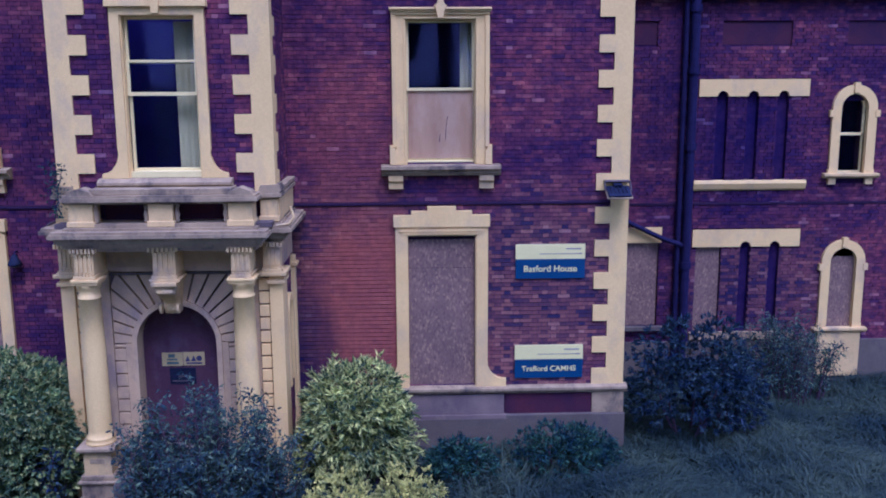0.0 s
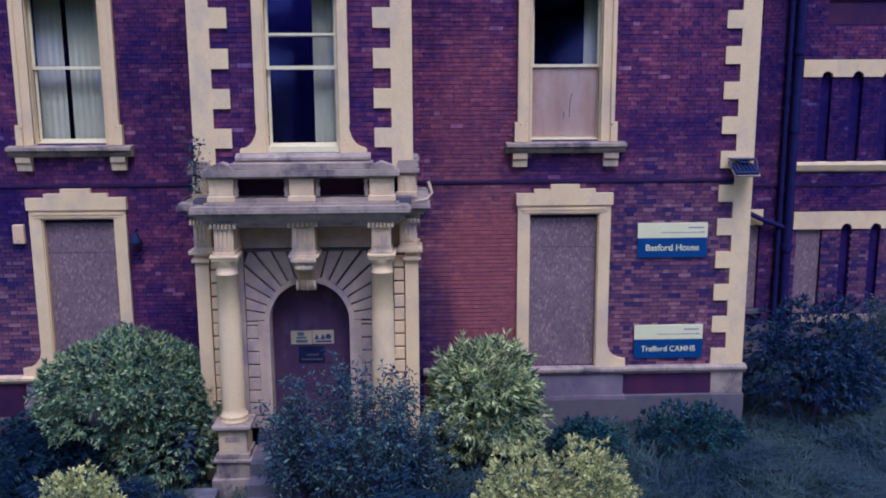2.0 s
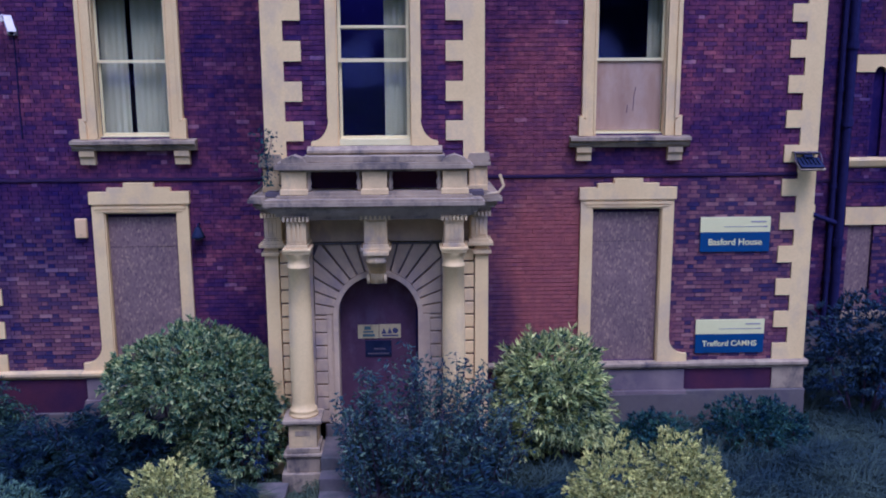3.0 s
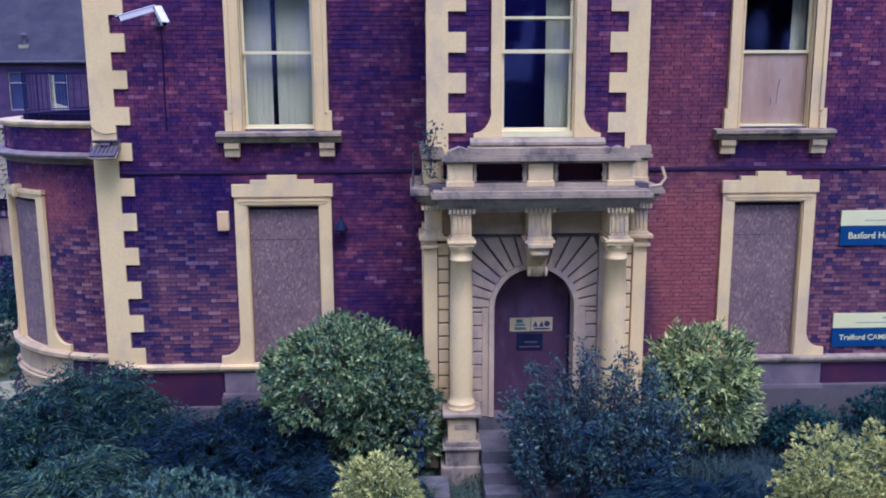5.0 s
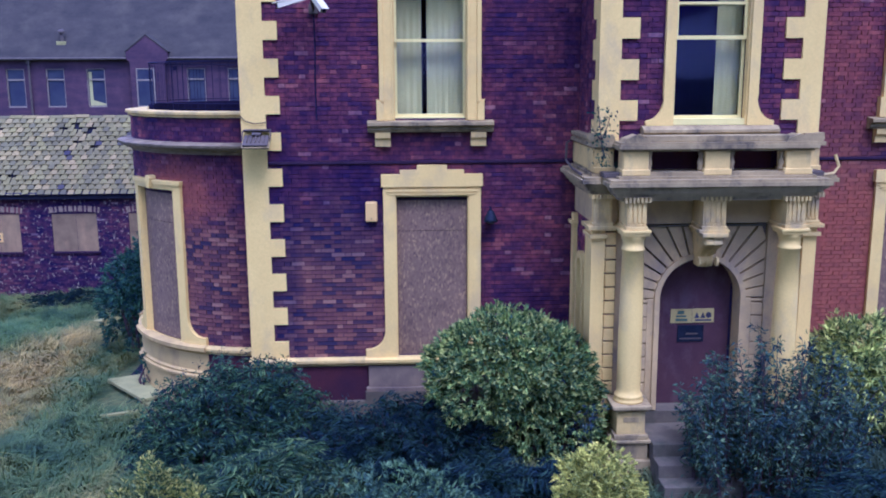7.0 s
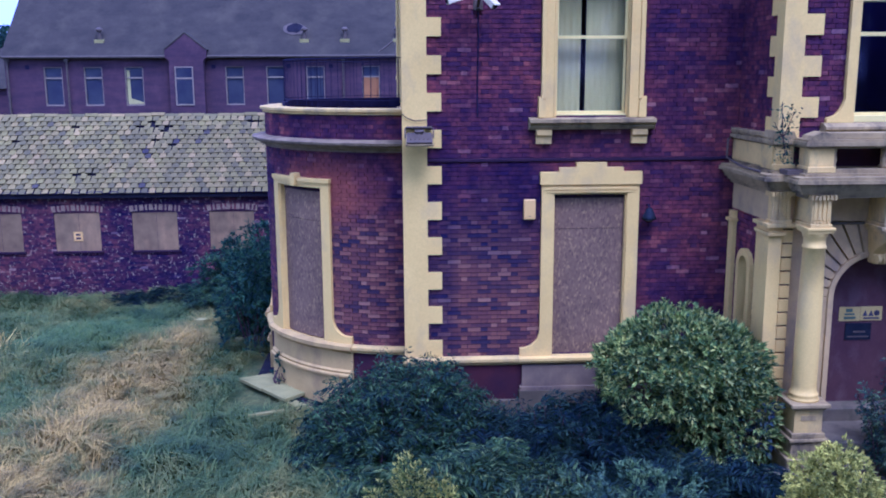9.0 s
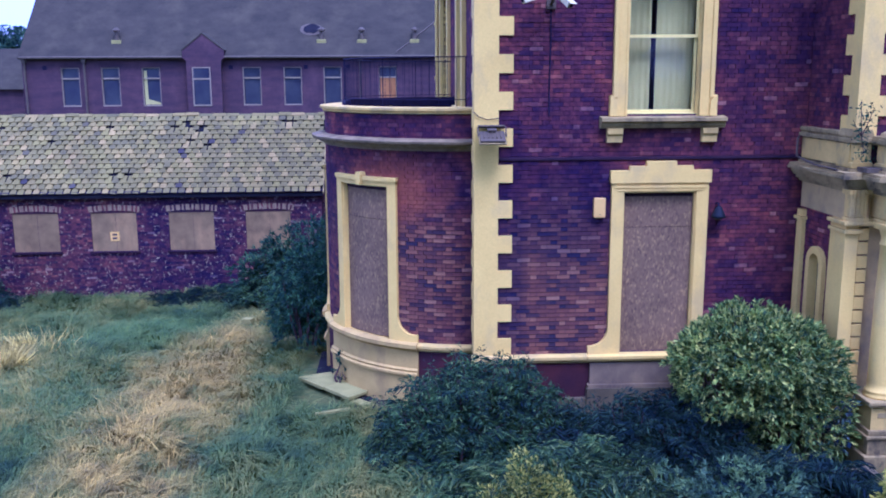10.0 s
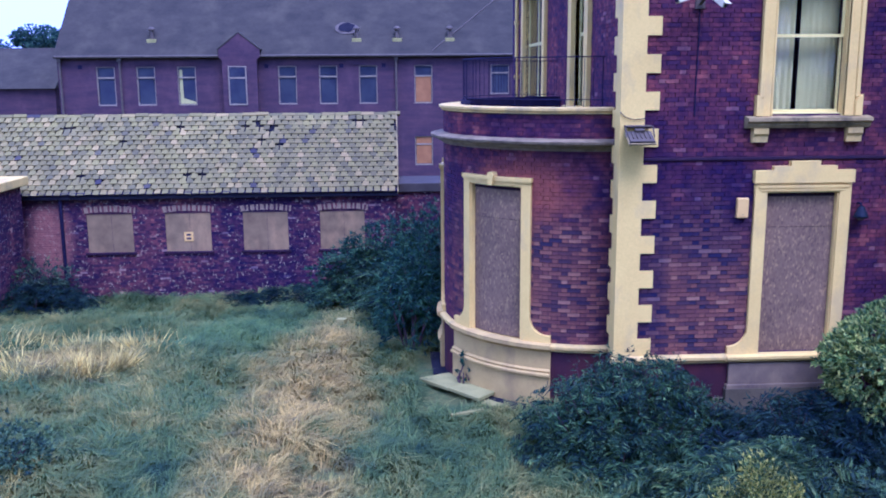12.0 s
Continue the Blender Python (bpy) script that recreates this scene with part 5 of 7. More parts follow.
# the outer skin stands proud of the sunk panels
bricks(wf, 7.85, 15.2, 0.56, 8.9, rects + bandholes + panels + [arched(AWX, 0.42, 4.2, 5.85), arched(AWX, 0.42, 0.8, 2.4)], flat(WY), 31)
for p in panels:
    part("sunk_panel", bx(BM(), p[0], p[1], WY + 0.042, WY + 0.06, p[2], p[3]), M_BRICK_PAINT, wf, "shallow sunk brick panel under the eaves")
part("wing_plinth", bx(BM(), 7.85, 16.5, WY - 0.05, WY + 0.3, -0.9, 0.56, 0.01), M_STONE_GREY, wf, "grey stone plinth")
part("string_course", bx(BM(), 7.86, 15.2, WY - 0.02, WY + 0.04, 3.72, 3.77), M_DARKSTONE, wf, "thin dark string course")
part("eaves_board", bx(BM(), 7.86, 16.6, WY - 0.25, WY + 0.3, 8.22, 8.36, 0.01), M_LEAD, wf, "grey eaves board and gutter")
part("wing_roof", prism(BM(), [(WY - 0.3, 8.36), (WY + 5, 11.0), (WY + 10, 8.36)], 7.9, 16.8, "x"), M_TILE_FAR, wing, "grey slate roof")
part("wing_end", bx(BM(), 16.4, 16.8, WY + 0.05, WY + 9.0, -0.9, 8.36), M_BRICK_FAR, wing)
part("wing_back", bx(BM(), 7.9, 16.4, WY + 1.2, WY + 1.3, -0.9, 8.3), M_ROOM, wing, "near-black sheet for the wing's unlit rooms")
for z0, z1, label in ((6.11, 6.48, "upper"), (2.76, 3.15, "lower")):
    bm = BM()
    xs = (10.735, 11.415, 12.09) if z0 > 5 else (11.415, 12.09)
    outl = [(10.2, z0), (10.2, z1), (12.65, z1), (12.65, z0)]
    for x in reversed(xs):
        outl += arc(x, z0 + 0.0, 0.12, 0, 180, 8)
    prism(bm, outl, WY - 0.03, WY + 0.06)
    part("lintel", bm, M_PAINT, wf, "long cream stone lintel notched for slots")
part("lintel", bx(BM(), 8.6, 9.5, WY - 0.03, WY + 0.06, 2.87, 3.22, 0.005), M_PAINT, wf, "short cream lintel")
bm = BM()
prism(bm, [(WY - 0.02, 4.04), (WY - 0.06, 4.08), (WY - 0.1, 4.2), (WY - 0.08, 4.26), (WY + 0.05, 4.27), (WY + 0.05, 4.04)], 10.15, 12.68, "x")
part("sill", bm, M_PAINT, wf, "long cream moulded sill")
part("sill", bx(BM(), 10.2, 12.68, WY - 0.08, WY + 0.05, 0.6, 0.78, 0.01), M_STONE_WORN, wf, "worn stone sill")
part("sill", bx(BM(), 8.5, 9.6, WY - 0.12, WY + 0.05, 0.84, 0.94, 0.01), M_STONE_GREY, wf, "grey stone sill")
for i, (x0, x1, z0, z1) in enumerate(boards):
    part("board", bx(BM(), x0 + 0.01, x1 - 0.01, WY + 0.06, WY + 0.08, z0, z1), M_OSB, wf, "chipboard panel over an opening")
for x0, x1, z0, z1 in slots_hi + slots_lo:
    part("slot_back", bx(BM(), x0 - 0.02, x1 + 0.02, WY + 0.1, WY + 0.12, z0, z1 + 0.1), M_MORTAR, wf, "sooty red brick back of a narrow slot")
for zb, zs, up in ((4.4, 5.85, True), (0.85, 2.4, False)):
    bm = BM()
    outl = arc(AWX, zs, 0.5, 0, 180, 16) + [(AWX - 0.5, zb + 0.1), (AWX - 0.52, zb + 0.1), (AWX - 0.52, zb), (AWX - 0.3, zb)] + arc(AWX, zs, 0.3, 180, 0, 16) + [(AWX + 0.3, zb), (AWX + 0.52, zb), (AWX + 0.52, zb + 0.1), (AWX + 0.5, zb + 0.1)]
    prism(bm, outl, WY - 0.07, WY + 0.15)
    for s in (-1, 1):
        bx(bm, AWX + s * 0.51 - 0.05, AWX + s * 0.51 + 0.05, WY - 0.09, WY + 0.0, zs - 0.2, zs - 0.05)
    bx(bm, AWX - 0.06, AWX + 0.06, WY - 0.11, WY, zs + 0.33, zs + 0.55)
    w = part("window", bm, M_PAINT, wing, "arched window with cream surround")
    bm = BM()
    prism(bm, [(WY + 0.02, zb - 0.1), (WY - 0.1, zb - 0.1), (WY - 0.16, zb - 0.05), (WY - 0.16, zb), (WY + 0.02, zb + 0.01)], AWX - 0.62, AWX + 0.62, "x")
    for s in (-1, 1):
        bx(bm, AWX + s * 0.42 - 0.08, AWX + s * 0.42 + 0.08, WY - 0.09, WY, zb - 0.24, zb - 0.1)
    part("sill", bm, M_STONE, w, "stone sill on small brackets")
    if up:
        bm = BM()
        sash_frame(bm, AWX - 0.3, AWX + 0.3, zb, 5.3, WY + 0.11, 0.04)
        prism(bm, arc(AWX, zs, 0.3, 0, 180, 12) + [(AWX - 0.3, 5.24), (AWX - 0.25, 5.24)] + arc(AWX, zs, 0.25, 180, 0, 12) + [(AWX + 0.25, 5.24), (AWX + 0.3, 5.24)], WY + 0.09, WY + 0.13)
        bx(bm, AWX - 0.3, AWX + 0.3, WY + 0.09, WY + 0.14, 5.24, 5.3)
        part("sash", bm, M_WHITE, w, "white arched sash")
        bm = BM()
        prism(bm, arc(AWX, zs, 0.3, 0, 180, 12) + [(AWX - 0.3, zb), (AWX + 0.3, zb)], WY + 0.12, WY + 0.125)
        p = part("pane", bm, M_GLASS, w)
        p.visible_shadow = False
    else:
        bm = BM()
        prism(bm, arc(AWX, zs, 0.32, 0, 180, 12) + [(AWX - 0.32, zb), (AWX + 0.32, zb)], WY + 0.05, WY + 0.07)
        part("board", bm, M_OSB, w, "arched chipboard panel")
        part("apron", bx(BM(), AWX - 0.5, AWX + 0.5, WY - 0.1, WY, -0.3, zb - 0.1, 0.01), M_STONE, w, "stone apron")
for k in range(24):
    if k % 2 == 0:
        part("quoin", bx(BM(), 14.98, 15.6, WY - 0.03, WY + 0.1, 0.6 + k * 0.3085, 0.6 + k * 0.3085 + 0.305, 0.006), M_PAINT, wf)
    else:
        part("quoin", bx(BM(), 15.25, 15.6, WY - 0.03, WY + 0.1, 0.6 + k * 0.3085, 0.6 + k * 0.3085 + 0.305, 0.006), M_PAINT, wf)

# soil pipes in the angle
pipes = thing("soil_pipe", "thick black cast iron soil pipe on the brick wing", "drainpipe", (10.0, WY - 0.15, -0.4))
part("pipe", tube(BM(), [(10.02, WY - 0.14, -0.5), (10.02, WY - 0.14, 8.2)], 0.1, 12), M_IRON, pipes)
for z in (0.6, 2.3, 4.95, 6.6, 7.9):
    part("collar", tube(BM(), [(10.02, WY - 0.14, z), (10.02, WY - 0.14, z + 0.16)], 0.13, 12), M_IRON, pipes)
part("branch", tube(BM(), [(10.02, WY - 0.14, 2.8), (9.5, WY - 0.14, 2.98), (8.4, WY - 0.1, 3.5), (7.9, WY - 0.1, 3.6)], 0.055, 8), M_IRON, pipes, "thin sloping waste pipe")
pipe2 = thing("drainpipe", "black downpipe beside the soil pipe", "drainpipe", (9.82, WY - 0.1, -0.4))
part("pipe", tube(BM(), [(9.84, WY - 0.09, -0.5), (9.84, WY - 0.09, 8.2)], 0.06, 10), M_IRON, pipe2)
for z in (1.5, 3.6, 5.7):
    part("collar", tube(BM(), [(9.84, WY - 0.09, z), (9.84, WY - 0.09, z + 0.1)], 0.08, 10), M_IRON, pipe2)

# ---- the slate-roofed outbuilding across the lawn ----
LY = 13.85
lodge = thing("outbuilding", "low brick outbuilding with lichened slate roof and boarded windows", "outbuilding", (-17.5, 16.0, -1.4))
LX0, LX1, LZ = -30.0, -11.3, 2.06
lwins = [(-21.2 + 2.475 * k, -21.2 + 2.475 * k + 1.44, 0.17, 1.42) for k in range(4)]
def seg_top(w):
    def cut(z):
        if w[2] < z < w[3]:
            return (w[0], w[1])
    return cut
lw = part("front_wall", backing(BM(), LX0, LX1, -2.2, LZ, lwins, LY + 0.014, LY + 0.35), M_MORTAR, lodge)
bricks(lw, LX0, LX1, -1.6, LZ, [seg_top((w[0], w[1], w[2], w[3] + 0.05)) for w in lwins], flat(LY), 41, None, M_BRICK_OLD, "old red bricks with whitish mortar smears")
part("end_wall", bx(BM(), LX1 - 0.35, LX1, LY + 0.35, LY + 5.4, -2.2, LZ), M_BRICK_FAR, lodge)
part("gable", prism(BM(), [(LY + 0.02, LZ), (LY + 5.4, LZ), (LY + 2.7, LZ + 2.3)], LX1 - 0.3, LX1 - 0.02, "x"), M_BRICK_FAR, lodge, "brick gable end")
for w in lwins:
    mx = (w[0] + w[1]) / 2
    outl = [(w[0] - 0.01, w[2]), (w[1] + 0.01, w[2])] + [(mx + (w[1] - w[0] + 0.02) * (0.5 - k / 10), w[3] - 0.02 + 0.07 * (1 - (1 - k / 5) ** 2)) for k in range(11)]
    fr = part("window", prism(BM(), outl, LY + 0.03, LY + 0.06), M_PLY_OLD, lodge, "arched window boarded with pale plywood")
    part("board_joint", bx(BM(), mx + 0.05, mx + 0.058, LY + 0.026, LY + 0.03, w[2] + 0.02, w[3] - 0.03), M_BARK, fr, "dark joint between two boards")
    part("sill", bx(BM(), w[0] - 0.08, w[1] + 0.08, LY - 0.05, LY + 0.05, w[2] - 0.08, w[2] - 0.005, 0.01), M_DARKSTONE, fr, "dark stone sill")
    n = 27
    for k in range(n):
        t = (k + 0.5) / n
        x = w[0] - 0.12 + (w[1] - w[0] + 0.24) * t
        rise = 0.06 * (1 - (2 * t - 1) ** 2)
        m = pose(x, LY - 0.012, w[3] + 0.11 + rise, 0, (t - 0.5) * 16, 0)
        bm = bx(BM(), -0.027, 0.027, 0, 0.06, -0.095, 0.095)
        bmesh.ops.transform(bm, matrix=m, verts=bm.verts)
        part("arch_brick", bm, (M_BRICK_OLD if (k * 7) % 5 < 2 else M_PALEBRICK), fr)
bm = bx(BM(), -18.15, -17.86, LY + 0.012, LY + 0.026, 0.5, 0.8)
wp = thing("warning_sign", "small yellow warning plate on a boarded window", "sign", (-18.0, LY + 0.05, 0.5))
plate = part("plate", bm, M_YELLOW, wp)
part("printing", bx(bx(BM(), -18.08, -17.93, LY + 0.008, LY + 0.012, 0.56, 0.62), -18.08, -17.93, LY + 0.008, LY + 0.012, 0.68, 0.74), M_BLACK, plate, "dark printed bars")
part("gutter", tube(BM(), [(LX0, LY - 0.16, LZ + 0.02), (LX1 + 0.05, LY - 0.16, LZ + 0.02)], 0.06, 8), M_IRON, lodge, "black gutter")
part("eaves_board", bx(BM(), LX0, LX1 + 0.05, LY - 0.1, LY + 0.02, LZ - 0.08, LZ + 0.03), M_IRON, lodge, "dark eaves board")
dpl = thing("drainpipe", "black downpipe on the outbuilding's wall", "drainpipe", (-21.95, LY - 0.08, -1.3))
part("pipe", tube(BM(), [(-21.95, LY - 0.09, -1.5), (-21.95, LY - 0.09, LZ)], 0.06, 8), M_IRON, dpl)
part("shoe", tube(BM(), [(-21.95, LY - 0.09, -1.3), (-21.95, LY - 0.2, -1.42)], 0.065, 8), M_IRON, dpl)

# roof of slates, laid in courses, a few slipped or gone
SL, SP = math.atan2(2.45, 2.7), 0.215
rl = math.hypot(2.45, 2.7) - 0.06
def roof_at(u, s, d):
    """u along the eaves, s up the slope from the eaves, d out from the roof."""
    return (u, LY - 0.2 + s * math.cos(SL) - d * math.sin(SL), LZ + 0.0 + s * math.sin(SL) + d * math.cos(SL))
bm = BM()
c = [roof_at(LX0, 0, -0.03), roof_at(LX1 + 0.06, 0, -0.03), roof_at(LX1 + 0.06, rl, -0.03), roof_at(LX0, rl, -0.03)]
prism(bm, [(p[1], p[2]) for p in (c[0], c[3])] + [(c[3][1], c[3][2] - 0.12), (c[0][1], c[0][2] - 0.12)], LX0, LX1 + 0.06, "x")
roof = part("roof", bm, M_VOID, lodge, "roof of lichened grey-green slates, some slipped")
part("back_roof", prism(BM(), [(LY + 2.42, LZ + 2.36), (LY + 5.7, LZ - 0.2), (LY + 5.7, LZ - 0.3), (LY + 2.4, LZ + 2.2)], LX0, LX1 + 0.06, "x"), M_TILE_FAR, lodge, "far slope of the roof")
rng = np.random.RandomState(77)
sv, sf, singles = [], [], []
WID = 0.24
rows = int(rl / SP)
def slate_verts(u, s, w, tilt, lift):
    q = []
    for du, ds, d in ((0, -0.02, 0.042 + lift), (w, -0.02 + tilt, 0.042 + lift), (w, 0.34 + tilt, 0.004), (0, 0.34, 0.004)):
        for dd in (0.0, -0.02):
            q.append(roof_at(u + du, s + ds, d + dd + 0.004))
    return q
QF = [(0, 2, 4, 6), (1, 7, 5, 3), (0, 1, 3, 2), (2, 3, 5, 4), (4, 5, 7, 6), (6, 7, 1, 0)]
SLIPPED = ((-15.7, 2.6, 0.75, 1.5), (-16.3, 3.2, 0.4, 1.0), (-22.3, 3.4, 0.55, 1.4), (-18.1, rows - 2.6, 0.3, 1.1), (-17.6, rows - 2.4, 0.2, 1.0), (-12.6, 2.2, 0.4, 1.0), (-21.4, rows - 3, 0.25, 1.0))  # bare places: along, rows below the ridge, reach
for r in range(rows):
    u = LX0 + (WID / 2 if r % 2 else 0) - WID
    while u < LX1 + 0.02:
        w = min(WID - 0.046, LX1 + 0.05 - u)
        hole = rng.rand()
        near = max(1 - ((u - hu) / ru) ** 2 - ((r - rows + hr) / rr) ** 2 for hu, hr, ru, rr in SLIPPED)
        gone = hole < 0.009 or hole < near * 0.95
        tilt, lift = rng.normal(0, 0.018), abs(rng.normal(0, 0.011))
        if w > 0.08 and not gone:
            v = slate_verts(u, r * SP, w, tilt, lift + (0.008 if r % 2 else 0))
            if -16.6 < u < -11.2 and len(singles) < 300 and w > WID * 0.78:
                singles.append((u, r, tilt, lift))
            else:
                b = len(sv)
                sv += v
                sf += [tuple(b + i for i in f) for f in QF]
        u += WID
tagged(raw("slating", sv, sf, M_SLATE, roof, "grey-green lichened slates"), kind="stuff")
base = slate_verts(0, 0, WID - 0.046, 0, 0.008)
me = bpy.data.meshes.new("slate")
me.from_pydata(base, [], QF)
me.materials.append(M_SLATE_ONE)
for u, r, tilt, lift in singles:
    ob = link("slate", me, roof)
    o = Vector(roof_at(u, r * SP, lift)) - Vector(roof_at(0, 0, 0))
    ob.location = o
bm = BM()
u = LX0
rng2 = np.random.RandomState(3)
while u < LX1:
    w = 0.45
    y, z = roof_at(u, rl - 0.02, 0.03)[1:]
    dz = rng2.normal(0, 0.012)
    prism(bm, [(y - 0.09, z - 0.07 + dz), (y, z + 0.02 + dz), (y + 0.16, z - 0.1 + dz), (y + 0.12, z - 0.15 + dz), (y, z - 0.03 + dz), (y - 0.07, z - 0.1 + dz)], u + 0.01, u + w - 0.01, "x")
    u += w
part("ridge_tile", bm, M_SLATE, roof, "uneven line of ridge slates")
part("verge", prism(BM(), [(roof_at(0, -0.02, 0.0)[1], roof_at(0, -0.02, 0.0)[2]), (roof_at(0, rl, 0.05)[1], roof_at(0, rl, 0.05)[2]), (roof_at(0, rl, -0.1)[1], roof_at(0, rl, -0.1)[2]), (roof_at(0, -0.02, -0.1)[1], roof_at(0, -0.02, -0.1)[2])], LX1 + 0.05, LX1 + 0.085, "x"), M_STONE_WORN, roof, "mortar verge along the gable")
# low link between the outbuilding and the house
lk = thing("link_wall", "low brick link wall with a grey felt roof", "wall", (-9.8, LY + 0.4, -1.3))
lkw = part("wall", bx(BM(), LX1, -7.6, LY + 0.4, LY + 0.75, -2.2, 1.95), M_MORTAR, lk)
bricks(lkw, LX1 + 0.01, -7.6, -1.6, 1.95, [], flat(LY + 0.387), 43, None, M_BRICK_OLD, "old red bricks")
part("roof", bx(BM(), LX1 + 0.1, -7.5, LY + 0.3, LY + 2.5, 1.96, 2.25, 0.02), M_BARGE, lk, "grey felt flat roof edge")
# part of a second outbuilding, in front
an = thing("annexe", "small brick annexe with a pale flat roof edge", "outbuilding", (-25.5, 11.5, -1.3))
anw = part("wall", bx(BM(), -28.0, -23.0, 10.6, 13.4, -2.2, 2.45), M_MORTAR, an)
bricks(anw, -28.0, -22.99, -1.6, 2.4, [], flat(10.588), 44, None, M_BRICK_OLD, "old red bricks")
bricks(anw, 10.6, 13.4, -1.6, 2.4, [], lambda u, z, d: np.stack([-22.988 - d, u, z], 1), 45, None, M_BRICK_OLD, "old red bricks")
part("roof_edge", bx(BM(), -28.2, -22.75, 10.4, 13.5, 2.45, 2.72, 0.03), M_STONE, an, "pale flat roof edge")

# ---- the long two-storey block behind ----
FY = 43.8
block = thing("hospital_block", "long two-storey purple brick block with a slate roof", "building", (-17, 48, -1.5))
fw = []
for x in (-29.45, -26.95, -24.4, -21.25, -18.05, -15.45, -12.9, -9.35):
    fw.append((x - 0.58, x + 0.58, 3.95, 6.38))
for x in (-29.45, -26.95, -24.4, -18.05, -15.45, -12.9):
    fw.append((x - 0.58, x + 0.58, -0.1, 1.85))
fw += [(-9.93, -8.77, -0.05, 1.83), (-5.0, -3.8, 4.5, 6.38)]
wall = part("wall", backing(BM(), -32.4, 4.0, -2.5, 7.1, fw, FY, FY + 0.4), M_BRICK_FAR, block, "dull purple-red brick wall")
part("end_wall", bx(BM(), -32.4, -32.0, FY + 0.4, FY + 10, -2.5, 7.1), M_BRICK_FAR, block)
part("gable", prism(BM(), [(FY + 0.05, 7.1), (FY + 10, 7.1), (FY + 5, 12.2)], -32.35, -32.05, "x"), M_BRICK_FAR, block, "brick gable end")
bm = BM()
prism(bm, [(FY - 0.35, 7.02), (FY + 5, 12.4), (FY + 10.4, 7.02), (FY + 10.4, 6.92), (FY + 5, 12.25), (FY - 0.35, 6.9)], -32.5, 4.0, "x")
froof = part("roof", bm, M_TILE_FAR, block, "plain grey-purple slate roof")
part("gutter", tube(BM(), [(-32.4, FY - 0.38, 7.0), (4, FY - 0.38, 7.0)], 0.08, 6), M_LEAD, block, "grey gutter")
M_FRAME_FAR = plain("grey_frame_paint", (0.26, 0.22, 0.11), (0.34, 0.29, 0.14), 2, 0.6, bumps=0)
M_FGLASS = plain("far_glass", (0.014, 0.016, 0.03), (0.05, 0.055, 0.05), 0.7, 0.4, bumps=0)
for i, (x0, x1, z0, z1) in enumerate(fw):
    bm = BM()
    sash_frame(bm, x0, x1, z0, z1, FY + 0.06, 0.06, 0.07)
    bx(bm, x0, x1, FY + 0.06, FY + 0.13, z0 + (z1 - z0) * 0.7, z0 + (z1 - z0) * 0.7 + 0.09)
    w = part("window", bm, M_FRAME_FAR, block, "grey framed window")
    part("pane", bx(BM(), x0, x1, FY + 0.16, FY + 0.18, z0, z1), M_FGLASS, w)
    if i == 7 or i == 14:
        part("board", bx(BM(), x0 + 0.09, x1 - 0.09, FY + 0.1, FY + 0.12, z0 + 0.1, z0 + (z1 - z0) * (0.7 if i == 7 else 0.97)), M_ORANGE, w, "orange-brown board in the window")
    elif i in (1, 4, 6):
        part("blind", bx(BM(), x0 + 0.09, x1 - 0.09, FY + 0.19, FY + 0.2, z0 + 0.1, z1 - 0.1), M_LEAD, w, "grey blind behind the glass")
    elif i in (2, 3):
        part("curtain", prism(BM(), [(x0 + 0.1, z0 + 0.1), (x1 - 0.1, z0 + 0.1), (x1 - 0.1, z0 + 0.2), (x0 + 0.3, z0 + 0.45), (x0 + 0.28, z1 - 0.2), (x0 + 0.1, z1 - 0.2)], FY + 0.13, FY + 0.15), M_CURTAIN, w, "torn pale curtain")
gm = -20.97
gx0, gx1 = gm - 1.08, gm + 1.08
bm = BM()
prism(bm, [(gx0, 3.0), (gx1, 3.0), (gx1, 6.75), (gx1 + 0.22, 6.95), (gx1 + 0.22, 7.4), (gm, 8.42), (gx0 - 0.22, 7.4), (gx0 - 0.22, 6.95), (gx0, 6.75)], FY - 0.5, FY - 0.02)
fgab = part("gablet", bm, M_BRICK_FAR, block, "small brick gable breaking the eaves")
bm = BM()
for s in (-1, 1):
    prism(bm, [(gm, 8.5), (gm, 8.42), (gm + s * 1.33, 7.38), (gm + s * 1.38, 7.42)], FY - 0.53, FY + 1.2)
part("gablet_roof", bm, M_TILE_FAR, fgab, "slated gable edge")
bm = BM()
sash_frame(bm, -21.7, -20.55, 3.95, 6.38, FY - 0.54, 0.07, 0.07)
bx(bm, -21.7, -20.55, FY - 0.54, FY - 0.48, 5.6, 5.7)
gw = part("window", bm, M_FRAME_FAR, block, "grey framed window in the gable")
part("pane", bx(BM(), -21.65, -20.6, FY - 0.515, FY - 0.505, 4.0, 6.33), M_FGLASS, gw)
for x in (-32.2, -28.5, -20.0, -11.1):
    p = thing("drainpipe", "pale downpipe on the far brick block", "drainpipe", (x, FY - 0.15, -1.4))
    part("pipe", tube(BM(), [(x, FY - 0.15, -1.4), (x, FY - 0.15, 7.0)], 0.07, 6), M_LEAD, p)
    part("hopper", bx(BM(), x - 0.13, x + 0.13, FY - 0.3, FY - 0.03, 6.7, 6.98, 0.02), M_LEAD, p)
for x, big in ((-26.6, 1), (-13.6, 1), (-11.0, 0), (-7.6, 0)):
    yy = FY + 0.75
    zz = 7.02 + (yy - FY + 0.35)
    p = thing("roof_vent", "small pale roof vent near the eaves", "vent", (x, yy, zz))
    part("base", bx(BM(), x - 0.3, x + 0.3, yy - 0.25, yy + 0.25, zz - 0.3, zz - 0.02, 0.03), M_FLAG, p)
    part("vent_pipe", lathe(BM(), [(0.14, zz), (0.12, zz + 0.5), (0.24, zz + 0.52), (0.24, zz + 0.62), (0.08, zz + 0.75)], x, yy, 10), M_LEAD, p)
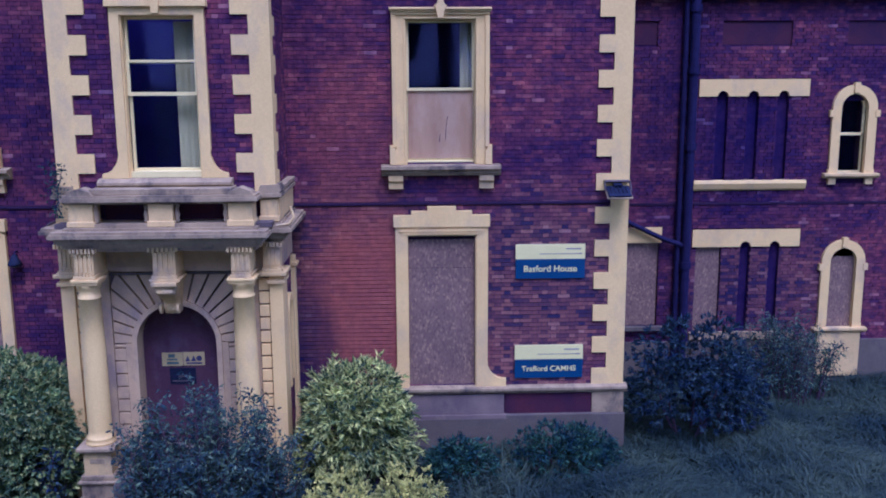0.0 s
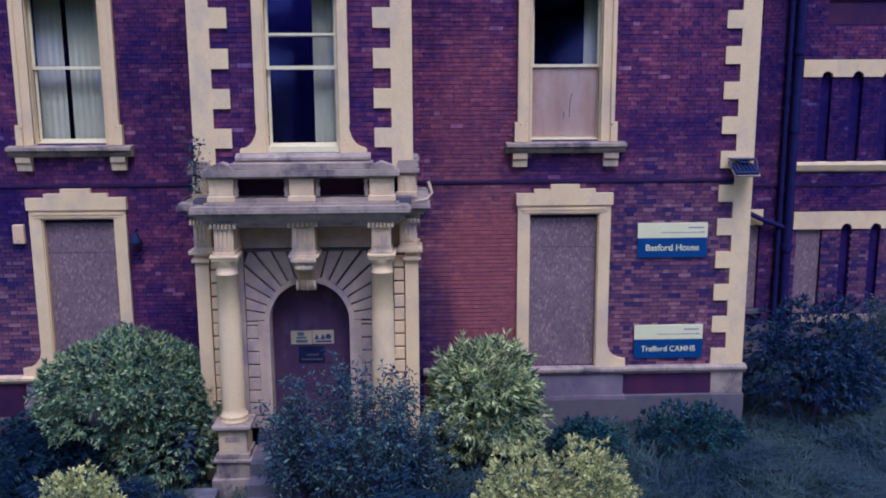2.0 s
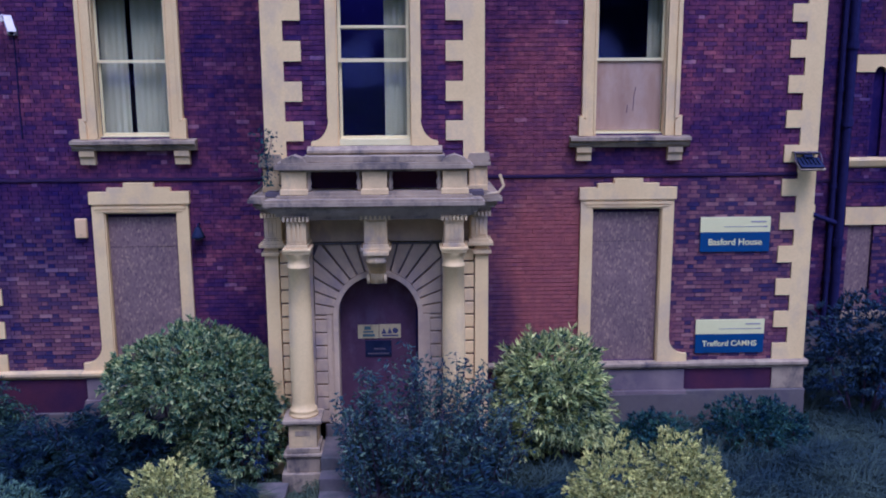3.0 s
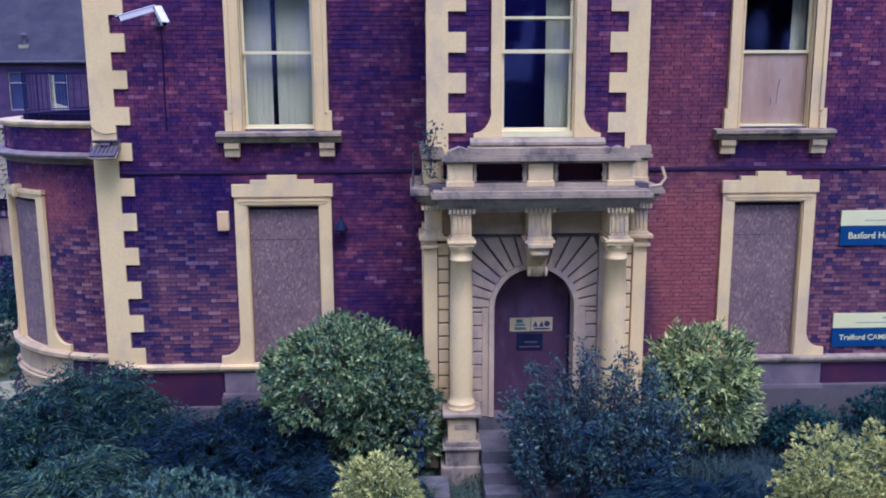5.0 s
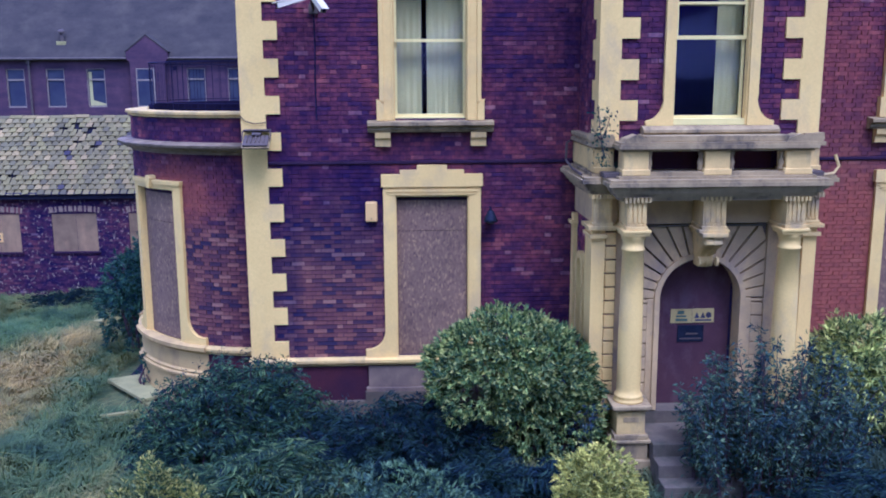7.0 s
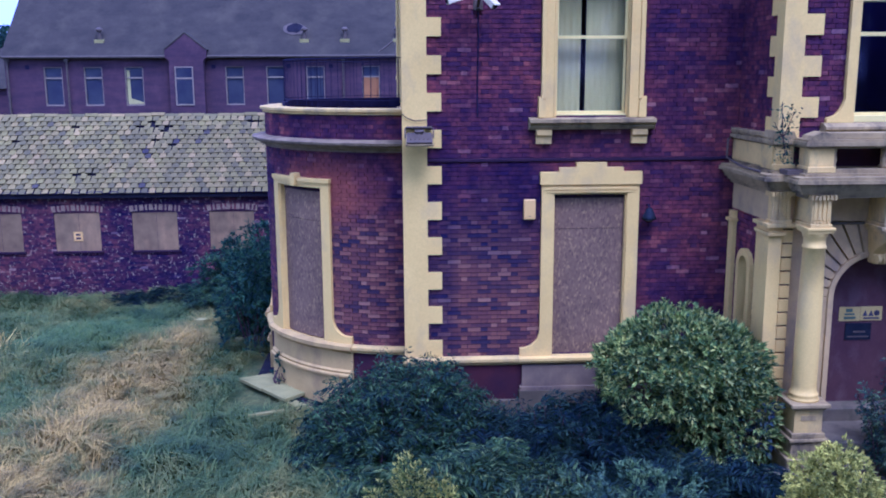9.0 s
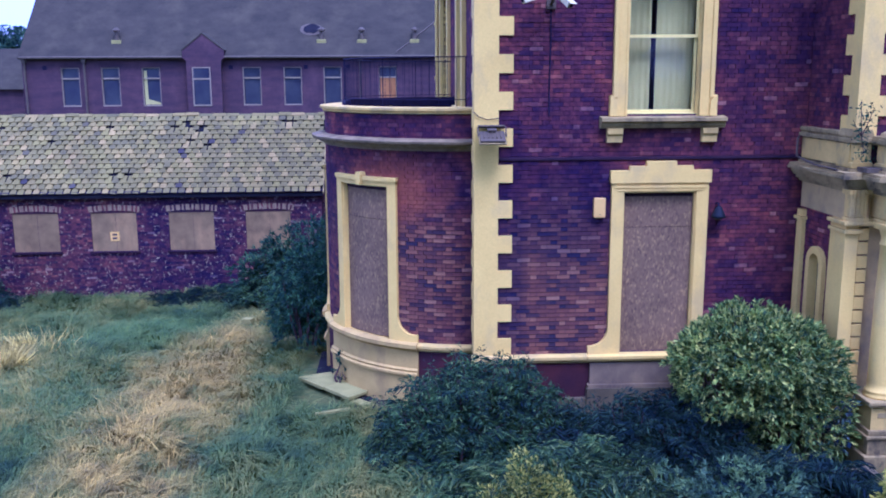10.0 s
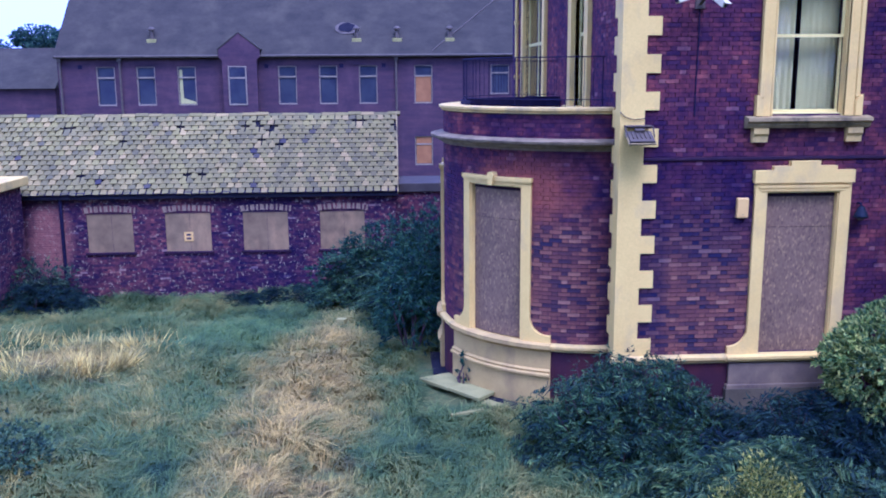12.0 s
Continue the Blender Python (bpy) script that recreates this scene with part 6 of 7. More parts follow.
def on_far_roof(u, s, d):
    return Vector((u, FY - 0.35 + s * 0.7071 - d * 0.7071, 7.02 + s * 0.7071 + d * 0.7071 + 0.02))
rngh = np.random.RandomState(9)
for name, rad, d, m_, lab in (("hole_edge", 0.72, 0.03, M_LEAD, "broken pale slates round the hole"), ("roof_hole", 0.55, 0.06, M_VOID, "hole in the slates, drawn as a flat black disc")):
    bm = BM()
    bm.faces.new([bm.verts.new(on_far_roof(-14.25 + rad * math.cos(a * 0.45) * rngh.uniform(0.8, 1.15), 2.45 + 0.8 * rad * math.sin(a * 0.45) * rngh.uniform(0.8, 1.15), d)) for a in range(14)])
    part(name, bm, m_, froof, lab)
for x in (-31.0, -19.35, -14.6, -11.9):
    part("air_brick", bx(BM(), x - 0.13, x + 0.13, FY - 0.02, FY + 0.02, 6.25, 6.5), M_IRON, wall, "small dark air brick")
part("valley", tube(BM(), [on_far_roof(-8.8, 0.3, 0.02), on_far_roof(-3.2, 6.5, 0.02)], 0.045, 5), M_LEAD, froof, "pale lead valley line")
lowb = thing("far_house", "low brick house with a plain slate roof behind", "building", (-42, 52, -1.5))
part("wall", bx(BM(), -60, -34.9, 50, 58, -2.5, 5.0), M_BRICK_FAR, lowb)
part("roof", prism(BM(), [(49.7, 5.0), (54, 7.9), (58.3, 5.0)], -60, -34.8, "x"), M_TILE_FAR, lowb, "grey slate roof")
part("chimney", bx(BM(), -35.4, -34.7, 53.3, 54.1, 7.0, 9.3, 0.03), M_BRICK_FAR, lowb, "brick chimney")

# ---- fittings on the walls ----
def text_mesh(name, body, size, x, y, z, material, parent):
    cu = bpy.data.curves.new(name, "FONT")
    cu.body = body
    cu.size = size
    cu.align_x, cu.align_y = "CENTER", "CENTER"
    cu.extrude = 0.001
    cu.offset = size * 0.013
    tmp = new(name, cu)
    bpy.context.view_layer.update()
    me = bpy.data.meshes.new_from_object(tmp.evaluated_get(bpy.context.evaluated_depsgraph_get()))
    bpy.data.objects.remove(tmp)
    me.transform(pose(x, y, z, 90, 0, 0))
    me.materials.clear()
    me.materials.append(material)
    return link(name, me, parent)


for zc, words in ((3.495, "Basford House"), (1.565, "Trafford CAMHS")):
    x0, x1 = 5.80, 7.095
    s = thing("wall_sign", f"white and blue wall sign reading {words}", "sign", ((x0 + x1) / 2, -0.02, zc - 0.65), "wall signs")
    part("plate", bx(BM(), x0, x1, -0.035, -0.004, zc - 0.28, zc, 0.004), M_SIGN_W, s, "white upper panel")
    part("plate", bx(BM(), x0, x1, -0.034, -0.004, zc - 0.645, zc - 0.283, 0.004), M_SIGN_B, s, "deep blue lower panel")
    text_mesh("lettering", words, 0.167 if words[0] == "B" else 0.147, (x0 + x1) / 2 - 0.0, -0.038, zc - 0.465, M_SIGN_W, s)
    part("printing", bx(bx(BM(), x1 - 0.36, x1 - 0.08, -0.039, -0.035, zc - 0.10, zc - 0.075), x1 - 0.86, x1 - 0.12, -0.039, -0.035, zc - 0.185, zc - 0.172), M_TEXT, s, "grey printed bars")
    part("printing", bx(BM(), x1 - 0.13, x1 - 0.06, -0.039, -0.035, zc - 0.19, zc - 0.165), M_TEXT, s, "small grey mark")

alarm = thing("alarm_box", "yellowed plastic alarm box on the brick wall", "alarm", (-5.34, -0.05, 3.24))
part("case", bx(BM(), -5.445, -5.24, -0.09, 0.0, 3.245, 3.595, 0.02), M_YELLOW, alarm)
part("lid_screw", lathe(BM(), [(0.01, 3.30), (0.01, 3.31)], -5.34, -0.092, 8), M_LEAD, alarm)
lamp = thing("wall_lamp", "dark conical wall lamp on the brick wall", "lamp", (-3.27, -0.1, 3.2))
part("shade", lathe(BM(), [(0.03, 3.44), (0.05, 3.42), (0.11, 3.29), (0.125, 3.24), (0.1, 3.23)], -3.27, -0.14, 16), M_LAMP, lamp, "", True)
part("glass", lathe(BM(), [(0.05, 3.2), (0.08, 3.23), (0.06, 3.26)], -3.27, -0.14, 12), M_LEAD, lamp)
part("bracket", tube(BM(), [(-3.27, 0.0, 3.47), (-3.27, -0.1, 3.48), (-3.27, -0.14, 3.44)], 0.018, 8), M_IRON, lamp)


def floodlight(x, z, label, metal):
    """A shallow floodlight head tipped forward on a stirrup under a short wall arm."""
    f = thing("floodlight", label, "lamp", (x, -0.2, z - 0.3), "corner floodlights")
    tip = Matrix.Translation((x, -0.3, z - 0.13)) @ pose(0, 0, 0, 28, 0, 0)
    bm = bx(BM(), -0.21, 0.21, -0.17, 0.15, -0.01, 0.035, 0.01)
    for k in range(5):
        bx(bm, -0.15 + k * 0.07, -0.135 + k * 0.07, -0.1, 0.1, 0.035, 0.06)
    bx(bm, -0.08, 0.08, 0.08, 0.19, 0.0, 0.09, 0.01)
    bmesh.ops.transform(bm, matrix=tip, verts=bm.verts)
    body = part("housing", bm, metal, f, "weathered metal housing with cooling ribs")
    bm = prism(BM(), [(-0.23, -0.19), (0.23, -0.19), (0.23, 0.16), (-0.23, 0.16), (-0.23, -0.185), (-0.19, -0.15), (-0.19, 0.12), (0.19, 0.12), (0.19, -0.15), (-0.19, -0.152)], -0.035, -0.008, "z")
    bmesh.ops.transform(bm, matrix=tip, verts=bm.verts)
    part("rim", bm, M_STONE_WORN, body, "pale metal rim")
    bm = bx(BM(), -0.188, 0.188, -0.148, 0.118, -0.026, -0.012)
    bmesh.ops.transform(bm, matrix=tip, verts=bm.verts)
    part("lens", bm, M_LAMP, body, "dark glass front")
    bm = BM()
    for dx in (-0.235, 0.235):
        tube(bm, [(x + dx, -0.3, z - 0.12), (x + dx, -0.2, z + 0.03)], 0.012, 6)
    tube(bm, [(x - 0.24, -0.2, z + 0.03), (x + 0.24, -0.2, z + 0.03)], 0.014, 6)
    bx(bm, x - 0.22, x + 0.22, -0.24, -0.02, z + 0.04, z + 0.06, 0.004)
    part("bracket", bm, M_LEAD, f, "flat wall arm and stirrup")
    return f


floodlight(-7.24, 4.80, "grey metal floodlight on the corner quoins", M_LEAD)
floodlight(7.62, 4.62, "dark metal floodlight on the corner quoins by the wing", M_LAMP)

M_CAMW = plain("camera_white", (0.72, 0.66, 0.27), (0.8, 0.74, 0.32), 5, 0.4, bumps=0)
cctv = thing("security_camera", "pair of white security cameras on one wall bracket", "camera", (-6.3, -0.15, 6.7))
for c0, c1 in (((-6.27, -0.3, 7.03), (-6.78, -0.5, 6.86)), ((-6.2, -0.3, 7.02), (-6.02, -0.6, 6.78))):
    a, b = Vector(c0), Vector(c1)
    q = (b - a).to_track_quat("Y", "Z").to_matrix().to_4x4()
    L = (b - a).length
    bm = bx(BM(), -0.055, 0.055, 0, L, -0.05, 0.045, 0.012)
    bx(bm, -0.065, 0.065, -0.03, L + 0.05, 0.045, 0.06, 0.006)
    bmesh.ops.transform(bm, matrix=Matrix.Translation(a) @ q, verts=bm.verts)
    c = part("camera_housing", bm, M_CAMW, cctv, "white rectangular housing with rain hood")
    bm = lathe(BM(), [(0.035, 0), (0.035, 0.01)], 0, 0, 12)
    bmesh.ops.transform(bm, matrix=Matrix.Translation(b) @ q @ pose(0, 0.005, 0, -90, 0, 0), verts=bm.verts)
    part("lens", bm, M_IRON, c, "dark lens")
bm = bx(BM(), -6.32, -6.16, -0.05, 0.0, 6.76, 6.92, 0.01)
tube(bm, [(-6.24, -0.04, 6.84), (-6.24, -0.3, 6.94)], 0.03, 8)
part("bracket", bm, M_LEAD, cctv)
cable = thing("cable", "thin black cable running down the brick wall", "cable", (-6.24, -0.01, 5.0))
part("wire", tube(BM(), [(-6.24, -0.015, 6.8), (-6.235, -0.015, 6.2), (-6.25, -0.015, 5.6), (-6.245, -0.015, 5.0)], 0.012, 6), M_IRON, cable)
cable2 = thing("cable", "thin grey cable drooping over the corner quoins", "cable", (-7.3, -0.05, 4.95))
part("wire", tube(BM(), [(-7.53, -0.05, 5.08), (-7.45, -0.06, 5.0), (-7.3, -0.06, 4.95), (-7.1, -0.06, 4.97)], 0.008, 6), M_IRON, cable2)
pipe3 = thing("drainpipe", "thin bent lead pipe on the porch side", "drainpipe", (CX - 1.9, -0.3, 4.2))
part("pipe", tube(BM(), [(CX - 1.87, -0.1, 4.62), (CX - 1.93, -0.18, 4.6), (CX - 1.94, -0.2, 4.3), (CX - 1.95, -0.9, 4.22), (CX - 1.96, -1.7, 4.21)], 0.02, 6), M_LEAD, pipe3)
strip = thing("gutter_piece", "bent loose strip of metal flashing on the cornice", "flashing", (CX + 1.9, -1.6, 4.2))
part("strip", tube(BM(), [(CX + 1.75, -1.95, 4.2), (CX + 1.95, -1.9, 4.22), (CX + 2.03, -1.88, 4.32), (CX + 1.97, -1.86, 4.5)], 0.025, 5), M_STONE, strip)

# slabs on the lawn beside the bow
def slab(label, pts, z, t=0.07, tilt=0.0):
    s = thing("paving_slab", label, "slab", (pts[0][0], pts[0][1], z), "loose slabs")
    bm = BM()
    prism(bm, pts, z, z + t, "z")
    if tilt:
        bmesh.ops.rotate(bm, verts=bm.verts, cent=(pts[0][0], pts[0][1], z), matrix=Matrix.Rotation(tilt, 3, "Y"))
    bmesh.ops.bevel(bm, geom=list(bm.edges), offset=0.01, segments=1, affect="EDGES")
    part("stone", bm, M_FLAG, s)
slab("pale square flagstone lying beside the bow", [(-10.92, 2.33), (-10.37, 1.68), (-9.97, 2.03), (-10.27, 2.63)], -0.40)
slab("second pale flagstone butted against the first", [(-10.35, 1.66), (-9.82, 1.03), (-9.37, 1.48), (-9.95, 2.01)], -0.39)
slab("tilted broken slab over a dark gap", [(-9.77, 0.98), (-9.42, 0.58), (-9.27, 0.73), (-9.62, 1.10)], -0.42, 0.05)
slab("long narrow kerb stone in the grass", [(-10.38, 0.26), (-9.76, 0.50), (-9.78, 0.58), (-10.40, 0.34)], -0.4, 0.06)
slab("pale slab further along in the grass", [(-11.6, 5.5), (-10.9, 5.3), (-10.8, 5.6), (-11.4, 5.9)], -0.5)
slab("small pale stone in the long grass", [(-12.95, 7.5), (-12.7, 7.45), (-12.62, 7.62), (-12.85, 7.7)], -0.64, 0.16)
pit = thing("light_well", "basement light well beside the bow, its depth a flat black top", "light well", (-9.3, 1.0, -0.6))
# solid boxes; their black tops imitate the unlit wells
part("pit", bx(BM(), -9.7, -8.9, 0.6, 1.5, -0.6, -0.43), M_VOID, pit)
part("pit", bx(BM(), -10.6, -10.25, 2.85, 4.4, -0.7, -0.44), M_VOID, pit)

# ---- plants ----
def leaf_cloud(P, D, length, width, rng, droop=0.3, fold=0.25):
    """Leaves as folded six-point blades at places P with outward ways D."""
    n = len(P)
    L = length * rng.uniform(0.65, 1.25, n)[:, None]
    W = width * rng.uniform(0.7, 1.2, n)[:, None]
    jit = rng.normal(0, 0.55, (n, 3))
    A = D + jit
    A[:, 2] -= droop
    A /= np.linalg.norm(A, axis=1)[:, None]
    S = np.cross(A, rng.normal(0, 1, (n, 3)) * 0.5 + D * 1.2)
    S /= np.linalg.norm(S, axis=1)[:, None] + 1e-9
    N = np.cross(S, A)
    v = np.stack([P, P + A * L * 0.45 + S * W * 0.5 + N * W * fold, P + A * L, P + A * L * 0.45 - S * W * 0.5 + N * W * fold, P + A * L * 0.5], 1)
    b = np.arange(n)[:, None] * 5
    f = np.concatenate([b + [0, 1, 4], b + [1, 2, 4], b + [0, 4, 3], b + [4, 2, 3]], 0)
    return v.reshape(-1, 3), f


def blob(n, rng, c, r, lumps=9, flat_base=True, shell=0.55):
    """Places through the outer depth of a lumpy crown, with ways out of it."""
    d = rng.normal(0, 1, (n, 3))
    d /= np.linalg.norm(d, axis=1)[:, None]
    if flat_base:
        d[:, 2] = np.where(d[:, 2] < -0.55, -d[:, 2] * 0.4, d[:, 2])
    ax = rng.normal(0, 1, (lumps, 3))
    ax /= np.linalg.norm(ax, axis=1)[:, None]
    amp = rng.uniform(0.02, 0.16, lumps)
    k = 1 + (amp * np.exp(-((1 - d @ ax.T) / 0.12))).sum(1) - 0.09
    tips = rng.normal(0, 1, (90, 3))
    tips /= np.linalg.norm(tips, axis=1)[:, None]
    k = k + 0.13 * np.exp(-((1 - d @ tips.T) / 0.012)).max(1) - 0.03
    t = shell + (1 - shell) * rng.uniform(0, 1, n) ** 0.5
    P = np.asarray(c) + d * np.asarray(r) * (k * t)[:, None]
    D = d / np.asarray(r)
    D /= np.linalg.norm(D, axis=1)[:, None]
    return P, D


def stems(bm, c, r, base_z, rng, n=7, rad=0.03):
    for _ in range(n):
        a = rng.uniform(0, 2 * math.pi)
        top = Vector((c[0] + 0.6 * r[0] * math.cos(a), c[1] + 0.6 * r[1] * math.sin(a), c[2] + rng.uniform(-0.1, 0.5) * r[2]))
        foot = Vector((c[0] + 0.15 * r[0] * math.cos(a), c[1] + 0.15 * r[1] * math.sin(a), base_z - 0.1))
        mid = (top + foot) / 2 + Vector(rng.normal(0, 0.08, 3))
        tube(bm, [foot, mid, top], [rad, rad * 0.7, rad * 0.3], 6)
    return bm


def shrub(name, label, category, blobs, material, n, length, width, seed, droop=0.3, shell=0.55, lumps=9, group="", tuft=9, loose=0.16):
    """A shrub: stems and a crown of twig tips, each with a tuft of leaves, over one or more lumps (centre, radii)."""
    rng = np.random.RandomState(seed)
    c0, r0 = blobs[0]
    gz = float(ground_z(c0[0], c0[1]))
    t = thing(name, label, category, (c0[0], c0[1], gz), group)
    bm = BM()
    for c, r in blobs:
        stems(bm, c, r, float(ground_z(c[0], c[1])), rng)
    tagged(part("branchwork", bm, M_BARK, t), kind="stuff")
    V, F, k = [], [], 0
    tot = sum(r[0] * r[2] for _, r in blobs)
    for c, r in blobs:
        m = int(n * r[0] * r[2] / tot / tuft)
        P, D = blob(m, rng, c, r, lumps, True, shell)
        P = P + D * (rng.exponential(0.35, m)[:, None] * length * 0.7)
        P = np.repeat(P, tuft, 0) + rng.normal(0, length * loose, (m * tuft, 3))
        D = np.repeat(D, tuft, 0)
        keep = P[:, 2] > ground_z(P[:, 0], P[:, 1])
        v, f = leaf_cloud(P[keep], D[keep], length, width, rng, droop)
        V.append(v)
        F.append(f + k)
        k += len(v)
    raw("foliage", np.concatenate(V), np.concatenate(F), material, t)
    return t


def spray_shrub(name, label, feet, n, material, seed, height=1.8, reach=0.9, leaf=(0.1, 0.03), per=60):
    """A loose shrub of arching shoots, leaves set in pairs along each. feet: ellipse x, y, rx, ry."""
    rng = np.random.RandomState(seed)
    fx, fy, rx, ry = feet
    t = thing(name, label, "bush", (fx, fy, float(ground_z(fx, fy))))
    bm = BM()
    P, D = [], []
    for i in range(n):
        a, r = rng.uniform(0, 2 * math.pi), math.sqrt(rng.uniform(0, 1))
        x, y = fx + rx * r * math.cos(a), fy + ry * r * math.sin(a)
        z = float(ground_z(x, y))
        h = height * rng.uniform(0.55, 1.1) * (1 - 0.45 * r * r)
        b2 = a + rng.normal(0, 0.7)
        out = Vector((math.cos(b2), math.sin(b2), 0)) * reach * rng.uniform(0.3, 1.0) * (0.4 + 0.6 * r)
        p0, p3 = Vector((x, y, z)), Vector((x, y, z)) + out + Vector((0, 0, h))
        p1 = p0 + Vector((0, 0, h * 0.7)) + out * 0.25
        pts = []
        for q in np.linspace(0, 1, 9):
            pts.append(p0 * (1 - q) ** 2 + p1 * 2 * q * (1 - q) + p3 * q * q)
        tube(bm, pts[::2], [0.012, 0.01, 0.008, 0.006, 0.003], 4)
        for k in range(per):
            q = rng.uniform(0.22, 1.0)
            p = p0 * (1 - q) ** 2 + p1 * 2 * q * (1 - q) + p3 * q * q
            dd = rng.normal(0, 1, 3)
            dd[2] = dd[2] * 0.4 - 0.05
            dd = dd / np.linalg.norm(dd)
            P.append(np.array(p) + dd * rng.uniform(0, 0.16) * (1.15 - q * 0.6))
            D.append(dd)
    tagged(part("branchwork", bm, M_BARK, t), kind="stuff")
    v, f = leaf_cloud(np.array(P), np.array(D), leaf[0], leaf[1], rng, 0.25)
    raw("foliage", v, f, material, t)
    return t


def fronds(name, label, area, n, material, seed, length=0.9, lift=0.8, top=None):
    """A clump of bracken: arching fronds, each with paired leaflets. area: function giving (x, y, height)."""
    rng = np.random.RandomState(seed)
    V, F, k = [], [], 0
    cx = cy = 0.0
    for i in range(n):
        x, y, h = area(rng)
        cx, cy = cx + x / n, cy + y / n
        z0 = float(ground_z(x, y)) + h * rng.uniform(0.35, 1.0)
        a = rng.uniform(0, 2 * math.pi)
        L = length * rng.uniform(0.6, 1.2)
        m = 26
        t = np.linspace(0, 1, m)
        out = np.array([math.cos(a), math.sin(a), 0])
        side = np.array([-math.sin(a), math.cos(a), 0])
        bow = rng.normal(0, 0.16)
        spine = np.array([x, y, z0])[None] + out[None] * (t * L)[:, None] + side[None] * (bow * L * t * t)[:, None]
        spine[:, 2] += lift * L * (t - 1.35 * t * t) * rng.uniform(0.35, 0.9)
        roll = rng.normal(0, 0.3)
        for s in (-1, 1):
            w = L * 0.26 * np.sin(np.pi * (0.12 + 0.88 * t)) * rng.uniform(0.6, 1.2, m)
            tip = spine + s * side[None] * w[:, None] + out[None] * (w * rng.uniform(0.1, 0.65, m))[:, None]
            tip[:, 2] += s * roll * w - 0.3 * w + rng.normal(0, 0.03, m)
            wid = out[None] * (L * rng.uniform(0.011, 0.024, m))[:, None]
            mid = (spine + tip) / 2
            mid[:, 2] += rng.normal(0.01, 0.015, m)
            v = np.stack([spine, mid + wid, tip, mid - wid], 1).reshape(-1, 3)
            b = np.arange(m)[:, None] * 4
            V.append(v)
            F.append(np.concatenate([b + [0, 1, 2], b + [0, 2, 3]], 0) + k)
            k += len(v)
    t = thing(name, label, "fern", (cx, cy, float(ground_z(cx, cy))), "bracken clumps")
    bm = BM()
    for i in range(14):
        x, y, h = area(rng)
        g = float(ground_z(x, y))
        tube(bm, [(x, y, g - 0.1), (x + 0.03, y, g + h * 0.5), (x + 0.06, y + 0.04, g + h * 0.85)], [0.012, 0.01, 0.006], 5)
    tagged(part("stalk_base", bm, M_BARK, t), kind="stuff")
    raw("fronds", np.concatenate(V), np.concatenate(F), material, t)
    return t


def mound(cx, cy, rx, ry, h):
    def f(rng):
        a, r = rng.uniform(0, 2 * math.pi), math.sqrt(rng.uniform(0, 1))
        return cx + rx * r * math.cos(a), cy + ry * r * math.sin(a), max(0.15, h * math.sqrt(max(0.05, 1 - r * r)) * rng.uniform(0.8, 1.05))
    return f


shrub("laurel_bush", "large rounded glossy green laurel bush before the boarded window", "bush", [((-3.08, -1.5, 0.98), (1.38, 1.1, 0.97)), ((-2.55, -1.75, 0.33), (0.92, 0.8, 0.95))], M_LAUREL, 34000, 0.112, 0.042, 1, 0.1, 0.62, 18)
shrub("variegated_bush", "rounded cream-and-green variegated bush by the porch", "bush", [((2.85, -1.35, 0.72), (0.93, 0.86, 0.93)), ((2.5, -1.4, 0.1), (0.66, 0.6, 0.6)), ((3.15, -1.35, 0.15), (0.66, 0.62, 0.6))], M_VARIEG, 21000, 0.16, 0.036, 2, 0.15, 0.6, 22, "", 9, 0.05)
shrub("golden_bush", "low golden-leaved bush in two lumps", "bush", [((2.95, -5.85, 0.55), (0.62, 0.6, 1.1)), ((3.85, -5.75, 0.5), (0.62, 0.6, 1.2))], M_GOLD, 24000, 0.068, 0.028, 3, 0.1, 0.5, 14)
shrub("golden_bush", "small golden-green bush near the steps", "bush", [((-2.5, -5.65, 0.4), (0.62, 0.55, 1.05))], M_GOLD, 14000, 0.07, 0.028, 4, 0.1, 0.5, 12)
shrub("conifer", "small bright green dwarf conifer", "conifer", [((-7.48, -6.4, 0.65), (0.27, 0.26, 1.05)), ((-7.84, -6.35, 0.42), (0.26, 0.24, 0.95)), ((-7.13, -6.3, 0.45), (0.26, 0.24, 0.95)), ((-7.62, -6.62, 0.42), (0.24, 0.22, 0.9)), ((-6.9, -6.5, 0.22), (0.23, 0.22, 0.85)), ((-8.08, -6.5, 0.15), (0.22, 0.2, 0.8)), ((-7.3, -6.67, 0.36), (0.23, 0.22, 0.85))], M_LIME, 34000, 0.055, 0.024, 5, -0.6, 0.6, 8, "", 3)
spray_shrub("dark_shrub", "loose dark green shrub growing before the doorway", (0.75, -3.1, 1.25, 0.55), 180, M_DARKLEAF, 6, 2.5, 0.7, (0.095, 0.036), 90)
shrub("low_bush", "low dark green spreading bush at the wall's foot", "bush", [((6.55, -1.0, -0.25), (1.05, 0.6, 0.62)), ((7.1, -0.9, -0.3), (0.6, 0.5, 0.5))], M_BUSHGREEN, 6500, 0.1, 0.035, 7, 0.2, 0.5)
shrub("low_bush", "small dark green bush under the boarded window", "bush", [((4.72, -1.3, -0.25), (0.65, 0.5, 0.5))], M_BUSHGREEN, 3500, 0.1, 0.035, 8, 0.2, 0.5)
shrub("rhododendron", "dense dark purple-green rhododendron beside the house corner", "bush", [((9.3, 0.4, 0.55), (1.15, 0.9, 1.3)), ((10.1, 0.6, 0.3), (0.7, 0.7, 0.95))], M_RHODO, 11000, 0.14, 0.042, 9, 0.2, 0.5, 22, "", 9, 0.06)
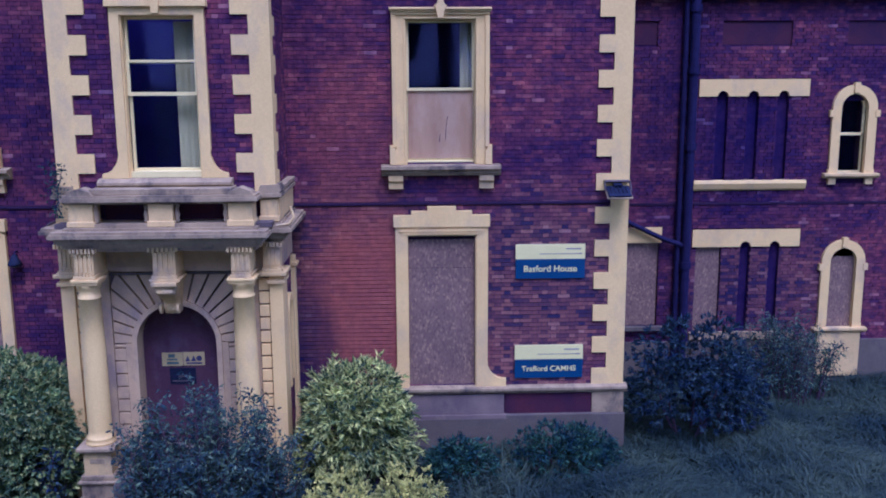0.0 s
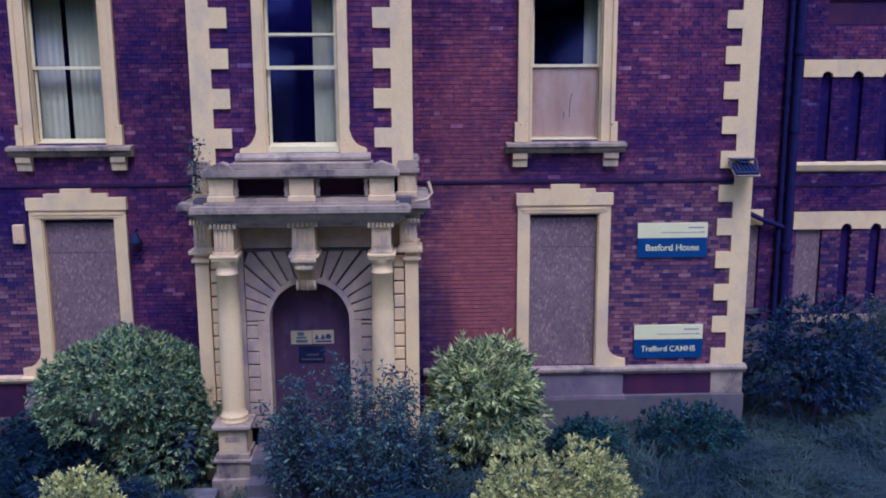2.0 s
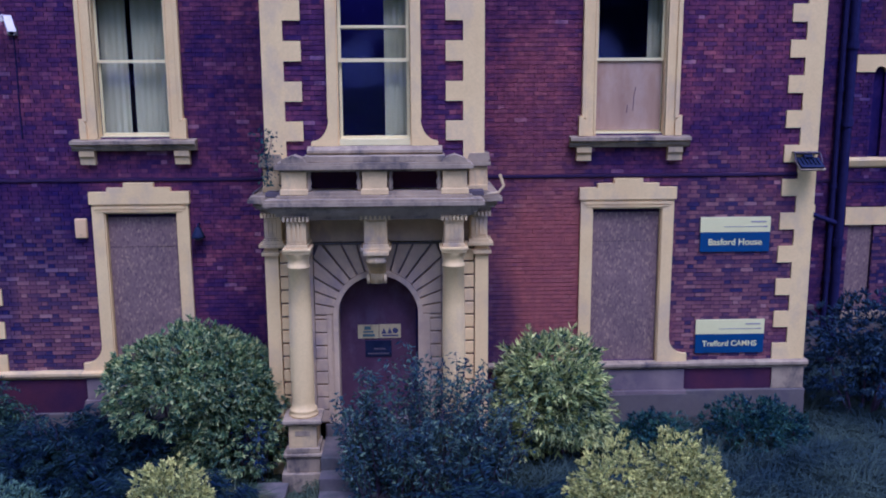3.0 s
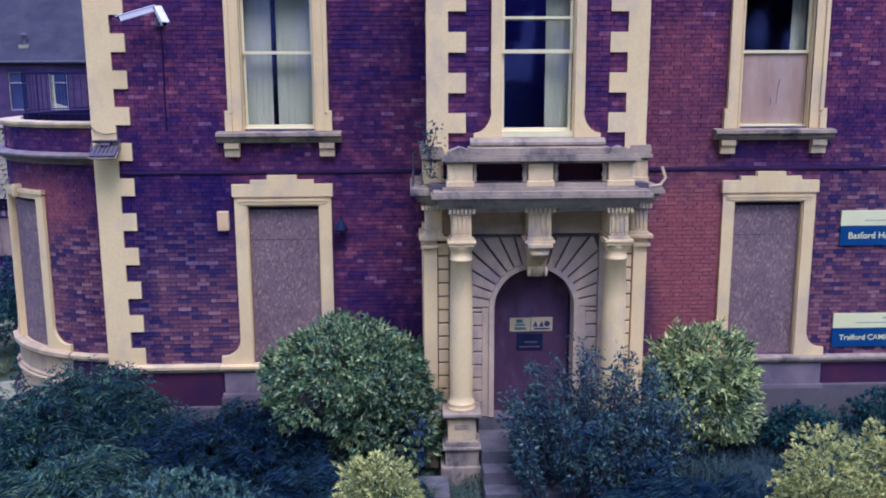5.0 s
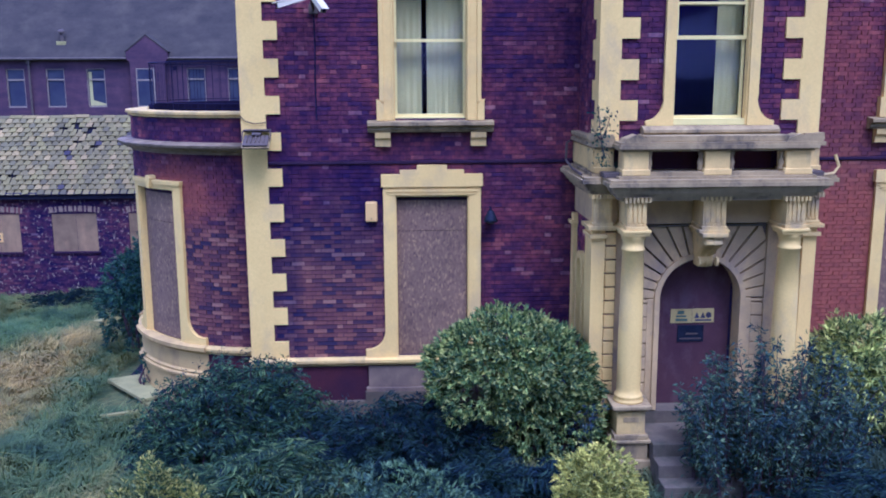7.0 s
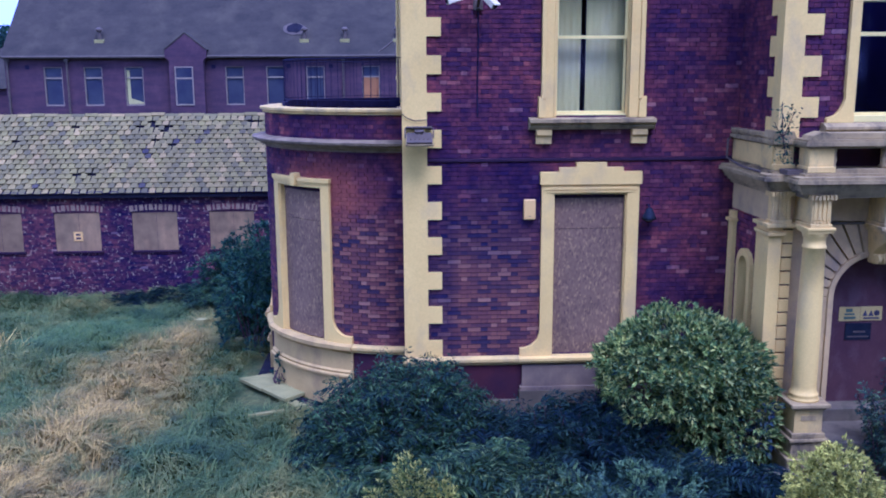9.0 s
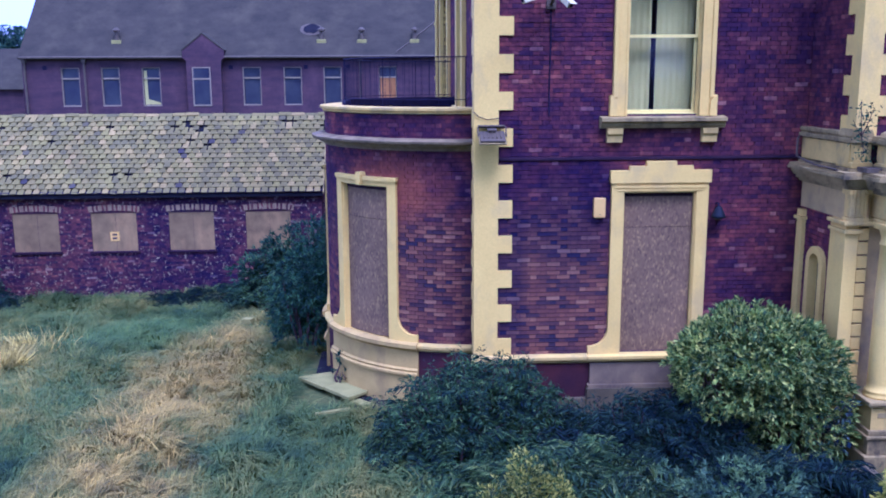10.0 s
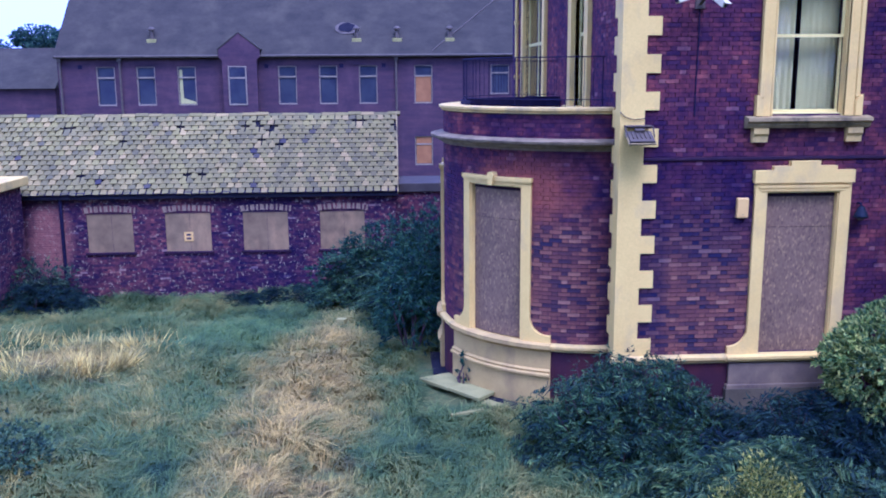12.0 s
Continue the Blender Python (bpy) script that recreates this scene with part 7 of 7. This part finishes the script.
spray_shrub("tall_shrub", "tall soft dark green shrub against the wing", (11.9, 2.3, 1.0, 0.5), 110, M_DARKLEAF, 10, 2.2, 0.5, (0.09, 0.028), 80)
shrub("grey_shrub", "low grey-green leafy shrub in the front bed", "bush", [((-4.7, -5.5, 0.15), (0.95, 0.6, 1.1)), ((-5.3, -5.3, 0.1), (0.5, 0.5, 0.9))], M_SILVER, 6000, 0.09, 0.035, 11, 0.2, 0.4, 12)
shrub("grey_shrub", "low grey-green shrub at the lawn's edge", "bush", [((-17.6, -1.6, -0.2), (0.9, 0.8, 0.7))], M_SILVER, 4000, 0.09, 0.035, 12, 0.2, 0.4)
shrub("dark_shrub", "dark green shrub growing behind the bow", "bush", [((-11.0, 5.0, 0.35), (0.85, 0.9, 1.5)), ((-10.6, 6.2, 0.6), (0.9, 0.9, 1.6))], M_BUSHGREEN, 9000, 0.14, 0.04, 13, 0.3, 0.45, 14)
shrub("dark_shrub", "spreading dark green shrub before the outbuilding", "bush", [((-11.6, 11.6, 0.0), (1.7, 1.0, 1.5)), ((-10.0, 11.4, 0.4), (1.3, 1.0, 1.7)), ((-13.0, 11.8, -0.4), (0.9, 0.8, 0.9))], M_BUSHGREEN, 15000, 0.16, 0.04, 14, 0.3, 0.45, 14)
shrub("dark_shrub", "dark bushy weeds at the outbuilding's corner", "bush", [((-22.3, 12.6, -0.8), (1.2, 0.7, 1.0)), ((-24.0, 10.0, -0.6), (1.3, 0.7, 1.1))], M_DARKLEAF, 6000, 0.13, 0.045, 15, 0.3, 0.45)
spray_shrub("weed", "thin purple-leaved weed beside the porch", (-2.05, -2.1, 0.22, 0.22), 14, M_RHODO, 16, 1.9, 0.4, (0.12, 0.045), 28)
shrub("shrub", "small green shrub at the foot of the bow", "bush", [((-9.95, 2.0, -0.1), (0.16, 0.16, 0.38))], M_BUSHGREEN, 250, 0.09, 0.04, 17, 0.0, 0.3)
ivy = thing("porch_weed", "self-sown leafy weed rooted in the porch parapet", "weed", (CX - 1.7, -1.85, 4.7))
bm = BM()
for dx, dz in ((-0.05, 0.55), (0.08, 0.4), (-0.12, 0.25), (0.02, -0.3)):
    tube(bm, [(CX - 1.7, -1.86, 4.74), (CX - 1.7 + dx, -1.9, 4.74 + dz * 0.6), (CX - 1.7 + dx * 1.5, -1.92, 4.74 + dz)], [0.01, 0.007, 0.004], 5)
tagged(part("branchwork", bm, M_BARK, ivy), kind="stuff")
rng = np.random.RandomState(18)
P = np.stack([CX - 1.7 + rng.normal(0, 0.09, 170), -1.9 + rng.normal(0, 0.04, 170), 4.55 + rng.uniform(-0.2, 0.7, 170)], 1)
v, f = leaf_cloud(P, np.tile([0, -0.7, 0.3], (170, 1)), 0.075, 0.03, rng)
raw("foliage", v, f, M_BUSHGREEN, ivy)

fronds("bracken", "dense dark green bracken before the bow", mound(-7.6, -1.5, 1.4, 1.1, 1.45), 480, M_FERN, 21, 0.72)
spray_shrub("leafy_shrub", "dense teal-green leafy shrub before the bow", (-7.6, -1.35, 1.25, 0.8), 160, M_FERN, 31, 1.75, 0.6, (0.11, 0.028), 60)
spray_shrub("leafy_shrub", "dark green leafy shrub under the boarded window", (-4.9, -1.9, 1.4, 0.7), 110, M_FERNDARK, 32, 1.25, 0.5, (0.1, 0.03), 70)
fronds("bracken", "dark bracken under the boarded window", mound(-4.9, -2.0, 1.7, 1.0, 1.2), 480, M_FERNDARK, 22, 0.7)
fronds("bracken", "bright green bracken fronds in the front bed", mound(-6.3, -4.3, 0.9, 0.7, 1.5), 240, M_FERNLIGHT, 23, 0.8)
fronds("bracken", "mixed bracken spreading over the front bed", mound(-7.2, -4.5, 1.3, 0.9, 1.2), 460, M_FERNLIGHT, 24, 0.7)
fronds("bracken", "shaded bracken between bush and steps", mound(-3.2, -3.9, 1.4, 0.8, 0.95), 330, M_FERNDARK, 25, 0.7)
fronds("bracken", "thick bracken against the corner plinth", mound(-7.3, -1.2, 1.2, 0.7, 1.7), 220, M_FERN, 33, 0.7)
fronds("bracken", "tall green bracken along the back of the bow", mound(-11.0, 8.2, 0.9, 2.4, 1.9), 420, M_FERN, 27, 0.9)
fronds("bracken", "arching bracken before the outbuilding", mound(-11.6, 11.2, 2.1, 0.9, 2.4), 420, M_FERN, 28, 0.95)
fronds("bracken", "dark low bracken at the outbuilding's foot", mound(-13.6, 12.9, 2.2, 0.5, 0.5), 260, M_FERNDARK, 29, 0.6)
fronds("bracken", "dark low bracken beside the annexe", mound(-22.0, 11.9, 1.6, 1.0, 1.1), 240, M_FERNDARK, 30, 0.7)
# dark fronds added to imitate a shaded hollow in the lawn
fronds("bracken", "added dark ferns standing in for a shaded hollow by the outbuilding", mound(-15.6, 12.6, 1.7, 0.55, 0.3), 260, M_FERNDARK, 27, 0.5)
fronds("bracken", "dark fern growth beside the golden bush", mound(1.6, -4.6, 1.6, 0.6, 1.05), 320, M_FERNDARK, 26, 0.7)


def grass(name, label, count, box, seed, keep=None, height=0.28, width=0.012, lean=0.75):
    """Long lying grass: each blade two bent pieces."""
    rng = np.random.RandomState(seed)
    k = count // 26
    cx, cy = rng.uniform(box[0], box[1], k), rng.uniform(box[2], box[3], k)
    which = rng.randint(0, k, count)
    x, y = cx[which] + rng.normal(0, 0.1, count), cy[which] + rng.normal(0, 0.1, count)
    turn, tall = rng.normal(0, 1.1, k)[which], rng.uniform(0.35, 1.4, k)[which]
    ok = np.ones(count, bool) if keep is None else keep(x, y)
    x, y, turn, tall = x[ok], y[ok], turn[ok], tall[ok]
    n = len(x)
    z = ground_z(x, y) - 0.02
    drift = 0.6 + 1.0 * np.sin(x * 0.7 + 1.3 * np.sin(y * 0.5)) + 0.9 * np.sin(0.9 * y + x * 0.4)
    a = drift + turn + rng.normal(0, 0.4, n)
    h = height * tall * rng.uniform(0.6, 1.3, n) * (1 + 0.45 * np.sin(1.7 * x + 0.8 * y) * np.sin(1.1 * y - 0.6 * x))
    l = lean * rng.uniform(0.5, 1.6, n) * h * 1.6
    d = np.stack([np.cos(a), np.sin(a), 0 * a], 1)
    s = np.stack([-np.sin(a), np.cos(a), 0 * a], 1) * (width * rng.uniform(0.7, 1.5, n))[:, None]
    p0 = np.stack([x, y, z], 1)
    p1 = p0 + d * (l * 0.35)[:, None]
    p1[:, 2] += h * 0.75
    p2 = p0 + d * l[:, None]
    p2[:, 2] += h * rng.uniform(0.5, 1.0, n)
    v = np.stack([p0 - s, p0 + s, p1 + s * 0.8, p1 - s * 0.8, p2], 1).reshape(-1, 3)
    b = np.arange(n)[:, None] * 5
    f3 = np.concatenate([b + [0, 1, 2], b + [0, 2, 3], b + [3, 2, 4]], 0)
    ob = raw(name, v, f3, M_GRASS, None)
    tagged(ob, label, "grass", kind="stuff")
    return ob


def lawn_only(x, y):
    inside = ((x > XL - 0.1) & (x < XR + 0.1) & (y > -0.15)) | (np.hypot(x - BOW_C[0], y - BOW_C[1]) < BOW_R + 0.2) | ((x > XR) & (y > WY - 0.1)) | (y > LY - 0.2) | ((x < -22.9) & (y > 10.5)) | ((x > -11.0) & (x < -8.7) & (y > 0.6) & (y < 4.8))
    return ~inside


grass("grass", "long tousled green and straw-coloured lawn grass", 230000, (-24, -8.0, -5.0, 13.6), 51, lawn_only, 0.22, 0.008, 1.0)
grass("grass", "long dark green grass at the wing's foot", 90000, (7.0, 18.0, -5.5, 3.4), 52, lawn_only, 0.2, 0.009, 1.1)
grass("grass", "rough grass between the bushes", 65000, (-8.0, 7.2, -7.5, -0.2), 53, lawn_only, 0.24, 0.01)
M_STRAW = leaf_material("straw", [(0.0, (0.42, 0.34, 0.05)), (0.6, (0.7, 0.58, 0.07)), (1.0, (0.85, 0.72, 0.1))], 0.8, 0.1)
for k, (tx, ty, spread, count) in enumerate(((-18.1, 3.5, 0.16, 260), (-17.45, 3.95, 0.14, 260), (-17.5, 5.5, 0.16, 200), (-19.0, 3.1, 0.25, 120), (-17.0, 5.4, 0.3, 90), (-19.8, 3.9, 0.35, 90), (-18.6, 5.6, 0.4, 110), (-20.5, 6.2, 0.5, 110))):
    rng = np.random.RandomState(61 + k)
    tuft = thing("grass_tuft", "tall pale straw-coloured grass tuft in the lawn", "grass", (tx, ty, float(ground_z(tx, ty))), "straw tufts")
    P = np.stack([tx + rng.normal(0, spread, count), ty + rng.normal(0, spread, count), np.zeros(count)], 1)
    P[:, 2] = ground_z(P[:, 0], P[:, 1])
    v, f = leaf_cloud(P, np.tile([0.7 * math.sin(k * 2.1), 0.3 * math.cos(k), 0.9], (count, 1)), 0.6, 0.02, rng, 0.1, 0.0)
    tagged(raw("grass_blade", v, f, M_STRAW, tuft), kind="stuff")


# far trees behind the buildings
def tree(x, y, h, spread, seed):
    rng = np.random.RandomState(seed)
    t = thing("tree", "leafy green tree, beyond the far buildings or unseen behind the camera", "tree", (x, y, -1.5), "far trees")
    bm = BM()
    tube(bm, [(x, y, -1.6), (x + 0.1, y, h * 0.3), (x, y + 0.1, h * 0.75)], [0.35, 0.26, 0.1], 8)
    for k in range(7):
        a = rng.uniform(0, 6.28)
        z = h * rng.uniform(0.3, 0.6)
        tube(bm, [(x, y, z), (x + spread * 0.35 * math.cos(a), y + spread * 0.35 * math.sin(a), z + h * 0.15), (x + spread * 0.7 * math.cos(a), y + spread * 0.7 * math.sin(a), z + h * 0.25)], [0.12, 0.08, 0.03], 6)
    part("trunk", bm, M_BARK, t)
    V, F, k = [], [], 0
    for i in range(16):
        a, r = rng.uniform(0, 6.28), spread * math.sqrt(rng.uniform(0, 1)) * 0.75
        c = (x + r * math.cos(a), y + r * math.sin(a), h * rng.uniform(0.5, 0.95))
        q = spread * rng.uniform(0.25, 0.42)
        P, D = blob(420, rng, c, (q, q, q * 0.8), 6, False, 0.3)
        v, f = leaf_cloud(P, D, 0.32, 0.2, rng)
        V.append(v)
        F.append(f + k)
        k += len(v)
    raw("crown", np.concatenate(V), np.concatenate(F), M_TREE, t)


for i, (x, y, h, s) in enumerate(((-39.5, 62, 9.6, 3.0), (-44.5, 64, 9.8, 3.4), (-50, 62, 10.0, 3.5), (-28.5, 24.5, 3.6, 1.3))):
    tree(x, y, h, s, 70 + i)

# unseen tree rows behind the camera, added to darken the window reflections
first = bpy.data.objects["tree"]
for i in range(30):
    x, y, s = (-46 + i * 5.2, -38 - 4 * (i % 3), (1.35, 2.1, 1.6)[i % 3]) if i < 18 else (-60 + (i - 18) * 10.5, -62 - 5 * (i % 2), 2.4 + 0.3 * (i % 3))
    t = copy_thing(first, pose(x, y, -1.0, 0, 0, 37 * i))
    for ch in t.children:
        ch.matrix_parent_inverse = Matrix.Scale(s, 4) @ Matrix.Translation((39.5, -62, 1.5))
